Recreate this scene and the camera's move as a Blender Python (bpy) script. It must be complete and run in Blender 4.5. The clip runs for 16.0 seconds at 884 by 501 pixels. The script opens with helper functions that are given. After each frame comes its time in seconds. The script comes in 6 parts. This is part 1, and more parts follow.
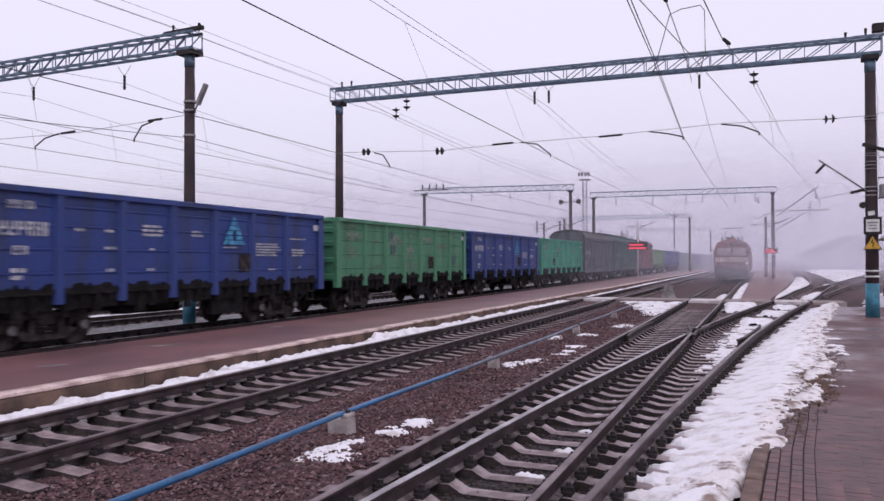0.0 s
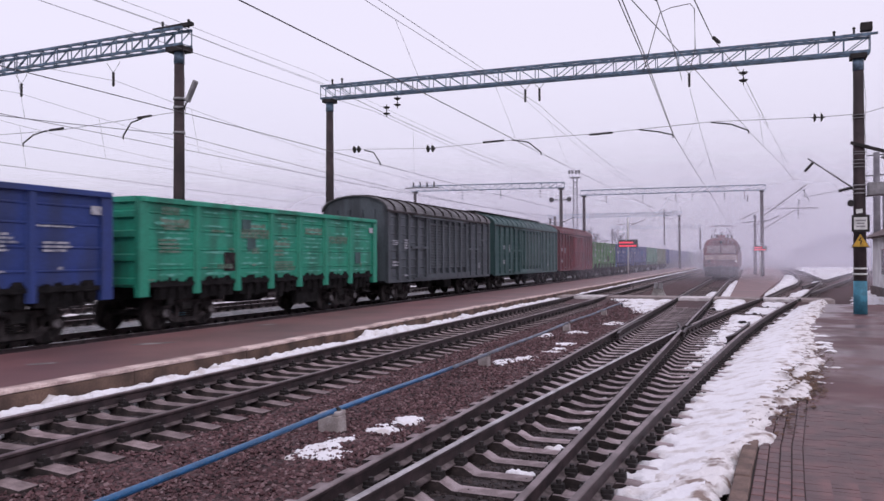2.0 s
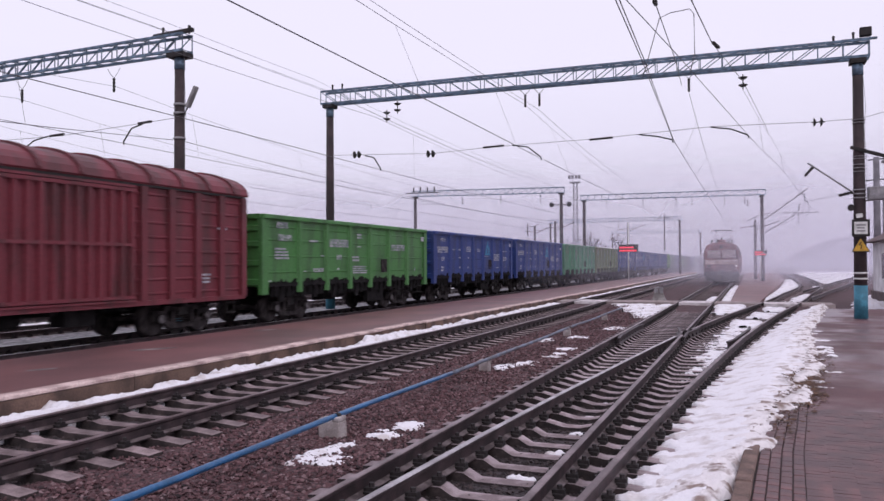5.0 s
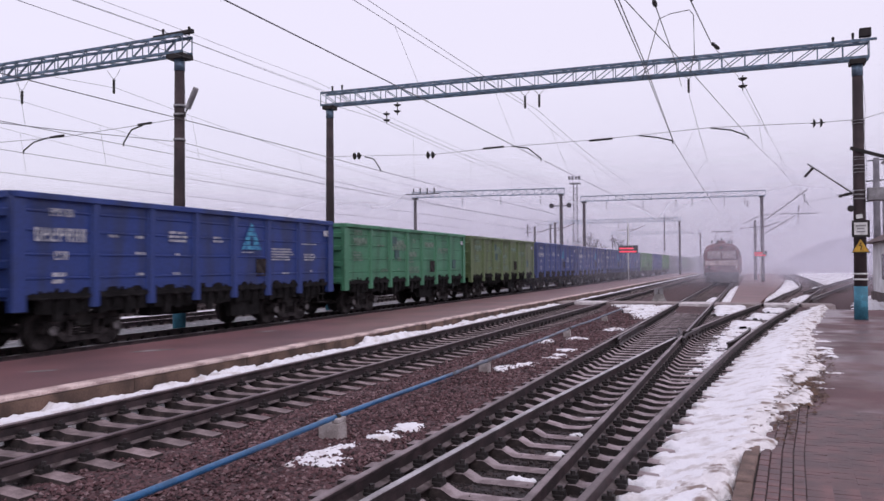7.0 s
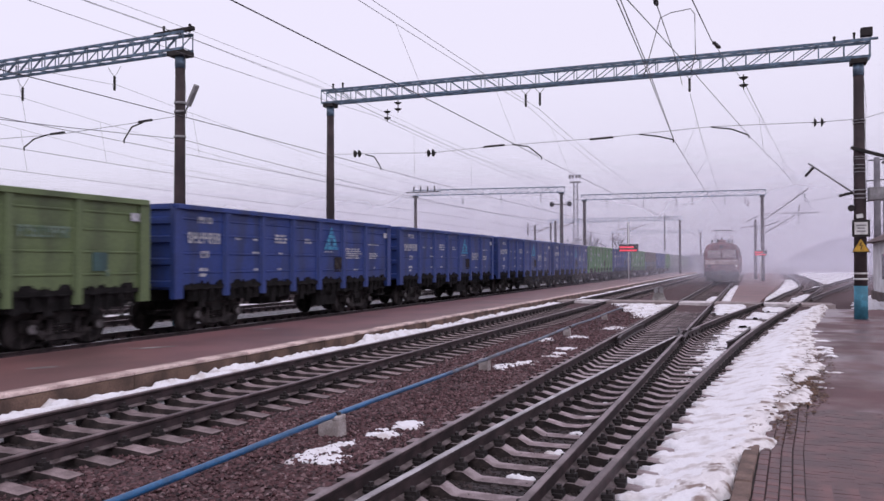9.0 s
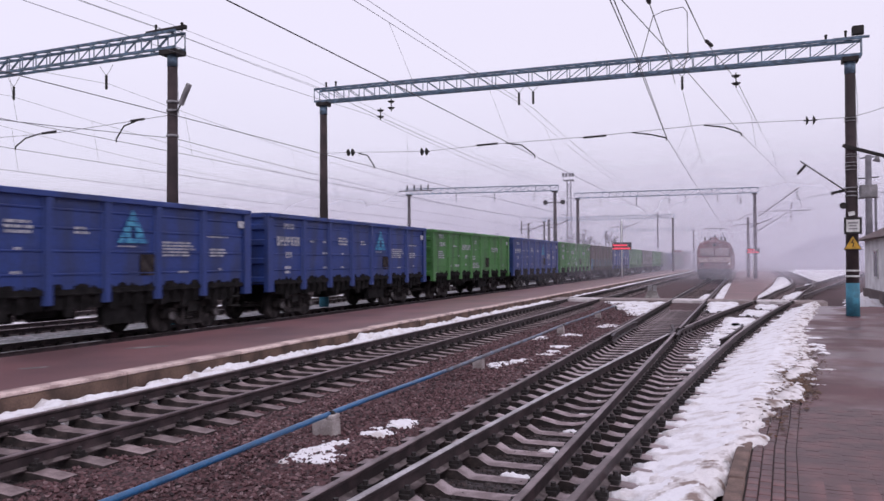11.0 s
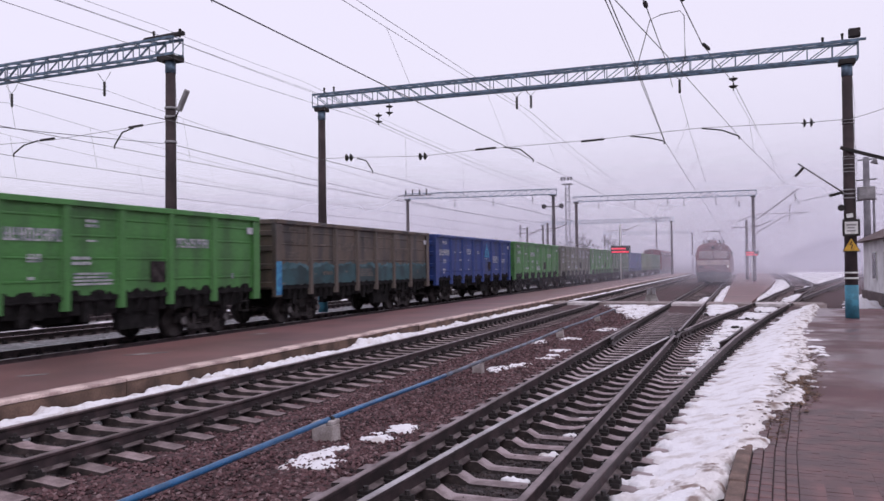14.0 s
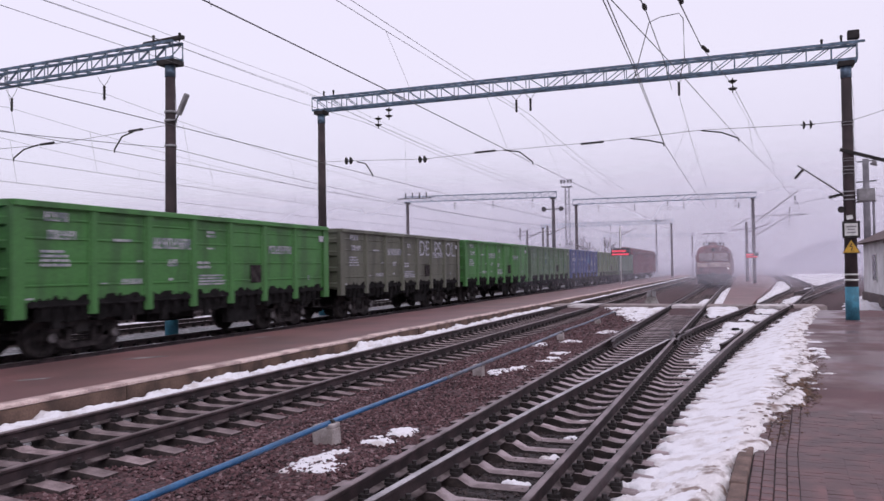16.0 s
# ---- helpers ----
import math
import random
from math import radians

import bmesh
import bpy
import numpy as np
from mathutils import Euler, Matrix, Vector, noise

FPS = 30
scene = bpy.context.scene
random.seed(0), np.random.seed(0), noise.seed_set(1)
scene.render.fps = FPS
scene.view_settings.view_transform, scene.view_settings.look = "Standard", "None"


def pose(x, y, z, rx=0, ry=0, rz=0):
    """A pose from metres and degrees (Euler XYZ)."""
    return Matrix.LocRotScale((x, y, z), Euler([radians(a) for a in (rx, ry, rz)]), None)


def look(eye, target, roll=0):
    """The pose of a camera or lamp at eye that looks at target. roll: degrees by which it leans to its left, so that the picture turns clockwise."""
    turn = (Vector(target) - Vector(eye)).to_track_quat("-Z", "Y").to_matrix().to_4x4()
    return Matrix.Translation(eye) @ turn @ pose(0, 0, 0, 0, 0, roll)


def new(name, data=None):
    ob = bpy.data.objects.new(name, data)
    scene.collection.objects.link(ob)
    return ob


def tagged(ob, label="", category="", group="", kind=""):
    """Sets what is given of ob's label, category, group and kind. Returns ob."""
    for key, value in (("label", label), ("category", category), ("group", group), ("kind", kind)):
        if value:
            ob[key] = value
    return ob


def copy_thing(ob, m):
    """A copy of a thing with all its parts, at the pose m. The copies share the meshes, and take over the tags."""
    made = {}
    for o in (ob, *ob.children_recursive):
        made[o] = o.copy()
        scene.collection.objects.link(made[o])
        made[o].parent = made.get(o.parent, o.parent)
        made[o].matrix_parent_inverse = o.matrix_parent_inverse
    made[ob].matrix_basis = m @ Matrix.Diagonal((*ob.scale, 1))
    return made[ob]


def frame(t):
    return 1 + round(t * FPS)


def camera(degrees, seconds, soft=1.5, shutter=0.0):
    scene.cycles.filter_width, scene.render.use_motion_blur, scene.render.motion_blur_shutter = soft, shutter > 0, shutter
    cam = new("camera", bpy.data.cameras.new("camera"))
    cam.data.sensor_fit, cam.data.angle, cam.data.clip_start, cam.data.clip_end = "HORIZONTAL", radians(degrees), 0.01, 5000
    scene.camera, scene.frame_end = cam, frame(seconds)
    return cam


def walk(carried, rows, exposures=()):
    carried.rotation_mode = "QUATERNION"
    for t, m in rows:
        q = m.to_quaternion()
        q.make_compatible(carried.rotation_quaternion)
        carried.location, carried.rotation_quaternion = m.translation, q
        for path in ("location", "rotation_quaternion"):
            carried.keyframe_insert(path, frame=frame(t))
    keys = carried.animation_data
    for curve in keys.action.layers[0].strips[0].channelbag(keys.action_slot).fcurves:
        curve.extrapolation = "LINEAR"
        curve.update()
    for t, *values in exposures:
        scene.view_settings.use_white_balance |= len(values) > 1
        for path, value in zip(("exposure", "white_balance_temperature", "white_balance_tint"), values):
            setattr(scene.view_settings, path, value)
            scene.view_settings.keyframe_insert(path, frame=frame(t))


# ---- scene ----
cam = camera(59.9, 16.0, soft=1.5, shutter=0.22)
EYE = (0.0, 0.0, 1.893)
# seconds, turn to the left of the rails, tilt up, roll (degrees)
TURNS = [
    (0, 22.570, 0.812, -0.194), (0.5, 22.283, 0.630, -0.077), (1, 22.179, 0.508, -0.114), (1.5, 21.932, 0.566, -0.170),
    (2, 21.877, 0.635, -0.194), (2.5, 21.876, 0.690, -0.175), (3, 21.886, 0.651, -0.237), (3.5, 21.885, 0.733, -0.278),
    (4, 21.896, 0.823, -0.232), (6.5, 21.895, 1.179, -0.387), (7, 21.892, 1.099, -0.322), (7.5, 21.890, 1.081, -0.295),
    (8, 21.893, 1.079, -0.200), (8.5, 21.904, 1.004, -0.135), (9, 21.906, 0.960, -0.118), (11.5, 21.318, 0.858, -0.383),
    (12, 21.310, 0.937, -0.503), (12.5, 21.318, 0.910, -0.585), (13, 21.308, 1.020, -0.696), (13.5, 21.314, 1.136, -0.655),
    (14, 21.349, 1.188, -0.646), (14.5, 21.336, 1.306, -0.681), (15, 21.340, 1.341, -0.714), (15.5, 21.341, 1.353, -0.731),
    (16, 21.348, 1.409, -0.818)]
# handheld: the camera stands and only turns
walk(cam, [(t, pose(*EYE) @ pose(0, 0, 0, 0, 0, turn) @ pose(0, 0, 0, 90 + tilt) @ pose(0, 0, 0, 0, 0, roll))
           for t, turn, tilt, roll in TURNS], exposures=[(0, 0.0), (2, 0.0), (3, 0.08), (4, 0.08), (6, 0.0), (16, 0.0)])

# ---- light: an overcast, misty winter sky ----
world = bpy.data.worlds.new("overcast_sky")
scene.world = world
world.use_nodes = True
wn, wl = world.node_tree.nodes, world.node_tree.links
wn.clear()
w_out, w_bg, w_mix = wn.new("ShaderNodeOutputWorld"), wn.new("ShaderNodeBackground"), wn.new("ShaderNodeMix")
w_sky, w_co, w_sep, w_ramp = wn.new("ShaderNodeTexSky"), wn.new("ShaderNodeTexCoord"), wn.new("ShaderNodeSeparateXYZ"), wn.new("ShaderNodeValToRGB")
w_sky.sky_type, w_sky.sun_disc, w_sky.sun_elevation, w_sky.sun_rotation = "NISHITA", False, radians(35), radians(120)
w_mix.data_type = "RGBA"
w_mix.inputs["Factor"].default_value = 0.985
els = w_ramp.color_ramp.elements
els[0].position, els[0].color = 0.0, (0.60, 0.545, 0.69, 1)
els[1].position, els[1].color = 0.5, (0.895, 0.835, 1.01, 1)
e = els.new(0.10)
e.color = (0.735, 0.675, 0.83, 1)
e = els.new(0.25)
e.color = (0.85, 0.79, 0.95, 1)
wl.new(w_co.outputs["Generated"], w_sep.inputs[0])
wl.new(w_sep.outputs["Z"], w_ramp.inputs[0])
wl.new(w_sky.outputs[0], w_mix.inputs["A"])
wl.new(w_ramp.outputs[0], w_mix.inputs["B"])
wl.new(w_mix.outputs["Result"], w_bg.inputs[0])
wl.new(w_bg.outputs[0], w_out.inputs[0])
w_bg.inputs[1].default_value = 0.98
sun = new("sun", bpy.data.lights.new("sun", "SUN"))
sun.data.energy, sun.data.angle, sun.data.color = 0.6, radians(40), (1.0, 0.96, 0.98)
sun.matrix_world = look((40, -60, 70), (0, 0, 0))


# ---- materials ----
def material(name, base, dark=None, rough=0.7, metal=0.0, scale=3.0, fine=40.0, bump=0.15, wear=0.5, low=0.42, high=0.62, dist=0.01, vary=0.0, streak=0.0):
    """A worn surface: base and dark mixed by large stains, fine grain over it, relief from the grain; vary: change from piece to piece."""
    m = bpy.data.materials.new(name)
    m.use_nodes = True
    n, l = m.node_tree.nodes, m.node_tree.links
    b = n["Principled BSDF"]
    dark = dark or tuple(c * 0.55 for c in base)
    co, big, small = n.new("ShaderNodeTexCoord"), n.new("ShaderNodeTexNoise"), n.new("ShaderNodeTexNoise")
    big.inputs["Scale"].default_value, big.inputs["Detail"].default_value = scale, 6
    small.inputs["Scale"].default_value, small.inputs["Detail"].default_value = fine, 4
    if streak:
        # rain streaks: stains drawn out downwards
        mp0 = n.new("ShaderNodeMapping")
        mp0.inputs["Scale"].default_value = (1, 1, streak)
        l.new(co.outputs["Object"], mp0.inputs[0])
        l.new(mp0.outputs[0], big.inputs[0])
    else:
        l.new(co.outputs["Object"], big.inputs[0])
    l.new(co.outputs["Object"], small.inputs[0])
    r = n.new("ShaderNodeValToRGB")
    r.color_ramp.elements[0].position, r.color_ramp.elements[1].position = low, high
    r.color_ramp.elements[0].color, r.color_ramp.elements[1].color = (*dark, 1), (*base, 1)
    l.new(big.outputs[0], r.inputs[0])
    g = n.new("ShaderNodeMix")
    g.data_type, g.blend_type = "RGBA", "OVERLAY"
    g.inputs["Factor"].default_value = wear
    l.new(r.outputs[0], g.inputs["A"])
    l.new(small.outputs[0], g.inputs["B"])
    last = g.outputs["Result"]
    if vary:
        info, hsv, mp = n.new("ShaderNodeObjectInfo"), n.new("ShaderNodeHueSaturation"), n.new("ShaderNodeMapRange")
        mp.inputs["To Min"].default_value, mp.inputs["To Max"].default_value = 1 - vary, 1 + vary
        l.new(info.outputs["Random"], mp.inputs[0])
        l.new(mp.outputs[0], hsv.inputs["Value"])
        l.new(last, hsv.inputs["Color"])
        last = hsv.outputs[0]
    l.new(last, b.inputs["Base Color"])
    b.inputs["Roughness"].default_value, b.inputs["Metallic"].default_value = rough, metal
    if bump:
        u = n.new("ShaderNodeBump")
        u.inputs["Strength"].default_value, u.inputs["Distance"].default_value = bump, dist
        l.new(small.outputs[0], u.inputs["Height"])
        l.new(u.outputs[0], b.inputs["Normal"])
    return m


def gravel(name, cols, size, bump=1.0, dist=0.03):
    m = bpy.data.materials.new(name)
    m.use_nodes = True
    n, l = m.node_tree.nodes, m.node_tree.links
    b = n["Principled BSDF"]
    co, v, r, big, mix = n.new("ShaderNodeTexCoord"), n.new("ShaderNodeTexVoronoi"), n.new("ShaderNodeValToRGB"), n.new("ShaderNodeTexNoise"), n.new("ShaderNodeMix")
    v.inputs["Scale"].default_value = 1 / size
    big.inputs["Scale"].default_value, big.inputs["Detail"].default_value = 0.8, 5
    l.new(co.outputs["Object"], v.inputs[0])
    l.new(co.outputs["Object"], big.inputs[0])
    els = r.color_ramp.elements
    els[0].color, els[1].color = (*cols[0], 1), (*cols[-1], 1)
    for k, c in enumerate(cols[1:-1]):
        els.new((k + 1) / (len(cols) - 1)).color = (*c, 1)
    l.new(v.outputs["Color"], r.inputs[0])
    mix.data_type, mix.blend_type = "RGBA", "OVERLAY"
    mix.inputs["Factor"].default_value = 0.6
    l.new(r.outputs[0], mix.inputs["A"])
    l.new(big.outputs[0], mix.inputs["B"])
    l.new(mix.outputs["Result"], b.inputs["Base Color"])
    u = n.new("ShaderNodeBump")
    u.invert = True
    u.inputs["Strength"].default_value, u.inputs["Distance"].default_value = bump, dist
    l.new(v.outputs["Distance"], u.inputs["Height"])
    l.new(u.outputs[0], b.inputs["Normal"])
    b.inputs["Roughness"].default_value = 0.8
    return m


def glow(name, color, strength):
    m = bpy.data.materials.new(name)
    m.use_nodes = True
    b = m.node_tree.nodes["Principled BSDF"]
    b.inputs["Base Color"].default_value = (*[c * 0.3 for c in color], 1)
    b.inputs["Emission Color"].default_value, b.inputs["Emission Strength"].default_value = (*color, 1), strength
    return m


def mist(name, density, top, width=0):
    """A thin veil of mist: mostly clear, scattering daylight, denser at the ground and in drifts."""
    m = bpy.data.materials.new(name)
    m.use_nodes = True
    n, l = m.node_tree.nodes, m.node_tree.links
    n.clear()
    out, mix, tr, add = n.new("ShaderNodeOutputMaterial"), n.new("ShaderNodeMixShader"), n.new("ShaderNodeBsdfTransparent"), n.new("ShaderNodeAddShader")
    di, tl = n.new("ShaderNodeBsdfDiffuse"), n.new("ShaderNodeBsdfTranslucent")
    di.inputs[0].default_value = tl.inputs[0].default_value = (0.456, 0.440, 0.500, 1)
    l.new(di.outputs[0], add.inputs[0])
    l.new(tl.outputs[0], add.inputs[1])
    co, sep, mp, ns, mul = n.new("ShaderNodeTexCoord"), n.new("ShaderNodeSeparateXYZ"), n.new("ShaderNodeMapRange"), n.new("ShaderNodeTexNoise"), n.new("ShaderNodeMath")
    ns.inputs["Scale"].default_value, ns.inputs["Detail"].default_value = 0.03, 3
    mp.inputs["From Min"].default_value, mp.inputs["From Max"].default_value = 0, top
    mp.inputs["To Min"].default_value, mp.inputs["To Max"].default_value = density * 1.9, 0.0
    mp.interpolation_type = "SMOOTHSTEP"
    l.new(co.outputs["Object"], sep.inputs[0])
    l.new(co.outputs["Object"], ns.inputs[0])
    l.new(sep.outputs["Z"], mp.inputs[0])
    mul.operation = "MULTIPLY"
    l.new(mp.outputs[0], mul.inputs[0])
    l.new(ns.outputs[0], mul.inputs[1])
    last = mul
    if top < 25:
        # the near veils thin out just over the ground
        low, m3 = n.new("ShaderNodeMapRange"), n.new("ShaderNodeMath")
        low.interpolation_type, m3.operation = "SMOOTHSTEP", "MULTIPLY"
        low.inputs["From Min"].default_value, low.inputs["From Max"].default_value = -0.4, 1.3
        l.new(sep.outputs["Z"], low.inputs[0])
        l.new(mul.outputs[0], m3.inputs[0])
        l.new(low.outputs[0], m3.inputs[1])
        last = mul = m3
    if width:
        ab, mw, m2 = n.new("ShaderNodeMath"), n.new("ShaderNodeMapRange"), n.new("ShaderNodeMath")
        ab.operation, m2.operation, mw.interpolation_type = "ABSOLUTE", "MULTIPLY", "SMOOTHSTEP"
        mw.inputs["From Min"].default_value, mw.inputs["From Max"].default_value = width * 0.2, width
        mw.inputs["To Min"].default_value, mw.inputs["To Max"].default_value = 1, 0
        l.new(sep.outputs["X"], ab.inputs[0])
        l.new(ab.outputs[0], mw.inputs[0])
        l.new(mul.outputs[0], m2.inputs[0])
        l.new(mw.outputs[0], m2.inputs[1])
        last = m2
    l.new(last.outputs[0], mix.inputs[0])
    l.new(tr.outputs[0], mix.inputs[1])
    l.new(add.outputs[0], mix.inputs[2])
    l.new(mix.outputs[0], out.inputs[0])
    return m


M_GROUND = material("wet_ground", (0.10, 0.085, 0.08), (0.05, 0.042, 0.042), 0.85, scale=0.4, fine=12, bump=0.4)
M_BALLAST = gravel("ballast", [(0.017, 0.008, 0.009), (0.062, 0.026, 0.028), (0.090, 0.040, 0.043), (0.034, 0.015, 0.016), (0.135, 0.080, 0.083)], 0.055)
M_OILY = gravel("oily_ballast", [(0.008, 0.006, 0.006), (0.026, 0.018, 0.019), (0.045, 0.031, 0.033), (0.016, 0.011, 0.012), (0.085, 0.066, 0.068)], 0.055)
M_BALLAST_GREY = gravel("grey_ballast", [(0.035, 0.033, 0.035), (0.26, 0.25, 0.255), (0.10, 0.095, 0.10), (0.56, 0.545, 0.55)], 0.11)
M_CONCRETE = material("concrete", (0.30, 0.28, 0.27), (0.16, 0.145, 0.14), 0.85, scale=2.5, fine=60, bump=0.2, vary=0.15)
# sleeper sides: dirt, and the shade of the gaps darkened into the colour
M_SLEEPER_SIDE = material("sleeper_side_dirt_and_shade", (0.055, 0.038, 0.037), (0.014, 0.010, 0.010), 0.9, scale=5, fine=50, bump=0.3)
M_SLEEPER = material("sleeper_concrete", (0.41, 0.335, 0.345), (0.22, 0.168, 0.172), 0.85, scale=5, fine=70, bump=0.25, vary=0.2)
M_SLEEPER_OLD = material("old_sleeper_concrete", (0.27, 0.205, 0.205), (0.14, 0.10, 0.10), 0.85, scale=5, fine=70, bump=0.25, vary=0.22)
M_RAIL = material("rail_rust", (0.058, 0.036, 0.039), (0.022, 0.0135, 0.0150), 0.6, 0.0, scale=4, fine=50, bump=0.2)
M_RAILTOP = material("rail_worn_top", (0.23, 0.175, 0.18), (0.11, 0.075, 0.076), 0.4, 0.45, scale=2, fine=30, bump=0.05)
M_FOOT = material("rail_foot_dusty", (0.17, 0.135, 0.135), (0.06, 0.042, 0.042), 0.8, 0.0, scale=6, fine=50, bump=0.2)
M_SHINY = material("rail_polished_top", (0.50, 0.47, 0.48), (0.28, 0.25, 0.255), 0.28, 0.85, scale=2, fine=30, bump=0.03)
M_IRON = material("dark_iron", (0.027, 0.022, 0.022), (0.013, 0.011, 0.011), 0.8, 0.0, scale=5, fine=40, bump=0.2)
M_TAR = material("tarry_black", (0.020, 0.018, 0.019), (0.010, 0.009, 0.0095), 0.9, 0.0, scale=4, fine=30, bump=0.3)
M_CAP = material("dusty_axle_cap", (0.16, 0.145, 0.15), (0.07, 0.06, 0.062), 0.7, 0.0, scale=5, fine=40, bump=0.2)
M_BOGIE = material("bogie_iron", (0.056, 0.047, 0.048), (0.018, 0.015, 0.0155), 0.8, 0.0, scale=4, fine=30, bump=0.3)
for m in (M_TAR, M_BOGIE):
    m.node_tree.nodes["Principled BSDF"].inputs["Specular IOR Level"].default_value = 0.15
M_PLATFORM = material("platform_red_asphalt", (0.190, 0.085, 0.083), (0.112, 0.053, 0.053), 0.5, scale=0.5, fine=60, bump=0.1, low=0.35, high=0.65)
M_EDGE = material("platform_edge_concrete", (0.66, 0.51, 0.47), (0.38, 0.27, 0.25), 0.8, scale=2.5, fine=40, bump=0.2, vary=0.1)
M_FACE = material("platform_face_concrete", (0.155, 0.096, 0.072), (0.066, 0.041, 0.032), 0.85, scale=1.6, fine=30, bump=0.25, vary=0.12)
M_SNOW = material("old_snow", (0.82, 0.80, 0.83), (0.60, 0.55, 0.54), 0.75, scale=3.2, fine=22, bump=0.5, wear=0.22, low=0.33, high=0.50, dist=0.035)
M_DIRTYSNOW = material("dirty_snow", (0.78, 0.74, 0.745), (0.26, 0.19, 0.165), 0.8, scale=4.5, fine=26, bump=0.6, wear=0.3, low=0.36, high=0.50, dist=0.035)
M_PIPE = material("blue_pipe_paint", (0.022, 0.125, 0.29), (0.016, 0.085, 0.19), 0.3, scale=3, fine=40, bump=0.06)
M_PIPE_FAR = material("far_grey_blue_pipe", (0.14, 0.175, 0.24), (0.10, 0.10, 0.12), 0.55, scale=2.5, fine=40, bump=0.1)
M_POLE = material("pole_concrete_dark", (0.055, 0.037, 0.040), (0.030, 0.021, 0.023), 0.85, scale=1.5, fine=30, bump=0.2)
M_TEAL = material("teal_paint", (0.05, 0.23, 0.32), (0.035, 0.15, 0.21), 0.6, scale=4, fine=30, bump=0.15)
M_BEAM = material("blue_grey_steel_paint", (0.15, 0.225, 0.31), (0.08, 0.115, 0.16), 0.6, 0.2, scale=5, fine=30, bump=0.1)
M_CLIP = material("dark_clip_steel", (0.045, 0.036, 0.037), (0.014, 0.011, 0.011), 0.7, 0.2, scale=8, fine=40, bump=0.2)
M_WIRE = material("wire", (0.11, 0.10, 0.11), None, 0.6, 0.3, bump=0)
M_MARK = material("white_stencil_paint", (0.48, 0.48, 0.52), (0.20, 0.21, 0.26), 0.7, scale=6, fine=60, bump=0, low=0.38, high=0.55)
M_BLOCK = material("block_concrete", (0.46, 0.41, 0.40), (0.28, 0.24, 0.23), 0.85, scale=5, fine=50, bump=0.3)
M_KERB = material("kerb_concrete", (0.21, 0.135, 0.112), (0.12, 0.078, 0.064), 0.85, scale=4, fine=50, bump=0.3, vary=0.1)
M_BRICK = material("paving_brick", (0.138, 0.060, 0.058), (0.080, 0.038, 0.038), 0.5, scale=3, fine=60, bump=0.25, vary=0.2)
M_PLANK = material("crossing_plank", (0.40, 0.33, 0.32), (0.25, 0.20, 0.19), 0.8, scale=2, fine=30, bump=0.3, vary=0.15)
M_SLAB = material("pale_concrete_slab", (0.74, 0.69, 0.70), (0.50, 0.45, 0.45), 0.85, scale=3, fine=40, bump=0.25, vary=0.08)
M_GREY = material("grey_paint", (0.30, 0.29, 0.30), (0.20, 0.19, 0.20), 0.6, scale=4, fine=30, bump=0.05)
M_GREYPOST = material("grey_post", (0.22, 0.21, 0.23), (0.14, 0.13, 0.15), 0.8, scale=2, fine=30, bump=0.1)
M_BLUEGREY = material("pale_blue_paint", (0.18, 0.30, 0.38), (0.12, 0.2, 0.26), 0.7, scale=3, fine=30, bump=0.1)
M_WHITE = material("white_enamel", (0.72, 0.72, 0.70), (0.55, 0.55, 0.53), 0.4, scale=5, fine=40, bump=0.03)
M_YELLOW = material("yellow_enamel", (0.62, 0.36, 0.03), (0.42, 0.24, 0.03), 0.45, scale=6, fine=40, bump=0.03)
M_LOCO = material("loco_red_paint", (0.165, 0.044, 0.050), (0.10, 0.032, 0.036), 0.5, scale=1.2, fine=20, bump=0.05)
M_CREAM = material("cream_paint", (0.50, 0.36, 0.32), (0.32, 0.22, 0.20), 0.5, scale=2, fine=20, bump=0.05)
# windscreen glass coloured pale to stand in for the sky mirrored in it
M_WINDSCREEN = material("windscreen_sky_sheen", (0.34, 0.25, 0.25), (0.24, 0.18, 0.18), 0.15, scale=2, fine=10, bump=0)
M_GLASS = material("dark_window_glass", (0.02, 0.02, 0.025), (0.015, 0.015, 0.018), 0.08, scale=2, fine=10, bump=0)
M_PALE = material("pale_plaster", (0.78, 0.77, 0.78), (0.62, 0.60, 0.61), 0.85, scale=1.2, fine=30, bump=0.15)
M_PLINTH = material("dark_plinth", (0.12, 0.085, 0.08), (0.07, 0.05, 0.05), 0.8, scale=2, fine=30, bump=0.2)
M_TILES = material("dark_red_roofing", (0.11, 0.06, 0.055), (0.07, 0.042, 0.04), 0.7, scale=2, fine=25, bump=0.2)
M_BARK = material("bare_bark", (0.06, 0.048, 0.045), (0.035, 0.028, 0.027), 0.9, scale=3, fine=30, bump=0.1)
M_RED = glow("red_display", (1.0, 0.035, 0.08), 0.85)
M_LAMPON = glow("lit_headlight", (1.0, 0.9, 0.85), 0.7)
M_LITTER = material("dead_leaf_litter", (0.14, 0.07, 0.035), (0.06, 0.032, 0.02), 0.8, scale=9, fine=60, bump=0.2)
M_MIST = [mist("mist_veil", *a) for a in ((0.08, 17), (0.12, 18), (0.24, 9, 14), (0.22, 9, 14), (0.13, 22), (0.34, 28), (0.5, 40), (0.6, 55))]


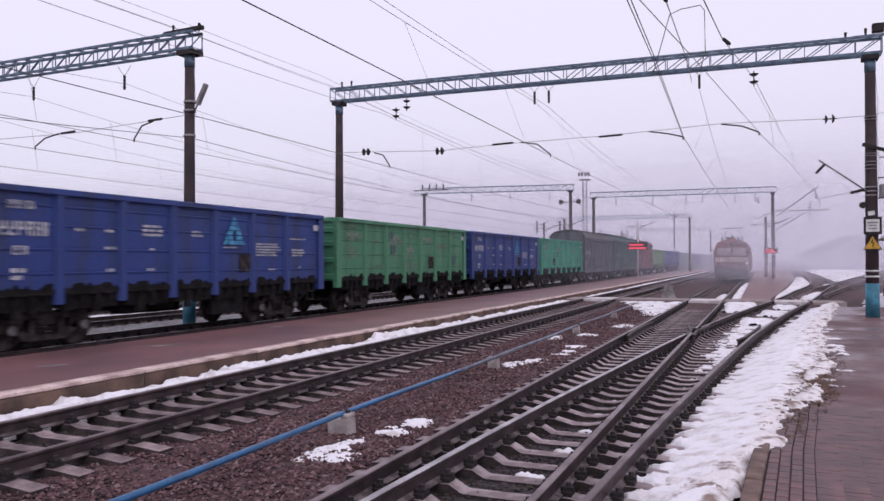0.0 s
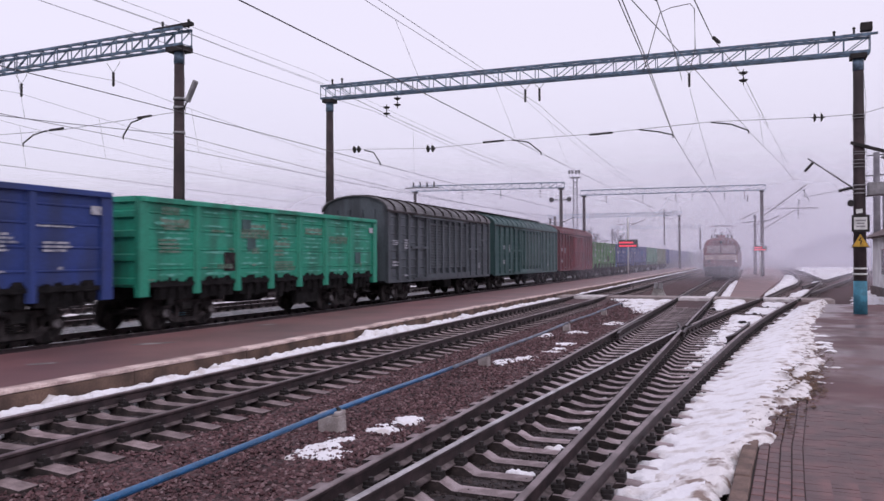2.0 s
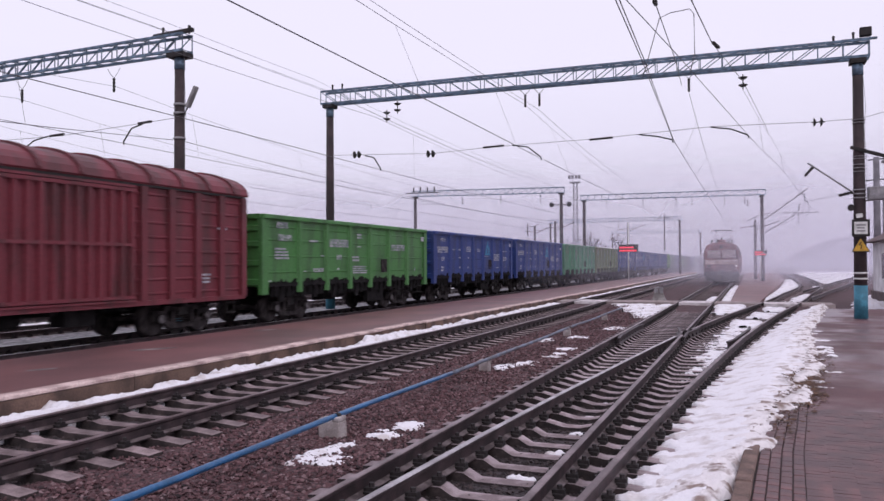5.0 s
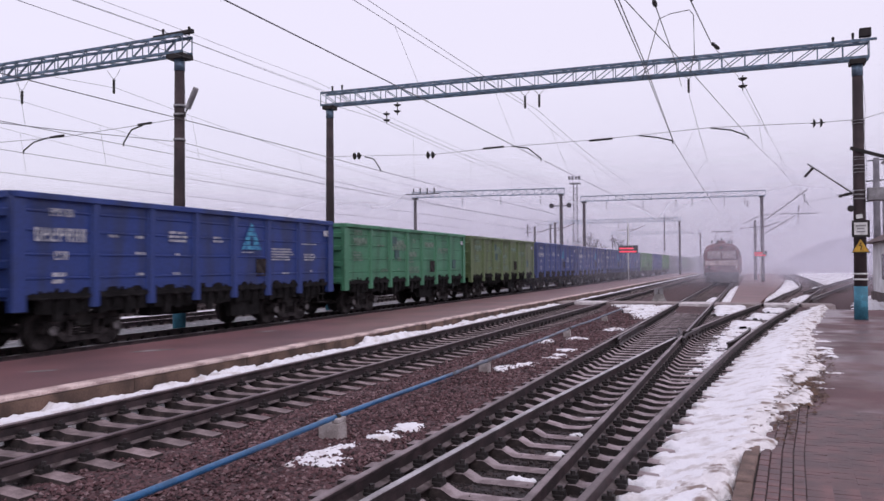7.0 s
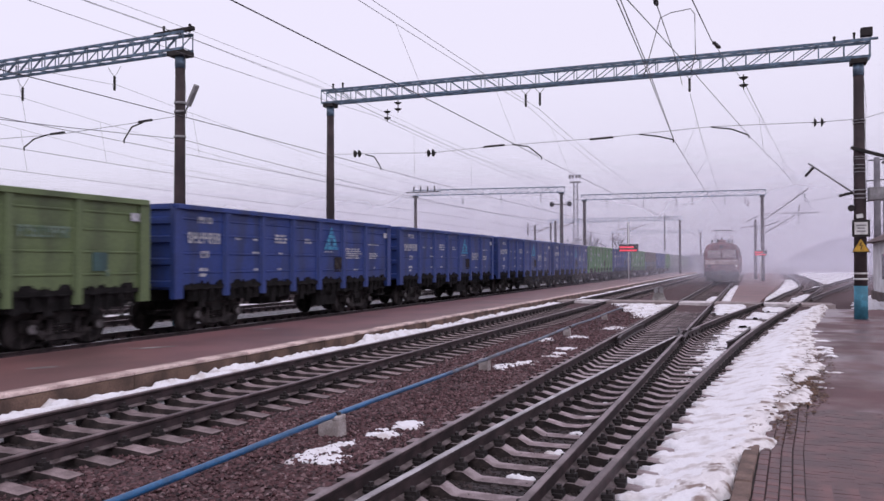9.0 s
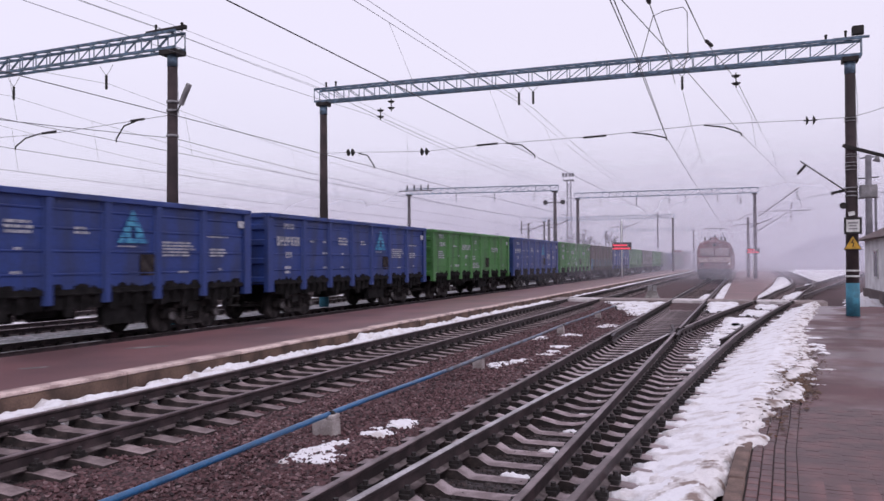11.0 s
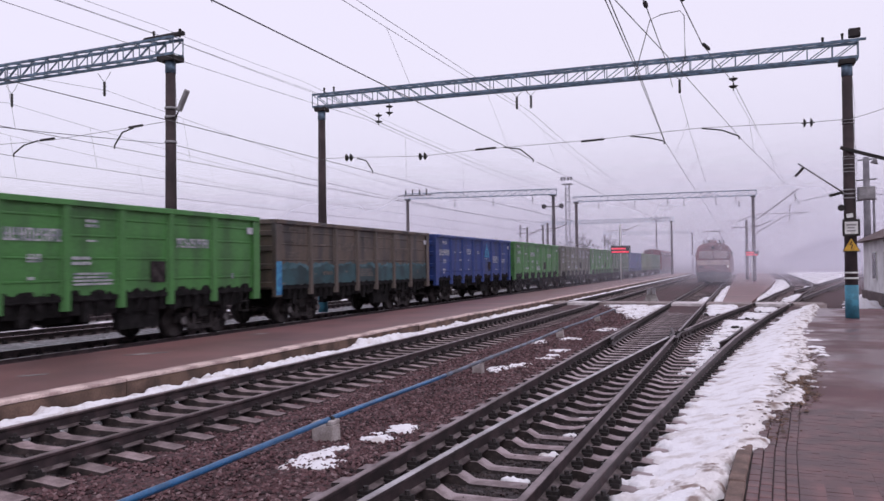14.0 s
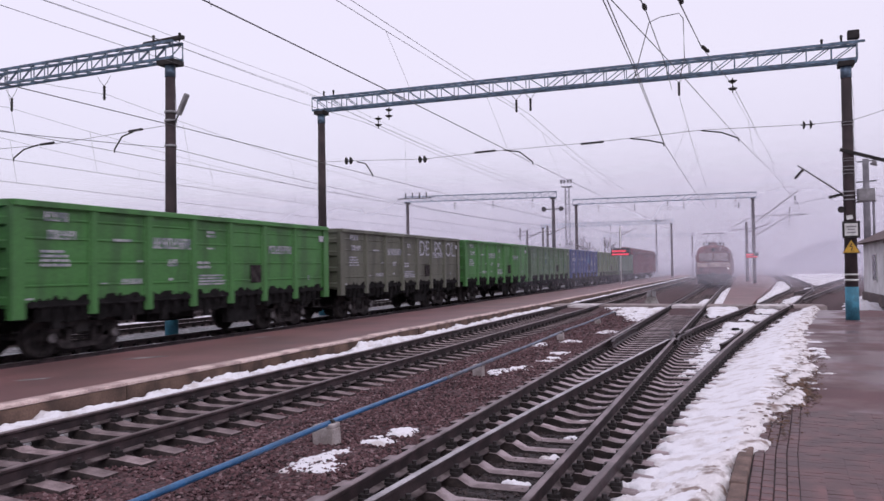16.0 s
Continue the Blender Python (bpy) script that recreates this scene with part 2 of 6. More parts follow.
def wet_asphalt():
    """Red-brown paving, wet in wide patches."""
    m = material("wet_red_paving", (0.130, 0.060, 0.062), (0.082, 0.040, 0.042), 0.5, scale=0.7, fine=45, bump=0.12, low=0.35, high=0.65)
    n, l = m.node_tree.nodes, m.node_tree.links
    ns, r, co, mp = n.new("ShaderNodeTexNoise"), n.new("ShaderNodeMapRange"), n.new("ShaderNodeTexCoord"), n.new("ShaderNodeMapping")
    mp.inputs["Scale"].default_value = (1.0, 0.8, 1)
    ns.inputs["Scale"].default_value, ns.inputs["Detail"].default_value = 0.55, 4
    r.inputs["From Min"].default_value, r.inputs["From Max"].default_value = 0.42, 0.6
    r.inputs["To Min"].default_value, r.inputs["To Max"].default_value = 0.30, 0.75
    n["Principled BSDF"].inputs["Specular IOR Level"].default_value = 0.48
    l.new(co.outputs["Object"], mp.inputs[0])
    l.new(mp.outputs[0], ns.inputs[0])
    l.new(ns.outputs[0], r.inputs[0])
    l.new(r.outputs[0], n["Principled BSDF"].inputs["Roughness"])
    return m


M_WET = wet_asphalt()


# ---- building helpers ----
def box(bm, x0, x1, y0, y1, z0, z1):
    vs = [bm.verts.new((x, y, z)) for x in (x0, x1) for y in (y0, y1) for z in (z0, z1)]
    for f in ((0, 1, 3, 2), (4, 6, 7, 5), (0, 4, 5, 1), (2, 3, 7, 6), (0, 2, 6, 4), (1, 5, 7, 3)):
        bm.faces.new([vs[i] for i in f])
    return vs


def rod(bm, a, b, r, r2=None, n=8, caps=True):
    a, b = Vector(a), Vector(b)
    q = (b - a).to_track_quat("Z", "Y")
    r2 = r if r2 is None else r2
    rings = [[bm.verts.new(p + q @ Vector((rr * math.cos(2 * math.pi * (k + 0.5) / n), rr * math.sin(2 * math.pi * (k + 0.5) / n), 0))) for k in range(n)] for p, rr in ((a, r), (b, r2))]
    for k in range(n):
        f = bm.faces.new((rings[0][k], rings[0][(k + 1) % n], rings[1][(k + 1) % n], rings[1][k]))
        f.smooth = n > 6
    if caps:
        bm.faces.new(rings[0][::-1])
        bm.faces.new(rings[1])


def bar(bm, a, b, w, h):
    """A square bar from a to b, w wide and h high."""
    a, b = Vector(a), Vector(b)
    d = (b - a).normalized()
    side = d.cross(Vector((0, 0, 1)))
    side = (side.normalized() if side.length > 1e-4 else Vector((1, 0, 0)))
    up = side.cross(d).normalized()
    rings = [[bm.verts.new(p + side * sx * w / 2 + up * sz * h / 2) for sx, sz in ((-1, -1), (1, -1), (1, 1), (-1, 1))] for p in (a, b)]
    for k in range(4):
        bm.faces.new((rings[0][k], rings[0][(k + 1) % 4], rings[1][(k + 1) % 4], rings[1][k]))
    bm.faces.new(rings[0][::-1])
    bm.faces.new(rings[1])


def sweep(bm, profile, path, closed=True, caps=True, smooth=False):
    """A profile of (across, up) drawn along path points; across lies level."""
    rings = []
    path = [Vector(p) for p in path]
    for i, p in enumerate(path):
        d = path[min(i + 1, len(path) - 1)] - path[max(i - 1, 0)]
        side = d.cross(Vector((0, 0, 1))).normalized()
        up = side.cross(d).normalized()
        rings.append([bm.verts.new(p + side * u + up * v) for u, v in profile])
    k, out = len(profile), []
    for a, b in zip(rings, rings[1:]):
        for i in range(k if closed else k - 1):
            f = bm.faces.new((a[i], a[(i + 1) % k], b[(i + 1) % k], b[i]))
            f.smooth = smooth
            out.append((i, f))
    if caps and closed:
        bm.faces.new(rings[0])
        bm.faces.new(rings[-1][::-1])
    return out


def tidy(bm):
    bmesh.ops.recalc_face_normals(bm, faces=bm.faces)
    return bm


def mesh_of(name, bm, *mats):
    me = bpy.data.meshes.new(name)
    tidy(bm).to_mesh(me)
    bm.free()
    for m in mats:
        me.materials.append(m)
    return me


def part(name, bm, mat, parent=None, label="", at=None):
    """Links a bmesh (or a mesh) as one mesh object, under its thing."""
    mats = mat if isinstance(mat, (list, tuple)) else [mat]
    ob = new(name, bm if isinstance(bm, bpy.types.Mesh) else mesh_of(name, bm, *mats))
    if parent:
        ob.parent = parent
    if at is not None:
        ob.matrix_basis = at
    return tagged(ob, label) if label else ob


def thing(name, at, label, category, group="", kind=""):
    ob = new(name)
    ob.matrix_basis = at
    ob.empty_display_size = 0.2
    return tagged(ob, label, category, group, kind)


def bevelled(w, bm):
    bmesh.ops.bevel(bm, geom=bm.edges[:], offset=w, segments=1, affect="EDGES")
    return bm


# ---- ground, ballast, tracks ----
def smooth_at(rows, y):
    """A value eased between rows of (y, value)."""
    ys, vs = zip(*rows)
    return float(np.interp(y, ys, vs))


A_X, B_X, D_X, GAUGE = -7.57, -2.5, -15.6, 1.595
# the branch: how far its rails stand to the side of the straight ones
BRANCH = [(-10, 0.0), (0, 0.14), (3, 0.25), (6, 0.40), (8, 0.50), (10, 0.62), (12, 0.77), (15, 1.0), (18, 1.24), (21, 1.50), (25, 1.92), (30, 2.50), (35, 3.16),
          (39, 3.74), (46, 4.55), (52, 5.15), (58, 5.92), (64, 6.58), (75, 7.40), (91, 8.02), (105, 8.28), (145, 8.75), (170, 9.0)]
OUTER = [(39, 3.74), (46, 4.75), (54, 6.05), (65, 7.90), (75, 9.55), (86, 11.3), (120, 17.0), (170, 25.4)]


def off(y):
    return smooth_at(BRANCH, y)


def build_ground():
    bm = bmesh.new()
    xs = [-900, -300, -120, -60, -30, -9.5, 0, 6, 20, 60, 120, 300, 900]
    ys = [-420, -60, -10, 0, 10, 30, 60, 100, 160, 300, 600, 1500]
    g = [[bm.verts.new((x, y, -0.42)) for y in ys] for x in xs]
    for i in range(len(xs) - 1):
        for j in range(len(ys) - 1):
            bm.faces.new((g[i][j], g[i + 1][j], g[i + 1][j + 1], g[i][j + 1]))
    tagged(part("ground", bm, M_GROUND), "dark wet railway ground with old ash and mud", "ground", kind="structure")


def bed(x, y):
    """Height of the ballast: deeper within the tracks."""
    z = -0.255
    if 33 < y < 45:
        z += 0.15 * min(1, max(0, min(y - 34.5, 43.5 - y) / 3))
    if y < 60:
        for c0, c1 in ((A_X - 1.05, A_X + 1.05), (B_X - 0.95, B_X + 0.95 + off(y))):
            z -= 0.034 * min(1, max(0, min(x - c0, c1 - x) / 0.2))
    return z


def sheet(name, x0, x1, y0, y1, z, step, mat, rough, seed, edge=0.3, label="", category="ballast", slope=0.0):
    """A bed of loose stone with an uneven top that falls off at its sides."""
    nx, ny = max(2, int((x1 - x0) / step)), max(2, int((y1 - y0) / (step * 1.6)))
    vs, fs = [], []
    for i in range(nx + 1):
        x = x0 + (x1 - x0) * i / nx
        for j in range(ny + 1):
            y = y0 + (y1 - y0) * (j / ny) ** 1.6 if y0 > 0 else y1 + (y0 - y1) * (j / ny) ** 1.6
            d = min(x - x0, x1 - x)
            k = (bed(x, y) if z is None else z) - (max(0, 1 - d / edge) ** 2 * 0.12 if edge else 0)
            vs.append((x, y, k + rough * noise.noise((x * 1.7, y * 1.7, seed)) + rough * 0.5 * noise.noise((x * 6, y * 6, seed))))
    for i in range(nx):
        for j in range(ny):
            a = i * (ny + 1) + j
            fs.append((a, a + ny + 1, a + ny + 2, a + 1))
    me = bpy.data.meshes.new(name)
    me.from_pydata(vs, [], fs)
    me.materials.append(mat)
    if z is None:
        # stone within the tracks is stained with oil
        me.materials.append(M_OILY)
        for f in me.polygons:
            c = f.center
            f.material_index = int(c.y < 60 and bed(c.x, c.y) + 0.012 * noise.noise((c.x * 3, c.y * 3, 5)) < -0.272)
    me.shade_smooth()
    ob = new(name, me)
    return tagged(ob, label, category, kind="structure")


RAIL = [(-0.075, -0.18), (0.075, -0.18), (0.075, -0.168), (0.012, -0.145), (0.009, -0.055), (0.036, -0.035), (0.037, -0.008), (0.028, 0.0), (-0.028, 0.0), (-0.037, -0.008), (-0.036, -0.035), (-0.009, -0.055), (-0.012, -0.145), (-0.075, -0.168)]


def rail(path, parent, shiny=False, label=""):
    bm = bmesh.new()
    for i, f in sweep(bm, RAIL, path):
        f.material_index = 1 if i in (6, 7, 8) else 2 if i in (2, 12) else 0
    return part("rail", bm, (M_RAIL, M_SHINY if shiny else M_RAILTOP, M_FOOT), parent, label)


def sleeper_mesh(seats, x0, x1, w=0.29, mat=None, dip=0.072):
    """A concrete sleeper along x: high under the rail seats, dipped between them."""
    tops = [(x0, -0.215)]
    for a, b in seats:
        tops += [(a - 0.17, -0.185), (a + 0.17, -0.185)] if a == b else [(a, -0.185), (b, -0.185)]
    mids = []
    for k, (x, z) in enumerate(tops):
        mids.append((x, z))
        if 0 < k < len(tops) - 1 and k % 2 == 0:
            nx = tops[k + 1][0]
            if nx - x <= 0.7:
                d = (nx - x) / 2
                mids += [(x + d * 0.7, -0.185 - 0.16 * d), (nx - d * 0.7, -0.185 - 0.16 * d)]
            else:
                mids += [(x + 0.02, -0.185 - dip * 0.05), (x + 0.13, -0.185 - dip * 0.92), (x + 0.16, -0.185 - dip), (nx - 0.16, -0.185 - dip), (nx - 0.13, -0.185 - dip * 0.92), (nx - 0.02, -0.185 - dip * 0.05)]
    mids.append((x1, -0.215))
    bm = bmesh.new()
    rings = []
    for x, z in mids:
        t = w / 2 - 0.038
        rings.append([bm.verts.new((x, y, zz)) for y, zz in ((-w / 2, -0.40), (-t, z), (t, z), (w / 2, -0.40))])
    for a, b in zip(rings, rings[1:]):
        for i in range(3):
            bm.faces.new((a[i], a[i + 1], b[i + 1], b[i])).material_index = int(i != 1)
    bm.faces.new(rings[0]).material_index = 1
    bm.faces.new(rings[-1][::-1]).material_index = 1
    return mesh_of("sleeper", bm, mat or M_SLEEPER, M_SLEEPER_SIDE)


def fastening(bm, x, y, sides=(-1, 1)):
    """Clip, base plate and bolt beside one rail seat."""
    for s in sides:
        a, b = sorted((x + s * 0.055, x + s * 0.145))
        box(bm, a, b, y - 0.075, y + 0.075, -0.186, -0.145)
        bar(bm, (x + s * 0.04, y, -0.135), (x + s * 0.15, y, -0.128), 0.07, 0.035)
        rod(bm, (x + s * 0.105, y, -0.15), (x + s * 0.105, y, -0.075), 0.026, n=6)


def clip(parent, x, y):
    for turn in (0, 180):
        part("fastening", SHARED_CLIP[0], None, parent, at=pose(x, y, 0, 0, 0, turn))


SHARED_CLIP = []


def track(label, x, y0, y1, spacing=0.542, near=300, shiny=()):
    t = thing("railway_track", pose(x, 0, 0), label, "railway track", "railway tracks")
    for k, s in enumerate((-1, 1)):
        rail([(s * GAUGE / 2, -315, 0), (s * GAUGE / 2, y0, 0), (s * GAUGE / 2, (y0 + y1) / 2, 0), (s * GAUGE / 2, y1, 0)], t, k in shiny)
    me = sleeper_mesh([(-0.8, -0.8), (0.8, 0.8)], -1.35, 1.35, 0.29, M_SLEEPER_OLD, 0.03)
    bm = bmesh.new()
    for k in range(min(near, int((y1 - y0) / spacing))):
        y = y0 + k * spacing
        if k < near:
            part("sleeper", me, None, t, at=pose(random.uniform(-0.02, 0.02), y, random.uniform(-0.006, 0.0), 0, 0, random.uniform(-0.6, 0.6)))
            if -1 < y < 58:
                for s in (-0.8, 0.8):
                    if 5 < y < 20 and x == A_X:
                        clip(t, s, y)
                    else:
                        fastening(bm, s, y)
    tagged(part("rail_fastening", bm, M_CLIP, t), kind="stuff")
    return t


def build_tracks():
    bm = bmesh.new()
    fastening(bm, 0, 0, (1,))
    SHARED_CLIP.append(mesh_of("fastening", bm, M_CLIP))
    track("main track with brown rails on concrete sleepers and dark ballast", A_X, -19.734, 156)
    track("freight track with worn rails under the passing wagons", D_X, -20, 135, shiny=(0, 1))
    for x in (-20.6, -25.4):
        track("siding track with rusty rails and grey ballast", x, 4, 120, near=200)
    t = thing("railway_turnout", pose(0, 0, 0), "railway turnout with crossing rails on long concrete sleepers", "railway turnout")
    ys = [2.0 + 0.75 * k for k in range(65)] + [52 + 4 * k for k in range(30)]
    r = GAUGE / 2
    rail([(B_X - r, -315, 0), (B_X - r, 1.5, 0), (B_X - r, 90, 0), (B_X - r, 165, 0)], t)
    rail([(B_X + r - 0.05, -9, 0), (B_X + r, 1.5, 0), (B_X + r, 21.2, 0)], t)
    rail([(B_X + r, 22.6, 0), (B_X + r, 165, 0)], t)
    rail([(B_X - r + off(y), y, 0) for y in ys if y < 20.9] , t, True)
    rail([(B_X - r + off(y), y, 0) for y in ys if y > 22.6], t)
    rail([(B_X + r, -315, 0), (B_X + r, -10, 0)] + [(B_X + r + off(y), y, 0) for y in [0] + ys], t)
    # the crossing: nose between two wing rails, and check rails at the outer rails
    yf = 21.9
    for s in (-1, 1):
        bm = bmesh.new()
        sweep(bm, RAIL, [(B_X + r - s * 0.05 + (0.055 if s < 0 else -0.02), yf - 1.4, 0), (B_X + r - s * 0.075, yf, 0), (B_X + r - s * 0.30, yf + 1.9, 0)])
        part("wing_rail", bm, (M_RAIL, M_RAILTOP), t, "worn steel wing rail flared at the crossing")
    for base, side in ((B_X - r, 1), (B_X + r, -1)):
        bm = bmesh.new()
        o = (lambda y: 0.0) if side > 0 else off
        sweep(bm, RAIL, [(base + o(y) + side * d, y, 0.01) for y, d in ((19.6, 0.2), (20.4, 0.125), (22, 0.12), (23.6, 0.125), (24.4, 0.2))])
        part("check_rail", bm, (M_RAIL, M_RAILTOP), t)
    bm = bmesh.new()
    for k in range(-40, 66):
        y = 2.4 + k * 0.545
        a, b = -r, r
        o = off(y)
        seats = []
        for x in sorted((-r, -r + o, r, r + o)):
            if seats and x - 0.14 - seats[-1][1] < 0.12:
                seats[-1] = (seats[-1][0], x + 0.14)
            else:
                seats.append((x - 0.14, x + 0.14))
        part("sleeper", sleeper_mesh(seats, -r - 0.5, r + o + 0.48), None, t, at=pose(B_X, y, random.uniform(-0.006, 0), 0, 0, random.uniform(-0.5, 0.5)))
        for x in (-r, r, -r + o, r + o):
            if 3 < y < 19:
                clip(t, B_X + x, y)
            else:
                fastening(bm, B_X + x, y)
    tagged(part("rail_fastening", bm, M_CLIP, t), kind="stuff")
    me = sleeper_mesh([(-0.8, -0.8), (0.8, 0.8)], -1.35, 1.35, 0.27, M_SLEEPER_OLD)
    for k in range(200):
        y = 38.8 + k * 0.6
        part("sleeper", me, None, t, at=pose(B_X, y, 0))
        if k < 100:
            part("sleeper", me, None, t, at=pose(B_X + off(y), y, -0.01, 0, 0, -math.degrees(math.atan((off(y + 2) - off(y - 2)) / 4))))
    o = thing("railway_track", pose(0, 0, 0), "outer track with brown rails leading off into the mist", "railway track", "railway tracks")
    for s in (-r, r):
        rail([(B_X + s + smooth_at(OUTER, y), y, 0) for y in range(46 if s > 0 else 57, 168, 3)], o)
    for k in range(110):
        y = 62 + k * 0.65
        part("sleeper", me, None, o, at=pose(B_X + smooth_at(OUTER, y), y, -0.015, 0, 0, -9.3))


def build_beds():
    sheet("ballast", -9.4, 3.2, 1.5, 60, None, 0.12, M_BALLAST, 0.025, 1, label="dark brown ballast of broken stone between the rails")
    sheet("ballast_far", -9.4, 4.0, 60, 170, -0.25, 1.0, M_BALLAST, 0.02, 2, label="dark ballast of the far tracks in mist")
    sheet("ballast_branch", -0.2, 26.0, 39.0, 170, -0.27, 1.0, M_BALLAST, 0.03, 8, label="dark ballast under the branch track")
    sheet("ballast_behind", -28.0, -0.2, -320, 1.5, -0.29, 1.6, M_BALLAST, 0.02, 4, label="dark ballast of the tracks behind")
    sheet("ballast_grey", -28.0, -13.1, 2, 165, -0.195, 0.5, M_BALLAST_GREY, 0.03, 3, label="grey ballast with snow crumbs under the freight tracks")


# ---- wagons ----
def paint(name, base, dark=None, low=0.38, high=0.52):
    return material(name, base, dark or tuple(c * 0.6 + 0.01 for c in base), 0.55, 0.0, scale=1.5, fine=14, bump=0.08, wear=0.38, low=low, high=high, streak=0.25)


PAINT = {
    "blue": paint("wagon_blue", (0.021, 0.048, 0.208)), "green": paint("wagon_green", (0.062, 0.205, 0.052)),
    "teal": paint("wagon_teal", (0.020, 0.29, 0.185)), "olive": paint("wagon_olive", (0.125, 0.172, 0.075), (0.085, 0.115, 0.055)),
    "brown": paint("wagon_brown", (0.104, 0.078, 0.062), (0.050, 0.044, 0.043)), "grey": paint("wagon_grey", (0.125, 0.130, 0.098), (0.085, 0.086, 0.066)),
    "dull": paint("wagon_dull_green", (0.085, 0.15, 0.075), (0.06, 0.095, 0.055)), "jade": paint("wagon_jade", (0.066, 0.225, 0.125), (0.050, 0.160, 0.090)), "red": paint("wagon_red", (0.165, 0.026, 0.038), (0.090, 0.022, 0.026)),
    "boxgrey": paint("wagon_box_grey", (0.078, 0.092, 0.106), (0.042, 0.047, 0.056)), "boxgreen": paint("wagon_box_green", (0.044, 0.098, 0.096), (0.030, 0.066, 0.066)),
}
M_ROOF = paint("wagon_roof_zinc", (0.125, 0.118, 0.125), (0.055, 0.052, 0.055))
M_FADED = material("faded_stencil_paint", (0.17, 0.14, 0.12), (0.09, 0.075, 0.07), 0.7, scale=6, fine=60, bump=0)
M_SMEAR = material("pale_overpaint", (0.19, 0.26, 0.21), (0.09, 0.15, 0.10), 0.7, scale=5, fine=50, bump=0, low=0.40, high=0.60)
M_STROKE = material("faded_turquoise_paint", (0.085, 0.16, 0.19), (0.03, 0.085, 0.10), 0.7, scale=2.5, fine=30, bump=0.05)
M_WORN = material("rubbed_pale_teal_paint", (0.16, 0.46, 0.38), (0.04, 0.30, 0.20), 0.7, scale=4, fine=40, bump=0, low=0.40, high=0.62)
M_LOGO = material("pale_blue_stencil_paint", (0.075, 0.33, 0.50), (0.03, 0.15, 0.33), 0.7, scale=6, fine=50, bump=0)
M_TIDE = material("turquoise_graffiti_paint", (0.024, 0.078, 0.092), (0.012, 0.034, 0.040), 0.6, scale=1.1, fine=20, bump=0.05)
RIBS = (-4.35, -2.55, -0.83, 0.83, 2.55, 4.35)
SHARED = {}


def shared(key, build, *mats):
    if key not in SHARED:
        bm = bmesh.new()
        build(bm)
        SHARED[key] = mesh_of(key, bm, *mats)
    return SHARED[key]


WHEELS = []


def m_wheelset(bm):
    """Two flanged wheels with raised rims and web holes' bosses, on one axle."""
    rod(bm, (-1.06, 0, 0), (1.06, 0, 0), 0.08, n=10)
    for s in (-1, 1):
        rod(bm, (s * 0.73, 0, 0), (s * 0.86, 0, 0), 0.475, 0.47, 24)
        rod(bm, (s * 0.70, 0, 0), (s * 0.73, 0, 0), 0.505, 0.50, 24)
        rod(bm, (s * 0.86, 0, 0), (s * 0.875, 0, 0), 0.47, 0.42, 24)
        rod(bm, (s * 0.86, 0, 0), (s * 0.90, 0, 0), 0.16, 0.14, 16)
        for k in range(3):
            a = 2.0944 * k
            rod(bm, (s * 0.86, 0.29 * math.cos(a), 0.29 * math.sin(a)), (s * 0.88, 0.29 * math.cos(a), 0.29 * math.sin(a)), 0.05, n=8)


def m_side_frame(bm):
    """The cast side frame of a bogie, with its spring window."""
    for x0, x1 in ((-0.07, 0.07),):
        for y0, y1, z0, z1 in ((-1.12, -0.62, 0.42, 0.68), (0.62, 1.12, 0.42, 0.68), (-0.72, 0.72, 0.66, 0.80), (-0.5, 0.5, 0.20, 0.32), (-0.44, -0.30, 0.3, 0.7), (0.30, 0.44, 0.3, 0.7)):
            box(bm, x0, x1, y0, y1, z0, z1)
        bar(bm, (0, -0.48, 0.26), (0, -0.80, 0.5), 0.14, 0.16)
        bar(bm, (0, 0.48, 0.26), (0, 0.80, 0.5), 0.14, 0.16)
        for y in (-0.925, 0.925):
            rod(bm, (0.0, y, 0.475), (0.16, y, 0.475), 0.13, n=12)
    for y in (-0.16, 0, 0.16):
        for k in range(5):
            rod(bm, (0, y, 0.33 + k * 0.06), (0, y, 0.365 + k * 0.06), 0.075, n=8)


def m_axle_cap(bm):
    rod(bm, (0, 0, 0), (0.035, 0, 0), 0.115, 0.10, 14)
    for k in range(4):
        a = 0.785 + 1.571 * k
        rod(bm, (0.03, 0.07 * math.cos(a), 0.07 * math.sin(a)), (0.05, 0.07 * math.cos(a), 0.07 * math.sin(a)), 0.018, n=6)


def m_bolster(bm):
    box(bm, -1.1, 1.1, -0.2, 0.2, 0.55, 0.85)


def bogie(parent, y):
    b = part("bogie", shared("bolster", m_bolster, M_IRON), None, parent, "dark cast-iron bogie with exposed springs", pose(0, y, 0))
    for s in (-1, 1):
        part("side_frame", shared("side_frame", m_side_frame, M_BOGIE), None, b, at=pose(s * 1.02, 0, 0, 0, 0, 0 if s > 0 else 180))
    for w in (-0.925, 0.925):
        ws = part("wheelset", shared("wheelset", m_wheelset, M_BOGIE), None, b, at=pose(0, w, 0.475))
        WHEELS.append((ws, w))
        for s in (-1, 1):
            part("axle_cap", shared("axle_cap", m_axle_cap, M_CAP), None, b, at=pose(s * 1.18, w, 0.475, 0, 0, 0 if s > 0 else 180))


def m_coupler(bm):
    box(bm, -0.12, 0.12, -0.75, 0.0, 0.93, 1.12)
    box(bm, -0.2, 0.2, -0.95, -0.62, 0.88, 1.2)
    rod(bm, (0.35, -0.1, 0.95), (0.30, -0.75, 0.55), 0.025, n=6)


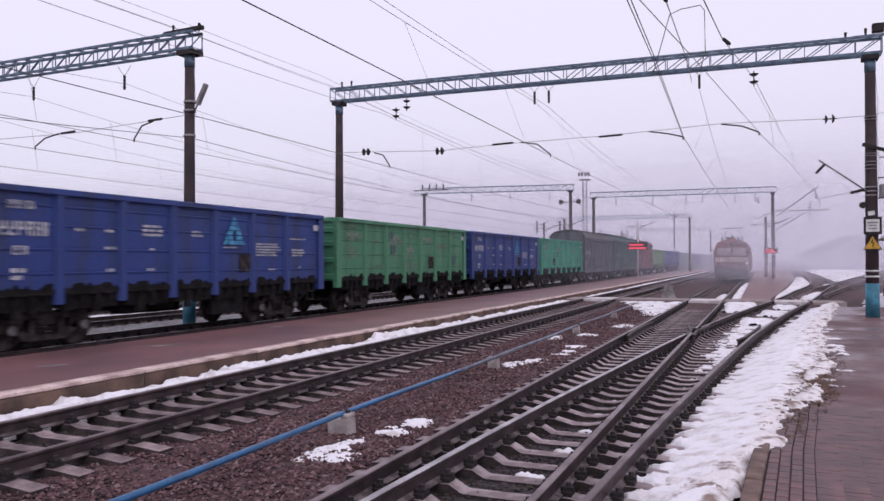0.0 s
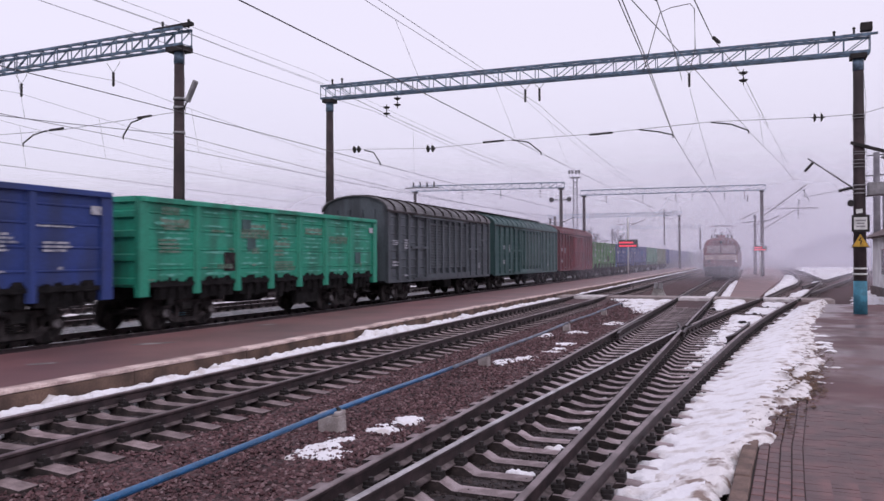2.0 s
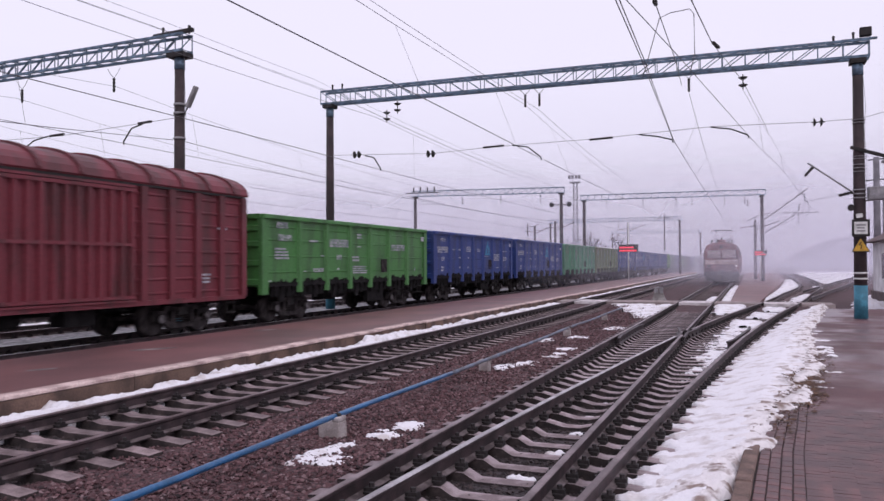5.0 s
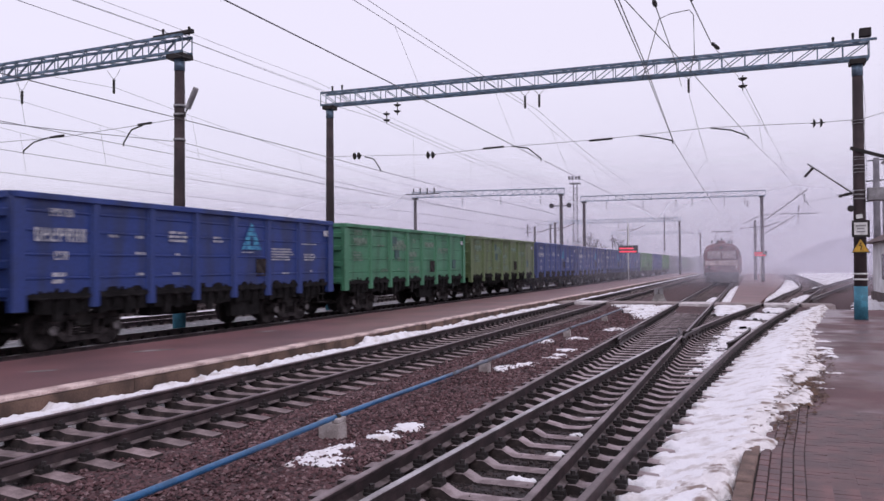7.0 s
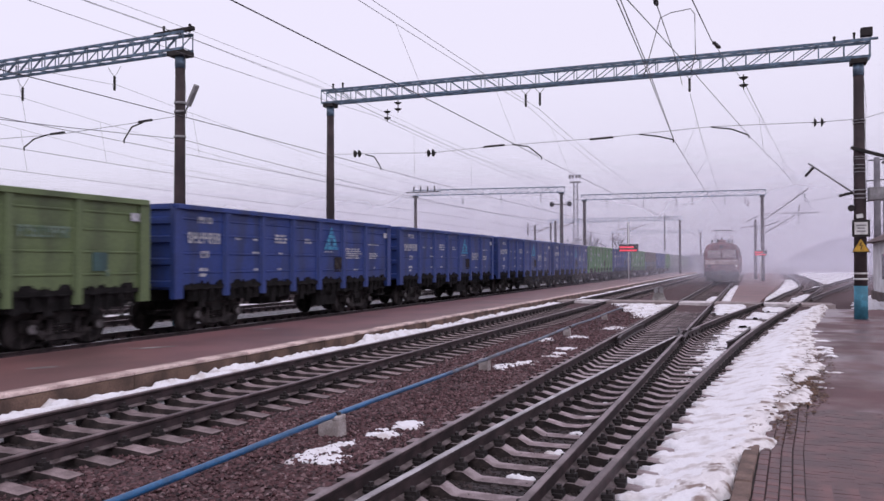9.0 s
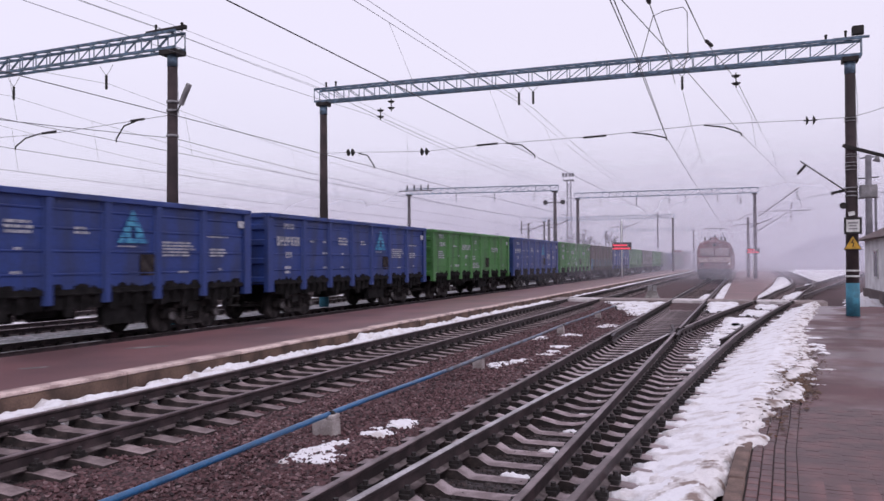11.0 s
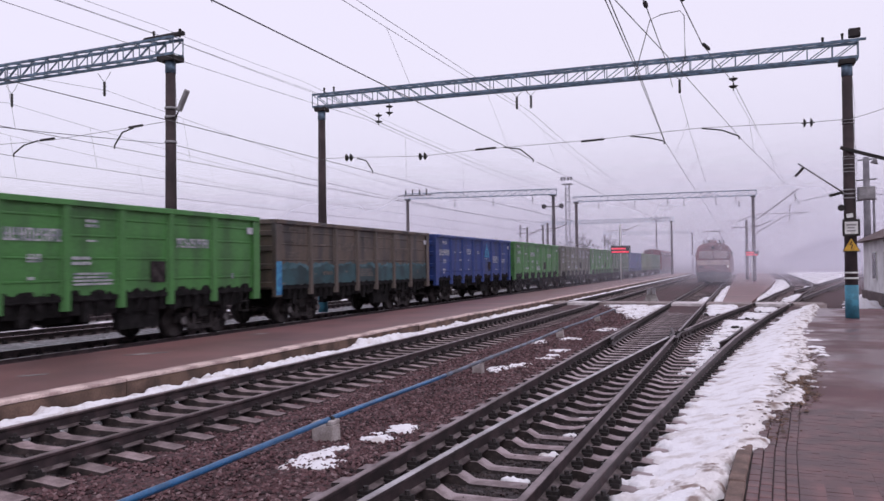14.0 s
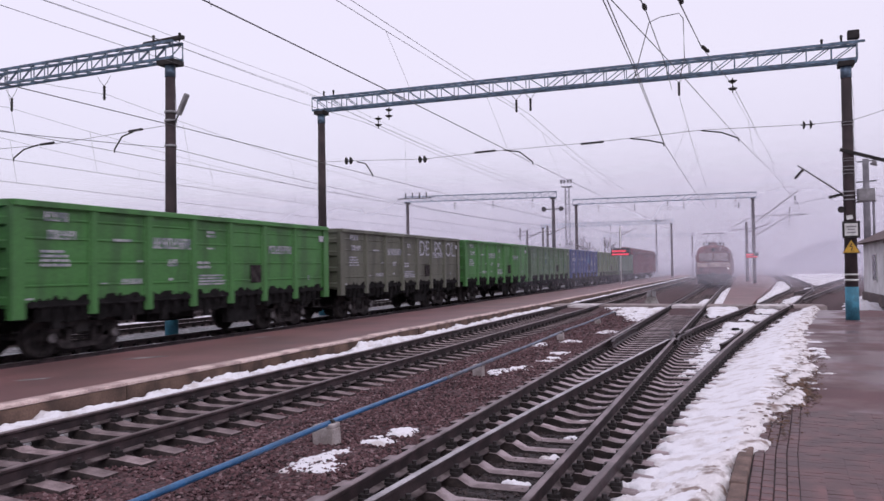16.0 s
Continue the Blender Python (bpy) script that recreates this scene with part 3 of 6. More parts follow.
def m_gondola_under(bm):
    box(bm, -0.28, 0.28, -6.2, 6.2, 0.85, 1.18)
    for y in (-4.35, -2.55, -0.83, 0.83, 2.55, 4.35):
        box(bm, -1.42, 1.42, y - 0.1, y + 0.1, 0.98, 1.2)
    box(bm, -1.38, 1.38, -6.35, 6.35, 1.18, 1.26)
    rod(bm, (0.55, -0.8, 0.82), (0.55, 0.1, 0.82), 0.18, n=10)
    rod(bm, (0.9, 1.2, 0.75), (0.9, 2.3, 0.75), 0.14, n=10)
    box(bm, 0.7, 1.1, -2.2, -1.4, 0.62, 0.95)
    box(bm, -1.2, -0.6, -1.8, -0.9, 0.6, 0.98)
    for s in (-1, 1):
        for y0, y1 in zip((-5.9,) + RIBS, RIBS + (5.9,)):
            # hatch locks and hinges under each bay, ragged against the light
            box(bm, s * 1.34 - 0.03, s * 1.34 + 0.03, y0 + 0.05, y1 - 0.05, 0.86, 1.3)
            for k in range(4):
                y = y0 + (y1 - y0) * (k + 0.6) / 4.3
                box(bm, s * 1.39 - 0.05, s * 1.39 + 0.03, y - 0.10, y + 0.10, 0.70 + 0.06 * ((k * 7 + int(y0 * 3)) % 5), 1.22)
                box(bm, s * 1.42 - 0.03, s * 1.42 + 0.03, y - 0.05, y + 0.05, 1.0, 1.24)
        box(bm, s * 1.2 - 0.1, s * 1.2 + 0.1, 0.9, 2.3, 0.42, 0.9)
        bar(bm, (s * 1.1, -6.2, 0.95), (s * 1.1, 6.2, 0.95), 0.05, 0.08)


def m_side_wall(bm):
    """One side of an open wagon, a sheet pressed with level grooves and ridges; its outside faces +x."""
    prof = [(-0.02, 1.31)]
    for z in (1.66, 2.18, 2.70, 3.12):
        prof += [(-0.012, z - 0.04), (0.010, z - 0.016), (0.010, z + 0.012), (-0.026, z + 0.022), (-0.02, z + 0.10)]
    prof += [(-0.02, 3.36), (-0.06, 3.36), (-0.06, 1.31)]
    v = [[bm.verts.new((x, y, z)) for x, z in prof] for y in (-6.42, 6.42)]
    for k in range(len(prof)):
        j = (k + 1) % len(prof)
        bm.faces.new((v[0][k], v[0][j], v[1][j], v[1][k]))
    bm.faces.new(v[0])
    bm.faces.new(v[1])


def m_rib(bm):
    v = [[bm.verts.new((x, y, z)) for x, y in ((-0.02, -0.13), (0.085, -0.075), (0.085, 0.075), (-0.02, 0.13))] for z in (0.98, 3.38)]
    for i in range(3):
        bm.faces.new((v[0][i], v[0][i + 1], v[1][i + 1], v[1][i]))
    bm.faces.new(v[0][::-1])
    bm.faces.new(v[1])


def m_corner(bm):
    box(bm, -0.10, 0.055, -0.17, 0.17, 0.96, 3.40)


def m_top_rail(bm):
    bevelled(0.015, bm) if box(bm, -0.11, 0.10, -6.5, 6.5, 3.36, 3.50) else None


def m_sill(bm):
    box(bm, -0.08, 0.02, -6.4, 6.4, 1.2, 1.308)


def m_tar_stain(bm):
    """Ragged black stains creeping up the lowest panel, bay by bay, with latches standing out of them."""
    rng = random.Random(21)
    for y0, y1 in zip((-6.2,) + RIBS, RIBS + (6.2,)):
        a, n = y0 + 0.13, 22
        step, h, lo, hi = (y1 - y0 - 0.26) / n, 0.1, [], []
        for k in range(n + 1):
            h = min(0.13, max(0.005, h + rng.uniform(-0.13, 0.12)))
            lo.append(bm.verts.new((-0.015, a + k * step, 1.30)))
            hi.append(bm.verts.new((-0.015, a + k * step + rng.uniform(-0.02, 0.02), 1.31 + h)))
        for k in range(n):
            bm.faces.new((lo[k], lo[k + 1], hi[k + 1], hi[k]))
        for f in (0.22, 0.5, 0.78):
            y = y0 + (y1 - y0) * f + rng.uniform(-0.06, 0.06)
            t = rng.uniform(0.05, 0.09)
            box(bm, -0.012, 0.02, y - t, y + t, 1.16, 1.33 + rng.uniform(0.0, 0.08))
            rod(bm, (0.03, y - 0.12, 1.2), (0.03, y + 0.12, 1.2), 0.025, n=6)


def m_end_wall(bm):
    """The end of an open wagon with level stiffening beams; its outside faces +y."""
    prof = [(0.0, 1.2)]
    for z in (1.35, 1.95, 2.55, 3.05):
        prof += [(0.0, z - 0.11), (0.09, z - 0.07), (0.09, z + 0.07), (0.0, z + 0.11)]
    prof += [(0.0, 3.36), (0.10, 3.36), (0.10, 3.5), (-0.10, 3.5), (-0.10, 3.36), (-0.06, 3.36), (-0.06, 1.2)]
    v = [[bm.verts.new((x, y, z)) for y, z in prof] for x in (-1.42, 1.42)]
    for k in range(len(prof)):
        j = (k + 1) % len(prof)
        bm.faces.new((v[0][k], v[0][j], v[1][j], v[1][k]))
    bm.faces.new(v[0])
    bm.faces.new(v[1])


def m_handrail(bm):
    for z in (1.5, 1.85, 2.2, 2.55, 2.9):
        rod(bm, (0.03, -0.16, z), (0.03, 0.16, z), 0.013, n=5)
    for y in (-0.16, 0.16):
        rod(bm, (0.03, y, 1.4), (0.03, y, 3.0), 0.013, n=5)


def m_step(bm):
    for y in (-0.17, 0.17):
        bar(bm, (0, y, 1.2), (0, y, 0.62), 0.03, 0.03)
    for z in (0.62, 0.9):
        box(bm, -0.09, 0.09, -0.17, 0.17, z - 0.015, z + 0.015)


def marks(bm, spots):
    """Flat stencil bars for writing that cannot be read: (y, z, width, height, lines); a single tall line is set as a row of broad figures."""
    rng = random.Random(11)
    for y, z, w, h, n in spots:
        hh = h / n
        big = n == 1 and h > 0.12
        for k in range(n):
            a, end = y - w / 2, y + w / 2 - (0 if big else rng.uniform(0, 0.3) * w)
            while a < end:
                d = min(rng.uniform(0.45, 0.6) * h if big else rng.uniform(0.05, 0.16), end - a)
                if big:
                    e = h * 0.17
                    box(bm, 0.026, 0.029, a, a + min(e, d), z, z + h)
                    box(bm, 0.026, 0.029, a + d - min(e, d), a + d, z + rng.choice((0, h * 0.5)), z + h)
                    for f in rng.sample((0.0, 0.42, 0.83), 2):
                        box(bm, 0.027, 0.0295, a, a + d, z + h * f, z + h * f + e)
                else:
                    box(bm, 0.026, 0.029, a, a + d, z + hh * k, z + hh * (k + 0.6))
                a += d + (h * 0.16 if big else rng.uniform(0.015, 0.035))


def m_marks_a(bm):
    marks(bm, [(-5.3, 3.02, 0.62, 0.17, 1), (-5.32, 2.46, 1.35, 0.30, 1), (-5.32, 2.06, 0.36, 0.19, 1), (-5.34, 1.54, 0.40, 0.30, 2), (-3.78, 2.60, 0.36, 0.11, 1), (-2.96, 2.60, 0.28, 0.11, 1), (-2.92, 2.20, 0.38, 0.11, 1),
               (-2.89, 1.68, 0.34, 0.12, 1), (-1.56, 2.55, 0.72, 0.32, 3), (-1.58, 2.19, 0.22, 0.10, 1), (-1.62, 1.68, 0.3, 0.11, 1), (0.08, 2.58, 0.42, 0.20, 2), (1.6, 2.30, 0.85, 0.06, 1), (3.4, 2.08, 1.4, 0.42, 5),
               (3.5, 1.64, 0.42, 0.08, 1), (5.05, 2.62, 1.15, 0.07, 1), (5.02, 2.08, 0.8, 0.26, 3), (5.1, 1.68, 0.16, 0.12, 1)])


def m_marks_b(bm):
    marks(bm, [(-5.4, 3.08, 0.62, 0.20, 1), (-5.25, 2.68, 0.75, 0.20, 1), (-5.38, 2.08, 0.86, 0.40, 4), (-3.45, 2.68, 0.6, 0.11, 1), (-2.86, 2.18, 0.22, 0.09, 1), (-4.0, 1.66, 0.26, 0.05, 1), (-3.15, 1.64, 0.7, 0.13, 1),
               (-1.7, 2.54, 1.45, 0.28, 1), (-1.68, 2.08, 0.34, 0.18, 1), (-1.7, 1.70, 0.26, 0.11, 1), (-0.05, 2.9, 0.44, 0.22, 2), (-0.05, 2.56, 0.4, 0.07, 1), (-0.38, 2.02, 0.6, 0.24, 2), (0.0, 1.55, 1.25, 0.32, 4),
               (3.45, 2.48, 1.3, 0.25, 1), (5.2, 1.6, 0.12, 0.16, 1), (-6.1, 1.36, 0.28, 0.07, 1)])


def m_plate(bm):
    box(bm, 0.0, 0.02, -0.18, 0.18, -0.1, 0.1)


def m_logo(bm):
    """A pyramid of level strips narrowing to the top, the upper ones split by a gap."""
    for k in range(6):
        z0, z1 = 2.40 + 0.14 * k, 2.515 + 0.14 * k
        w0, w1 = 0.50 * (3.26 - z0) / 0.86, 0.50 * (3.26 - z1) / 0.86
        gap = 0.09 if k in (1, 2) else 0.0
        for s in (-1, 1):
            v = [bm.verts.new((0.032, 1.66 + s * a, z)) for a, z in ((w0, z0), (w1, z1), (gap * 0.6, z1), (gap, z0))]
            bm.faces.new(v if s > 0 else v[::-1])


COLOUR_WORDS = {"blue": "deep blue", "green": "bright green", "teal": "turquoise green", "olive": "olive green", "brown": "faded brown", "grey": "dull grey", "dull": "faded green", "jade": "jade green"}


def gondola(colour, index):
    g = thing("open_wagon", pose(D_X, 0, 0), f"{COLOUR_WORDS[colour]} ribbed steel open freight wagon running on the rails", "freight wagon", "wagons of the freight train")
    pm = PAINT[colour]
    part("underframe", shared("gondola_under", m_gondola_under, M_TAR), None, g, "blackened underframe with hatch locks")
    for s in (-1, 1):
        turn = 0 if s > 0 else 180
        w = part("side_wall", shared("side_wall_" + colour, m_side_wall, pm), None, g, at=pose(s * 1.45, 0, 0, 0, 0, turn))
        for y in RIBS:
            part("rib", shared("rib_" + colour, m_rib, pm), None, w, at=pose(0, y, 0))
        part("top_rail", shared("top_rail_" + colour, m_top_rail, pm), None, w)
        part("side_sill", shared("sill", m_sill, M_TAR), None, w)
        part("tar_stain", shared("tar_stain", m_tar_stain, M_TAR), None, w, "ragged black tar stains along the lower edge")
        for y in (-6.38, 6.38):
            part("corner_post", shared("corner_" + colour, m_corner, pm), None, w, at=pose(0, y, 0))
        part("end_wall", shared("end_wall_" + colour, m_end_wall, pm), None, g, at=pose(0, s * 6.46, 0, 0, 0, 0 if s > 0 else 180))
        part("coupler", shared("coupler", m_coupler, M_IRON), None, g, at=pose(0, s * 6.4, 0, 0, 0, 180 if s > 0 else 0))
        part("hand_ladder", shared("handrail_" + colour, m_handrail, pm), None, g, at=pose(s * 0.9, s * 6.52, 0, 0, 0, 90))
        part("step", shared("step", m_step, M_IRON), None, g, at=pose(s * 1.35, s * 5.9, 0))
        bogie(g, s * 4.33)
    near = [c for c in g.children if c.name.startswith("side_wall")][-1]
    key, kind = ("marks_a", m_marks_a) if colour == "blue" else ("marks_b", m_marks_b)
    part("stencil_mark", shared(key + colour[:5], kind, M_FADED if colour == "brown" else M_SMEAR if colour in ("jade", "teal", "olive", "dull") else M_MARK), None, near, "stencilled lines of writing")["kind"] = "stuff"
    part("plate", shared("plate", m_plate, M_MARK), None, near, "pale number plate", pose(0.02, 6.1, 3.05))
    if colour == "blue":
        part("emblem", shared("logo", m_logo, M_LOGO), None, near, "pale blue triangle emblem")
        part("patch", shared("patch", m_patch, M_BOGIE), None, near, "dark square patch of bare steel", pose(0.006, 2.2, 1.86))
    if colour in ("green", "teal", "olive", "dull", "grey", "jade"):
        part("patch", shared("patch", m_patch, M_BOGIE), None, near, "dark square patch of bare steel", pose(0.012, -2.9 if colour == "teal" else 2.1, 1.84))
    if colour in ("teal", "dull", "olive", "jade"):
        for y, z, m in ((-1.7, 2.86, M_SMEAR), (1.75, 2.86, M_SMEAR), (-5.2, 2.86, M_SMEAR), (-0.3, 2.38, M_SMEAR)):
            part("overpainted_mark", shared("smear", m_smear, m), None, near, "pale overpainted smear", pose(0.0, y, z))
        for y, z in ((-2.1, 2.92), (-1.85, 2.36), (5.0, 1.95)):
            part("square_mark", shared("dark_square_" + colour, m_patch, PAINT["boxgreen"]), None, near, "dark painted square", pose(0.006, y, z) @ Matrix.Diagonal((1, 0.8, 0.8, 1)))
    if colour == "teal":
        part("worn_streak", shared("worn_streak", m_worn_streak, M_WORN), None, near, "pale worn streaks along the pressed panels")["kind"] = "stuff"
    if colour == "brown":
        part("sprayed_band", shared("tide", m_tide, M_TIDE), None, near, "dark turquoise sprayed band with wavy edge")
        part("sprayed_stroke", shared("pale_band", m_pale_band, M_STROKE), None, near, "faded turquoise wavy stroke")
        part("sprayed_post", shared("pale_post", m_pale_post, M_LOGO), None, near, "pale blue painted corner post")
    if colour == "grey":
        for k, word in enumerate(("DE", "PS", "OL.")):
            c = bpy.data.curves.new("letters", "FONT")
            c.body, c.size, c.extrude, c.align_x = word, 1.02, 0.004, "CENTER"
            c.materials.append(M_MARK)
            ob = part_curve("letters", c, near, pose(0.034, (1.69, 3.45, 5.25)[k], 2.56) @ pose(0, 0, 0, 90, 0, 90))
            ob["label"] = "white painted block letters"
    return g


def part_curve(name, c, parent, at):
    ob = new(name, c)
    ob.parent = parent
    ob.matrix_basis = at
    return ob


def m_smear(bm):
    """A roughly rolled strip of pale paint with an uneven outline."""
    n = 14
    lo = [bm.verts.new((0.004, -0.55 + 1.1 * k / n, -0.10 + 0.03 * math.sin(k * 2.7))) for k in range(n + 1)]
    hi = [bm.verts.new((0.004, -0.55 + 1.1 * k / n, 0.12 + 0.04 * math.sin(k * 1.9 + 1))) for k in range(n + 1)]
    for k in range(n):
        bm.faces.new((lo[k], lo[k + 1], hi[k + 1], hi[k]))


def m_worn_streak(bm):
    """Rubbed level streaks on each pressed panel."""
    rng = random.Random(5)
    for y0, y1 in zip((-6.2,) + RIBS, RIBS + (6.2,)):
        for z in (1.50, 1.78, 1.95, 2.10, 2.32, 2.46, 2.60, 2.84, 2.98, 3.22):
            if rng.random() < 0.18:
                continue
            a, b = y0 + 0.17 + rng.uniform(0, 0.3), y1 - 0.17 - rng.uniform(0, 0.5)
            n, h = 8, rng.uniform(0.02, 0.055)
            lo = [bm.verts.new((0.006, a + (b - a) * k / n, z - h * rng.uniform(0.2, 1) * (0 < k < n))) for k in range(n + 1)]
            hi = [bm.verts.new((0.006, a + (b - a) * k / n, z + 0.006 + h * rng.uniform(0.2, 1) * (0 < k < n))) for k in range(n + 1)]
            for k in range(n):
                bm.faces.new((lo[k], lo[k + 1], hi[k + 1], hi[k]))


def m_patch(bm):
    box(bm, -0.02, 0.004, -0.27, 0.27, -0.27, 0.27)


def m_tide(bm):
    """Sprayed paint over the lower panels, bay by bay, with a wavy upper edge."""
    lo, hi, n = [], [], 90
    for k in range(n + 1):
        y = -6.2 + 12.4 * k / n
        lo.append(bm.verts.new((0.016, y, 1.33)))
        hi.append(bm.verts.new((0.016, y, 2.04 + 0.04 * math.sin(y * 3.1) + 0.03 * math.sin(y * 7.3) + 0.03 * math.sin(y * 17.0))))
    for k in range(n):
        bm.faces.new((lo[k], lo[k + 1], hi[k + 1], hi[k]))


def m_pale_band(bm):
    """A pale wavy stroke along the top of the sprayed paint."""
    lo, hi, n = [], [], 90
    for k in range(n + 1):
        y = -6.2 + 12.4 * k / n
        z = 2.04 + 0.04 * math.sin(y * 3.1) + 0.03 * math.sin(y * 7.3) + 0.03 * math.sin(y * 17.0)
        lo.append(bm.verts.new((0.018, y, z - 0.05 - 0.16 * abs(math.sin(y * 1.9)) * (0.5 + 0.5 * math.sin(y * 0.9)))))
        hi.append(bm.verts.new((0.018, y, z + 0.01)))
    for k in range(n):
        bm.faces.new((lo[k], lo[k + 1], hi[k + 1], hi[k]))


def m_pale_post(bm):
    box(bm, 0.056, 0.062, -6.54, -6.22, 1.02, 2.12)


def boxcar(colour, half, roof_ribs, index):
    """A covered wagon with arched roof, ribbed sides and a sliding door."""
    g = thing("covered_wagon", pose(D_X, 0, 0), {"boxgrey": "weathered dark grey covered freight wagon with arched zinc roof", "boxgreen": "long grey-green covered freight wagon with sliding doors", "red": "dark red covered freight wagon with arched roof"}[colour], "freight wagon", "wagons of the freight train")
    pm, key = PAINT[colour], f"{colour}_{half}"

    def wall(bm):
        prof = [(-0.02, 0.9)]
        for k in range(8):
            z = 1.18 + k * 0.36
            prof += [(-0.02, z - 0.04), (0.008, z - 0.018), (0.008, z + 0.018), (-0.02, z + 0.04)]
        prof += [(-0.02, 3.98), (-0.08, 3.98), (-0.08, 0.9)]
        v = [[bm.verts.new((x, y, z)) for x, z in prof] for y in (-half, half)]
        for k in range(len(prof)):
            j = (k + 1) % len(prof)
            bm.faces.new((v[0][k], v[0][j], v[1][j], v[1][k]))
        bm.faces.new(v[0])
        bm.faces.new(v[1])

    def wall_rib(bm):
        box(bm, -0.02, 0.085, -0.11, 0.11, 0.98, 3.88)

    def wall_rail(bm):
        box(bm, -0.03, 0.065, -half, half, -0.06, 0.06)

    def door(bm):
        n, w = 12, 1.95
        pts = []
        for k in range(n):
            y = -w + 2 * w * k / n
            s = 2 * w / n
            pts += [(0.03, y), (0.03, y + s * 0.6), (0.115, y + s * 0.66), (0.115, y + s * 0.94)]
        pts += [(0.03, w), (-0.02, w), (-0.02, -w)]
        v = [[bm.verts.new((x, y, z)) for x, y in pts] for z in (1.08, 3.78)]
        for k in range(len(pts)):
            j = (k + 1) % len(pts)
            bm.faces.new((v[0][k], v[0][j], v[1][j], v[1][k]))
        bm.faces.new(v[0])
        bm.faces.new(v[1])

    def louvre(bm):
        prof = []
        for k in range(17):
            z = 1.45 + 0.127 * k
            prof += [(0.0, z), (0.075, z + 0.012), (0.078, z + 0.03), (0.015, z + 0.10)]
        prof += [(0.0, 3.62), (-0.03, 3.62), (-0.03, 1.40)]
        v = [[bm.verts.new((x, y, z)) for x, z in prof] for y in (-0.33, 0.33)]
        for k in range(len(prof)):
            j = (k + 1) % len(prof)
            bm.faces.new((v[0][k], v[0][j], v[1][j], v[1][k]))
        bm.faces.new(v[0])
        bm.faces.new(v[1])

    def door_bar(bm):
        box(bm, 0.08, 0.125, -1.95, 1.95, -0.04, 0.04)

    def door_post(bm):
        box(bm, -0.02, 0.125, -0.085, 0.085, 1.12, 3.76)

    def side_bar(bm):
        box(bm, 0.02, 0.10, -1.0, 1.0, -0.05, 0.05)

    def door_sill(bm):
        box(bm, 0.0, 0.11, -2.6, 3.2, 0.98, 1.2)

    def door_rail(bm):
        box(bm, 0.03, 0.13, -4.1, 2.2, 3.80, 3.86)
        box(bm, 0.03, 0.12, -4.1, 2.2, 1.0, 1.05)

    def end(bm):
        pts = [(-1.5, 0.95)] + roof_line(1.5) + [(1.5, 0.95)]
        v = [[bm.verts.new((x, y, z)) for x, z in pts] for y in (-0.06, 0.0)]
        bm.faces.new(v[0])
        bm.faces.new(v[1][::-1])
        for k in range(len(pts)):
            j = (k + 1) % len(pts)
            bm.faces.new((v[0][k], v[0][j], v[1][j], v[1][k]))
        for x in (-0.9, -0.3, 0.3, 0.9):
            box(bm, x - 0.06, x + 0.06, 0, 0.08, 1.0, 4.0)

    def roof(bm):
        pts = roof_line(1.6, 0.02)
        lo = roof_line(1.56, -0.03)
        v = [[bm.verts.new((x, y, z)) for x, z in pts + lo[::-1]] for y in (-half - 0.12, half + 0.12)]
        for k in range(len(v[0])):
            j = (k + 1) % len(v[0])
            bm.faces.new((v[0][k], v[0][j], v[1][j], v[1][k])).smooth = False
        bm.faces.new(v[0])
        bm.faces.new(v[1][::-1])

    def roof_rib(bm):
        pts, hi = roof_line(1.61, 0.02), roof_line(1.62, 0.075)
        v = [[bm.verts.new((x, y, z)) for x, z in hi + pts[::-1]] for y in (-0.06, 0.06)]
        for k in range(len(v[0])):
            j = (k + 1) % len(v[0])
            bm.faces.new((v[0][k], v[0][j], v[1][j], v[1][k]))
        bm.faces.new(v[0])
        bm.faces.new(v[1][::-1])

    def walkway(bm):
        box(bm, -0.25, 0.25, -half, half, 4.78, 4.82)
        for k in range(9):
            y = -half + 0.3 + (2 * half - 0.6) * k / 8
            box(bm, -0.2, 0.2, y - 0.03, y + 0.03, 4.66, 4.78)

    def under(bm):
        box(bm, -0.28, 0.28, -half, half, 0.7, 0.98)
        for k in range(7):
            y = -half + 0.4 + (2 * half - 0.8) * k / 6
            box(bm, -1.38, 1.38, y - 0.08, y + 0.08, 0.78, 0.95)
        box(bm, -1.4, 1.4, -half, half, 0.93, 0.99)
        rod(bm, (0.7, -1.5, 0.7), (0.7, -0.4, 0.7), 0.2, n=10)
        box(bm, 0.8, 1.25, 0.4, 1.3, 0.5, 0.92)

    part("underframe", shared("box_under" + key, under, M_TAR), None, g, "blackened underframe")
    for s in (-1, 1):
        w = part("side_wall", shared("box_wall" + key, wall, pm), None, g, at=pose(s * 1.5, 0, 0, 0, 0, 0 if s > 0 else 180))
        if colour == "red":
            part("sliding_door", shared("box_door" + key, door, pm), None, w, at=pose(0.02, 0.2, 0))
        part("door_rail", shared("box_door_rail" + key, door_rail, pm), None, w)
        for z in (1.12, 2.4, 3.74) if colour == "red" else ():
            part("door_bar", shared("box_door_bar" + key, door_bar, pm), None, w, at=pose(0.02, 0.2, z))
        for z in (0.95, 3.93):
            part("wall_rail", shared("box_wall_rail" + key + ("" if z < 2 else "_top"), wall_rail, pm if z < 2 else M_IRON), None, w, at=pose(0, 0, z))
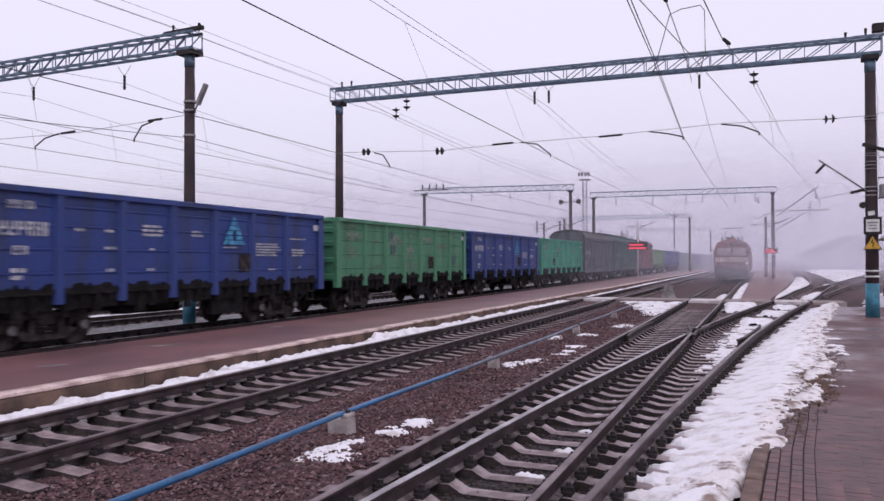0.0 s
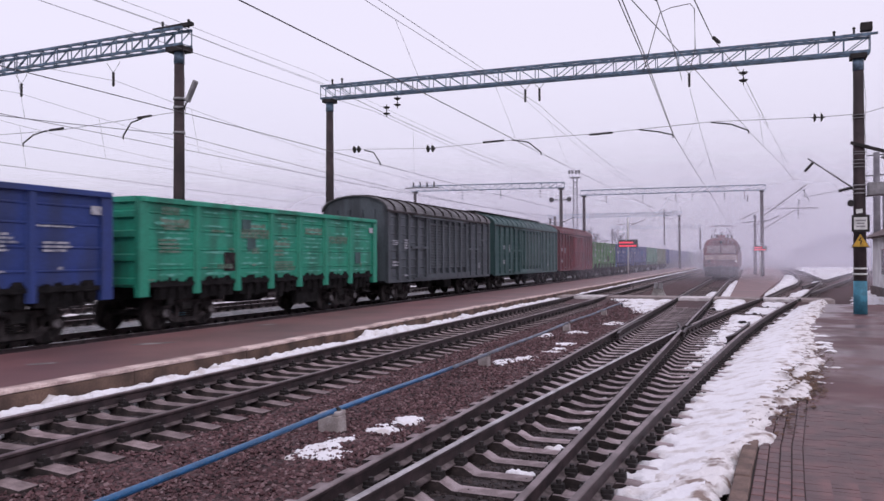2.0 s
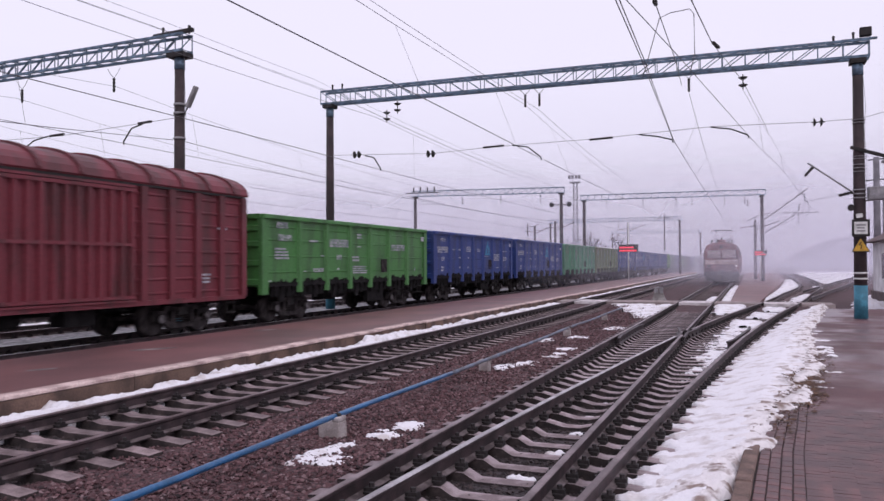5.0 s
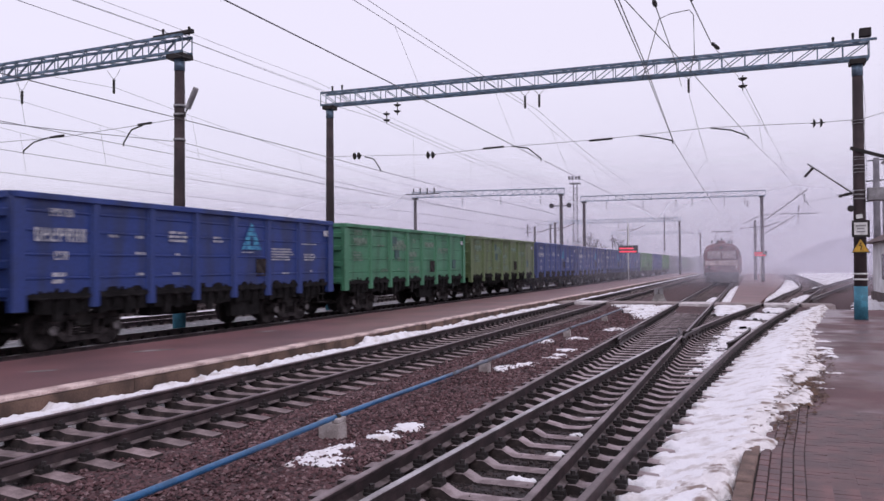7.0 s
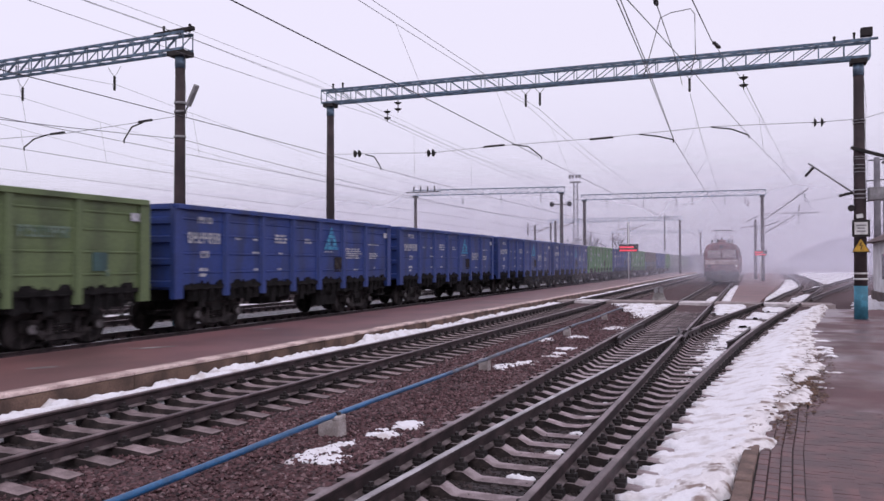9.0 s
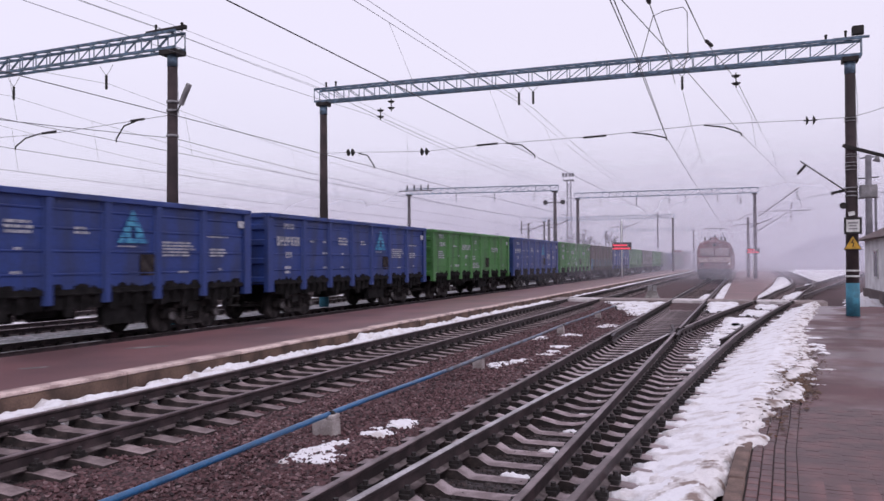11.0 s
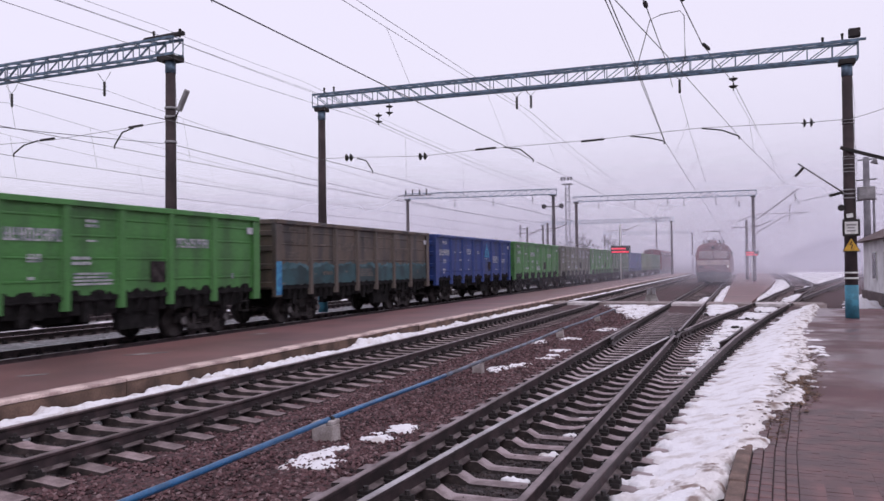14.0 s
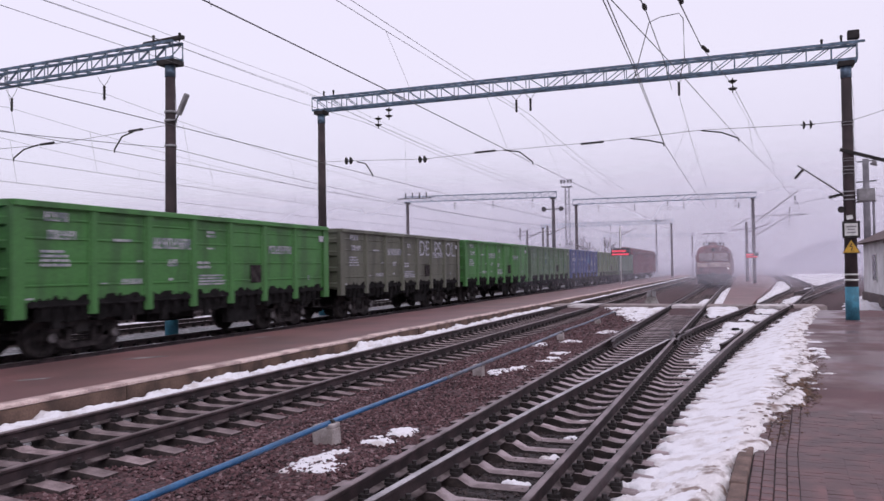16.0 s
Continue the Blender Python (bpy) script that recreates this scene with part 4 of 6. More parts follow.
        if colour != "red":
            for k in range(6):
                part("louvre", shared("box_louvre" + key, louvre, pm), None, w, at=pose(0.012, -1.9 + 0.84 * k, 0))
            for k in range(7):
                part("door_post", shared("box_door_post" + key, door_post, pm), None, w, at=pose(0.0, -2.32 + 0.84 * k, 0))
            for y in (-3.4, 3.8):
                part("door_bar", shared("box_side_bar" + key, side_bar, pm), None, w, at=pose(0.0, y, 2.42))
            part("door_sill", shared("box_door_sill" + key, door_sill, pm), None, w)
        n = int(half * 2 / 1.02)
        for k in range(n + 1):
            y = -half + 0.06 + (2 * half - 0.12) * k / n
            if abs(y - 0.2) > (2.05 if colour == "red" else 2.65):
                part("wall_rib", shared("box_wall_rib" + key, wall_rib, pm), None, w, at=pose(0, y, 0))
        part("end_wall", shared("box_end" + key, end, pm), None, g, at=pose(0, s * half, 0, 0, 0, 0 if s > 0 else 180))
        part("coupler", shared("coupler", m_coupler, M_IRON), None, g, at=pose(0, s * (half - 0.05), 0, 0, 0, 180 if s > 0 else 0))
        part("step", shared("step", m_step, M_IRON), None, g, at=pose(s * 1.4, s * (half - 0.5), -0.1))
        bogie(g, s * (half - 2.15))
    r = part("roof", shared("box_roof" + key, roof, M_ROOF if colour == "boxgrey" else pm), None, g, "arched sheet roof")
    for k in range(roof_ribs):
        part("roof_rib", shared("box_roof_rib" + key, roof_rib, M_BOGIE if colour == "boxgrey" else pm), None, r, at=pose(0, -half + 2 * half * (k + 0.5) / roof_ribs, 0))
    if colour == "boxgreen":
        part("roof_walkway", shared("box_walk" + key, walkway, M_IRON), None, r, "dark roof walkway boards")
    part("stencil_mark", shared("box_marks", lambda bm: marks(bm, [(-5.9, 2.5, 0.75, 0.24, 3), (-4.7, 2.35, 0.75, 0.45, 4), (-5.9, 1.6, 0.8, 0.26, 2), (-4.8, 1.15, 0.5, 0.10, 1), (4.9, 1.4, 0.6, 0.30, 3), (5.6, 2.9, 0.4, 0.12, 1)]), M_MARK), None, w, "white stencilled lines of writing", pose(0.03, 0, 0))["kind"] = "stuff"
    return g


def roof_line(w, lift=0.0):
    return [(w * math.sin(a), 3.95 + lift + 0.68 * (math.cos(a * 0.98) - 0.03)) for a in [radians(-90 + 15 * k) for k in range(13)]]


# the train: kind of wagon and where its rear end stands along the rails at the start
TRAIN = [("blue", 23.0), ("jade", 37.0), ("blue", 51.0), ("teal", 64.9), ("boxgrey", 79.4), ("boxgreen", 96.2), ("red", 110.6), ("green", 124.5), ("blue", 138.5),
         ("blue", 152.4), ("jade", 166.4), ("olive", 180.4), ("blue", 194.4), ("blue", 208.4), ("blue", 222.4), ("blue", 236.4), ("green", 250.4), ("blue", 264.4),
         ("green", 278.4), ("brown", 292.4), ("blue", 306.4), ("green", 320.4), ("grey", 334.4), ("green", 348.4), ("dull", 362.4), ("blue", 376.4), ("olive", 390.4),
         ("grey_plain", 404.4), ("red", 419.1), ("red", 433.8)]
# how far the train has run by then
RUN = [(0, -0.1), (0.5, 9.05), (1, 18.05), (1.5, 27.6), (2, 37.0), (2.5, 46.25), (3.5, 64.05), (4, 73.25), (6.5, 118.75), (7, 128.05), (7.5, 137.1), (9, 165.2), (12.5, 230.3), (14.5, 267.6), (15, 277.2), (16, 295.8)]
WAGONS = []


def build_train():
    start = 9.0
    for i, (kind, rear) in enumerate(TRAIN):
        mid, length = (start + rear) / 2, rear - start
        if kind in ("boxgrey", "boxgreen", "red"):
            w = boxcar(kind, length / 2 - 0.55, 12 if kind != "boxgreen" else 15, i)
        else:
            w = gondola({"grey_plain": "dull"}.get(kind, kind), i)
        WAGONS.append((w, mid))
        start = rear


def run_at(t):
    """How far the train has run: eased through the rows of RUN."""
    ts, ds = zip(*RUN)
    return float(np.interp(t, ts, ds))


def motions():
    for w, y in WAGONS:
        walk(w, [(t, pose(D_X, y + 0.5 - d, 0)) for t, d in RUN])
    turns = [(k / 30, math.degrees(run_at(k / 30) / 0.475)) for k in range(481)]
    for ws, y in WHEELS:
        walk(ws, [(t, pose(0, y, 0.475, turn % 360)) for t, turn in turns])


# ---- platforms ----
def build_far_platform():
    p = thing("island_platform", pose(0, 0, 0), "low red-brown asphalt platform with pale concrete edge slabs", "platform", kind="structure")
    bm = bmesh.new()
    box(bm, -13.05, -9.545, -60, 170, -0.35, 0.13)
    part("platform_surface", bm, M_PLATFORM, p)
    me = shared("edge_slab", lambda b: bevelled(0.012, b) if box(b, -0.14, 0.14, -1.495, 1.495, 0.085, 0.14) else 0, M_EDGE)
    fm = shared("face_slab", lambda b: box(b, -0.1, 0.10, -1.492, 1.492, -0.42, 0.083), M_FACE)
    for k in range(-22, 53):
        y = 2.2 + 3.0 * k
        part("edge_slab", me, None, p, at=pose(-9.40 + random.uniform(-0.012, 0.012), y, random.uniform(-0.012, 0.012), random.uniform(-0.3, 0.3), 0, random.uniform(-0.15, 0.15)))
        part("face_slab", fm, None, p, at=pose(-9.385 + random.uniform(-0.01, 0.01), y, 0))
    for x, y, w, d, seed in ((-11.68, 12.75, 0.13, 0.42, 1), (-11.2, 9.6, 0.10, 0.22, 2), (-12.2, 17.5, 0.12, 0.3, 3)):
        bm = bmesh.new()
        v = [bm.verts.new((x + w * (1 + 0.5 * noise.noise((k, seed, 0))) * math.cos(a) + 0.6 * d * math.sin(a), y + d * math.sin(a) * (1 + 0.4 * noise.noise((k * 2.0, seed, 5))), 0.134)) for k, a in ((k, 2 * math.pi * k / 18) for k in range(18))]
        bm.faces.new(v)
        part("scuff", bm, M_CONCRETE, p, "pale scuffed patch in the asphalt")


# ---- overhead line ----
def truss(p, a, b, z, single):
    """A lattice beam from post to post: four chords, posts and diagonals on both faces."""
    a, b = Vector((*a, z[0])), Vector((*b, z[1]))
    d = b - a
    L = d.length
    d = d.normalized()
    side = Vector((-d.y, d.x, 0)) * 0.22
    hgt = Vector((0, 0, 0.56))
    n = max(4, round(L / 0.78))
    for s in (-1, 1):
        for k in (0, 1):
            bm = bmesh.new()
            bar(bm, a + side * s + hgt * k, b + side * s + hgt * k, 0.075 if single else 0.055, 0.085 if single else 0.056)
            part("chord", bm, M_BEAM, p)
    rest = bmesh.new()
    for i in range(n + 1):
        c = a + d * (L * i / n)
        e = a + d * (L * min(i + 1, n) / n)
        for s in (-1, 1):
            for q0, q1 in ((c + side * s, c + side * s + hgt), ((c + side * s + hgt, e + side * s) if i < n / 2 else (c + side * s, e + side * s + hgt))) if i < n else ((c + side * s, c + side * s + hgt),):
                bm = bmesh.new() if single else rest
                bar(bm, q0, q1, 0.029, 0.029)
                if single:
                    part("brace", bm, M_BEAM, p)
        for k in (0, 1):
            bar(rest, c - side + hgt * k, e + side + hgt * k, 0.022, 0.022)
    tagged(part("lacing", rest, M_BEAM, p), kind="stuff")


def pole(p, x, y, z0, z1, teal=True, r=0.21):
    bm = bmesh.new()
    rod(bm, (x, y, z0), (x, y, z1), r, r * 0.76, 20)
    part("post", bm, M_POLE, p, "dark tapered concrete post")
    if teal:
        for a, b, rr, nm in ((z0, z0 + 1.22, r + 0.006, "painted_base"), (z1 - 0.42, z1 - 0.02, r * 0.78 + 0.012, "painted_head")):
            bm = bmesh.new()
            rod(bm, (x, y, a), (x, y, b), rr, rr * 0.99, 20)
            part(nm, bm, M_TEAL if nm == "painted_base" else M_BEAM, p, "turquoise painted band" if nm == "painted_base" else "blue-grey painted band")
    bm = bmesh.new()
    w = 0.36 if y < 25 else 0.25
    box(bm, x - w, x + w, y - 0.26, y + 0.26, z1 - 0.02, z1 + 0.14)
    part("head_plate", bm, M_IRON, p)


def gantry(label, a, b, z, single=False, poles=(True, True), z0=-0.3, over=0.35):
    p = thing("catenary_gantry", pose(0, 0, 0), label, "catenary gantry", "gantries over the tracks")
    d = (Vector(b) - Vector(a)).normalized() * over
    z = z if isinstance(z, tuple) else (z, z)
    truss(p, Vector(a) - d, Vector(b) + d, (z[0] + 0.18, z[1] + 0.18), single)
    for ok, q, zz in zip(poles, (a, b), z):
        if ok:
            pole(p, *q, z0, zz, single)
    return p


def build_overhead():
    gantry("blue-grey lattice gantry on two dark concrete posts with turquoise bases", (-17.8, 30.6), (3.48, 29.6), (9.06, 8.70), True, z0=-0.12)
    gantry("blue-grey lattice gantry whose post stands behind the freight track", (-40, 22.8), (-17.95, 20.8), (9.4, 8.96), True, (True, True))
    gantry("thin lattice gantry over the far sidings in mist", (-33.2, 75), (-17.9, 77.3), 8.95)
    gantry("thin lattice gantry over the main tracks in mist", (-17.5, 87), (1.2, 88), 8.9)
    gantry("distant lattice gantry in mist", (-33, 134), (-10.9, 133.5), 8.9)
    gantry("distant lattice gantry in mist", (-31, 188), (-10.9, 191), 8.9)


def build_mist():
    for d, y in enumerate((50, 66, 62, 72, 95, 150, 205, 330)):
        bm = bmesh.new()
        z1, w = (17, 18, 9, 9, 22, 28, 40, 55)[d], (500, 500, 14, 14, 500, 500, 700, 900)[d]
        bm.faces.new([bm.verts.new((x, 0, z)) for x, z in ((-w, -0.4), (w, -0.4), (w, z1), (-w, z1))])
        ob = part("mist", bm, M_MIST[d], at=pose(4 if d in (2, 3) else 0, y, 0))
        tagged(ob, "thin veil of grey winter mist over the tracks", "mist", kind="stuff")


# ---- snow ----
def snow(name, rows, base, thick, seed, step=0.08, rag=0.06, soft=0.25, label="", tear=0.8, dirty=0.0):
    """Old snow between two uneven edges, rows of (y, left, right); base: the ground's height at (x, y)."""
    ys, xl, xr = (np.array(c, float) for c in zip(*rows))
    y0, y1, x0, x1 = ys[0], ys[-1], xl.min() - 0.3, xr.max() + 0.3
    nx, ny = int((x1 - x0) / step) + 1, int((y1 - y0) / step) + 1
    idx, vs, fs = {}, [], []
    grid = np.zeros((nx + 1, ny + 1))
    for j in range(ny + 1):
        y = y0 + j * step
        a, b = np.interp(y, ys, xl), np.interp(y, ys, xr)
        for i in range(nx + 1):
            x = x0 + i * step
            d = min(x - a, b - x, y - y0, y1 - y)
            n = noise.noise((x * 2.3, y * 2.3, seed)) + 0.6 * noise.noise((x * 6, y * 6, seed))
            crumb = noise.noise((x * 15, y * 15, seed)) + 0.5 * noise.noise((x * 31, y * 31, seed))
            d += soft * tear * (n + 0.45 * crumb)
            grid[i, j] = thick * (min(1, max(0, d / soft)) ** 0.55) * (1 + 0.45 * noise.noise((x * 1.1, y * 0.9, seed + 7))) + rag * (n + 0.6 * crumb) * min(1, max(0, d / soft)) if d > 0 else -0.05
    def vert(i, j):
        if (i, j) not in idx:
            x, y = x0 + i * step, y0 + j * step
            idx[i, j] = len(vs)
            vs.append((x, y, base(x, y) + grid[i, j]))
        return idx[i, j]
    for i in range(nx):
        for j in range(ny):
            if max(grid[i, j], grid[i + 1, j], grid[i, j + 1], grid[i + 1, j + 1]) > 0:
                fs.append((vert(i, j), vert(i + 1, j), vert(i + 1, j + 1), vert(i, j + 1)))
    me = bpy.data.meshes.new(name)
    me.from_pydata(vs, [], fs)
    me.materials.append(M_SNOW)
    if dirty:
        me.materials.append(M_DIRTYSNOW)
        for f in me.polygons:
            c = f.center
            f.material_index = int(np.interp(c.y, ys, xr) - c.x < dirty * (1 + 1.3 * noise.noise((c.x * 3.1, c.y * 3.1, seed + 2))))
    me.shade_smooth()
    return tagged(new(name, me), label, "snow", kind="stuff")


def blob(cx, cy, rx, ry, n=14):
    return [(cy - ry + 2 * ry * k / n, cx - rx * math.sqrt(max(0, 1 - (2 * k / n - 1) ** 2)), cx + rx * math.sqrt(max(0, 1 - (2 * k / n - 1) ** 2))) for k in range(n + 1)]


def right_rail(y):
    return B_X + GAUGE / 2 + off(y)


EDGE = [(-60, -0.6), (-14, -0.40), (2, -0.22), (5.5, -0.06), (6.7, 0.0), (8.6, 0.09), (10, 0.2), (15, 0.55), (21, 1.05), (30, 2.05), (35.6, 2.75)]


def edge(y):
    return smooth_at(EDGE, y)


def build_snow():
    strip = [(4.0, -1.08, -0.30), (6.0, -1.06, -0.27), (7.2, -1.04, -0.20), (8.2, -1.02, -0.12), (8.7, -1.0, 0.20), (10.3, -0.94, 0.27), (11.2, -0.90, 0.5), (12.3, -0.80, 0.80), (13.3, -0.74, 0.72),
             (15.2, -0.55, 1.12), (18.7, -0.24, 1.32), (23, 0.27, 1.45), (27.7, 0.84, 2.0), (32, 1.40, 2.5), (37, 2.10, 3.0), (39, 2.45, 3.05)]
    # melted back round the sleeper ends
    strip = [(y, np.interp(y, [s[0] for s in strip], [s[1] for s in strip]) + 0.04 + 0.13 * math.cos(2 * math.pi * (y - 2.4) / 0.545), np.interp(y, [s[0] for s in strip], [s[2] for s in strip])) for y in np.arange(4, 39, 0.09)]
    snow("snow_bank", strip, lambda x, y: -0.24 + 0.20 * min(1, max(0, (x - right_rail(y) - 0.35) / 0.75)), 0.065, 3, 0.034, 0.017, 0.15, "bank of old crusted white snow between the rails and the platform", 1.3, 0.40)
    along = [(4, -9.22, -8.52), (9, -9.22, -8.5), (11.2, -9.22, -8.55), (11.8, -9.24, -8.5), (12.6, -9.2, -8.55), (17.2, -9.2, -8.5), (18, -9.24, -8.48), (19, -9.2, -8.55), (28, -9.2, -8.55), (37.5, -9.25, -8.5)]
    snow("snow_ridge", along, lambda x, y: -0.22, 0.165, 5, 0.05, 0.055, 0.22, "narrow ridge of old snow along the platform edge")
    for y, r, h in ((11.7, 0.7, 0.12), (17.9, 0.8, 0.19), (19.6, 0.9, 0.13), (24.5, 0.7, 0.12), (36.6, 0.7, 0.12)):
        snow("snow_heap", blob(-8.92, y, 0.36, r), lambda x, y: -0.17, h, y, 0.04, 0.07, 0.22, "small heap of old snow beside the rail")
    snow("snow_ridge", [(42, -9.2, -8.55), (80, -9.2, -8.5), (150, -9.2, -8.5)], lambda x, y: -0.22, 0.14, 6, 0.2, 0.06, 0.22, "narrow ridge of old snow along the platform edge")
    for k, (x, y, a, b) in enumerate(((-4.42, 7.45, 0.30, 0.34), (-4.62, 7.2, 0.14, 0.2), (-4.30, 8.75, 0.24, 0.30), (-4.22, 9.3, 0.16, 0.34), (-4.45, 8.05, 0.12, 0.2), (-4.72, 15.3, 0.24, 0.55), (-4.5, 16.0, 0.14, 0.4),
                                      (-4.7, 22.1, 0.32, 0.5), (-4.2, 17.6, 0.2, 0.5), (-4.3, 19.0, 0.2, 0.4), (-5.3, 21.0, 0.12, 0.9), (-4.2, 25.5, 0.25, 0.8))):
        snow("snow_patch", blob(x, y, a, b), lambda x, y: -0.252, 0.022, 20 + k, 0.022, 0.025, 0.16, "thin melting patch of snow on the ballast", 1.25)
    snow("snow_patch", [(30.5, -4.0, -3.75), (33, -4.5, -3.65), (35.2, -5.3, -3.6), (38.0, -6.0, -3.55)], lambda x, y: bed(x, y) + 0.01, 0.03, 40, 0.04, 0.025, 0.3, "flat ragged sheet of snow beside the rail", 1.7)
    for k, (y0, y1, xl, xr) in enumerate(((33.4, 37.9, -1.4, -0.25), (31.6, 34.4, 0.05, 1.0), (27.0, 29.8, -0.6, 0.3), (35.4, 36.8, 0.6, 1.3), (42.5, 50, -2.2, -1.85))):
        snow("snow_patch", [(y0, xl, xr), ((y0 + y1) / 2, xl, xr), (y1, xl, xr)], lambda x, y: bed(x, y) + 0.085, 0.04, 50 + k, 0.05, 0.015, 0.16, "flat sheet of trodden snow between the rails", 1.2)
    snow("snow_patch", [(13.5, -0.95, -0.8), (16.5, -1.1, -0.55), (20, -1.1, -0.3), (24, -0.95, 0.0), (27.5, -0.75, 0.2)], lambda x, y: -0.287, 0.03, 61, 0.03, 0.035, 0.34, "thin snow between the sleepers of the branch track", 1.25)
    for k in range(12):
        y = random.uniform(11, 24)
        x = np.interp(y, (11, 13.3, 15.2, 18.7, 24), (0.55, 0.7, 1.15, 1.35, 1.55)) + random.uniform(-0.1, 0.28)
        snow("slush", blob(x, y, random.uniform(0.07, 0.22), random.uniform(0.05, 0.15)), lambda x, y: -0.036, 0.025, 120 + k, 0.03, 0.02, 0.12, "thin melting slush on the wet paving")
    for k in range(26):
        y = 5.3 + k * 0.545
        x = right_rail(y) - random.uniform(0.25, 0.6) if k % 2 else B_X + GAUGE / 2 - random.uniform(0.2, 0.5)
        snow("snow_patch", blob(x, y, random.uniform(0.05, 0.16), random.uniform(0.04, 0.08)), lambda x, y: -0.268, 0.03, 70 + k, 0.016, 0.04, 0.08, "small crumb of snow between sleepers")
    for k, (xa, xb) in enumerate(((-23.7, -22.3), (-28.4, -26.9))):
        snow("snow_strip", [(6, xa, xb), (30, xa - 0.1, xb), (60, xa, xb), (110, xa, xb)], lambda x, y: -0.27, 0.12, 90 + k, 0.16, 0.05, 0.3, "strip of old snow between the siding tracks")
    snow("snow_strip", [(41.5, -1.42, -0.95), (55, -1.4, -0.95), (72, -1.3, -0.95)], lambda x, y: -0.2, 0.14, 80, 0.15, 0.02, 0.2, "strip of snow beside the far path")
    snow("snow_strip", [(45, 0.55, 0.65), (52, 1.15, 1.45), (62, 1.85, 2.85), (75, 2.65, 3.85), (85, 3.2, 4.15), (96, 3.65, 4.4)], lambda x, y: -0.2, 0.15, 81, 0.14, 0.03, 0.25, "strip of snow beside the far path")
    snow("snow_field", [(86, 7.0, 7.6), (100, 7.4, 9.8), (123, 7.8, 13.8), (150, 8.2, 18.5), (172, 8.6, 22)], lambda x, y: -0.3, 0.3, 82, 0.5, 0.12, 1.0, "wide field of snow in mist behind the branch track")
    snow("snow_patch", [(46, 1.95, 2.3), (50, 2.4, 3.1), (56, 3.3, 4.0)], lambda x, y: -0.25, 0.07, 84, 0.12, 0.03, 0.25, "thin snow between the rails of the branch track", 1.1)
    snow("snow_patch", [(66, 4.6, 5.2), (75, 5.2, 5.9)], lambda x, y: -0.25, 0.07, 85, 0.14, 0.03, 0.25, "thin snow between the rails of the branch track", 1.1)
    snow("snow_patch", [(40, 4.5, 6.0), (46, 5.2, 9), (60, 8, 16)], lambda x, y: -0.3, 0.28, 83, 0.3, 0.05, 0.5, "snow beside the station house")


# ---- loose stones ----
def build_stones():
    """Broken stone lying on the bed where it is seen from near."""
    rng = np.random.default_rng(4)
    m = bpy.data.materials.new("loose_ballast_stone")
    m.use_nodes = True
    n, l = m.node_tree.nodes, m.node_tree.links
    b = n["Principled BSDF"]
    geo, ramp = n.new("ShaderNodeNewGeometry"), n.new("ShaderNodeValToRGB")
    els = ramp.color_ramp.elements
    els[0].color, els[1].color = (0.016, 0.008, 0.009, 1), (0.23, 0.155, 0.158, 1)
    for p, c in ((0.3, (0.062, 0.024, 0.027)), (0.6, (0.108, 0.047, 0.051)), (0.85, (0.155, 0.083, 0.087))):
        els.new(p).color = (*c, 1)
    l.new(geo.outputs["Random Per Island"], ramp.inputs[0])
    l.new(ramp.outputs[0], b.inputs["Base Color"])
    b.inputs["Roughness"].default_value = 0.75
    octa = np.array([(1, 0, 0), (-1, 0, 0), (0, 1, 0), (0, -1, 0), (0, 0, 1), (0, 0, -1), (0.6, 0.6, 0.5), (-0.6, -0.5, 0.6)], float)
    tri = [(0, 2, 6), (2, 4, 6), (4, 0, 6), (1, 3, 7), (3, 4, 7), (4, 1, 7), (2, 1, 4), (3, 0, 4), (2, 0, 5), (1, 2, 5), (3, 1, 5), (0, 3, 5)]
    zones = [(-6.3, -3.85, 3.5, 12, 9500, 0.029), (-6.3, -3.85, 12, 24, 7500, 0.033), (-9.1, -6.3, 4, 14, 5200, 0.030), (-3.9, -0.9, 3.5, 13, 6500, 0.030), (-3.9, 0.2, 13, 24, 4500, 0.032), (-1.2, 0.0, 3, 8, 1400, 0.03), (-6.2, -3.9, 24, 38, 3000, 0.04)]
    dark = material("oily_ballast_stone", (0.055, 0.035, 0.034), (0.012, 0.008, 0.008), 0.7, scale=12, fine=60, bump=0.3, low=0.35, high=0.68)
    for name, mat, oily, label in (("ballast_stones", m, False, "loose brown and grey broken ballast stone"), ("oily_stones", dark, True, "dark oil-stained broken stone between the sleepers")):
        vs, fs = [], []
        for x0, x1, y0, y1, count, size in zones:
            for _ in range(count):
                x, y = rng.uniform(x0, x1), rng.uniform(y0, y1)
                if (bed(x, y) < -0.272) != oily:
                    continue
                s = size * rng.uniform(0.55, 1.25) * np.array((1, rng.uniform(0.6, 1), rng.uniform(0.5, 0.85)))
                c, sn = np.cos(a := rng.uniform(0, 6.28)), np.sin(a)
                p = octa * s + rng.normal(0, size * 0.12, octa.shape)
                p = np.stack([p[:, 0] * c - p[:, 1] * sn, p[:, 0] * sn + p[:, 1] * c, p[:, 2]], 1)
                k = len(vs)
                vs.extend((p + (x, y, bed(x, y) + size * 0.25)).tolist())
                fs.extend([(i + k, j + k, h + k) for i, j, h in tri])
        me = bpy.data.meshes.new(name)
        me.from_pydata(vs, [], fs)
        me.materials.append(mat)
        tagged(new(name, me), label, "ballast", kind="stuff")


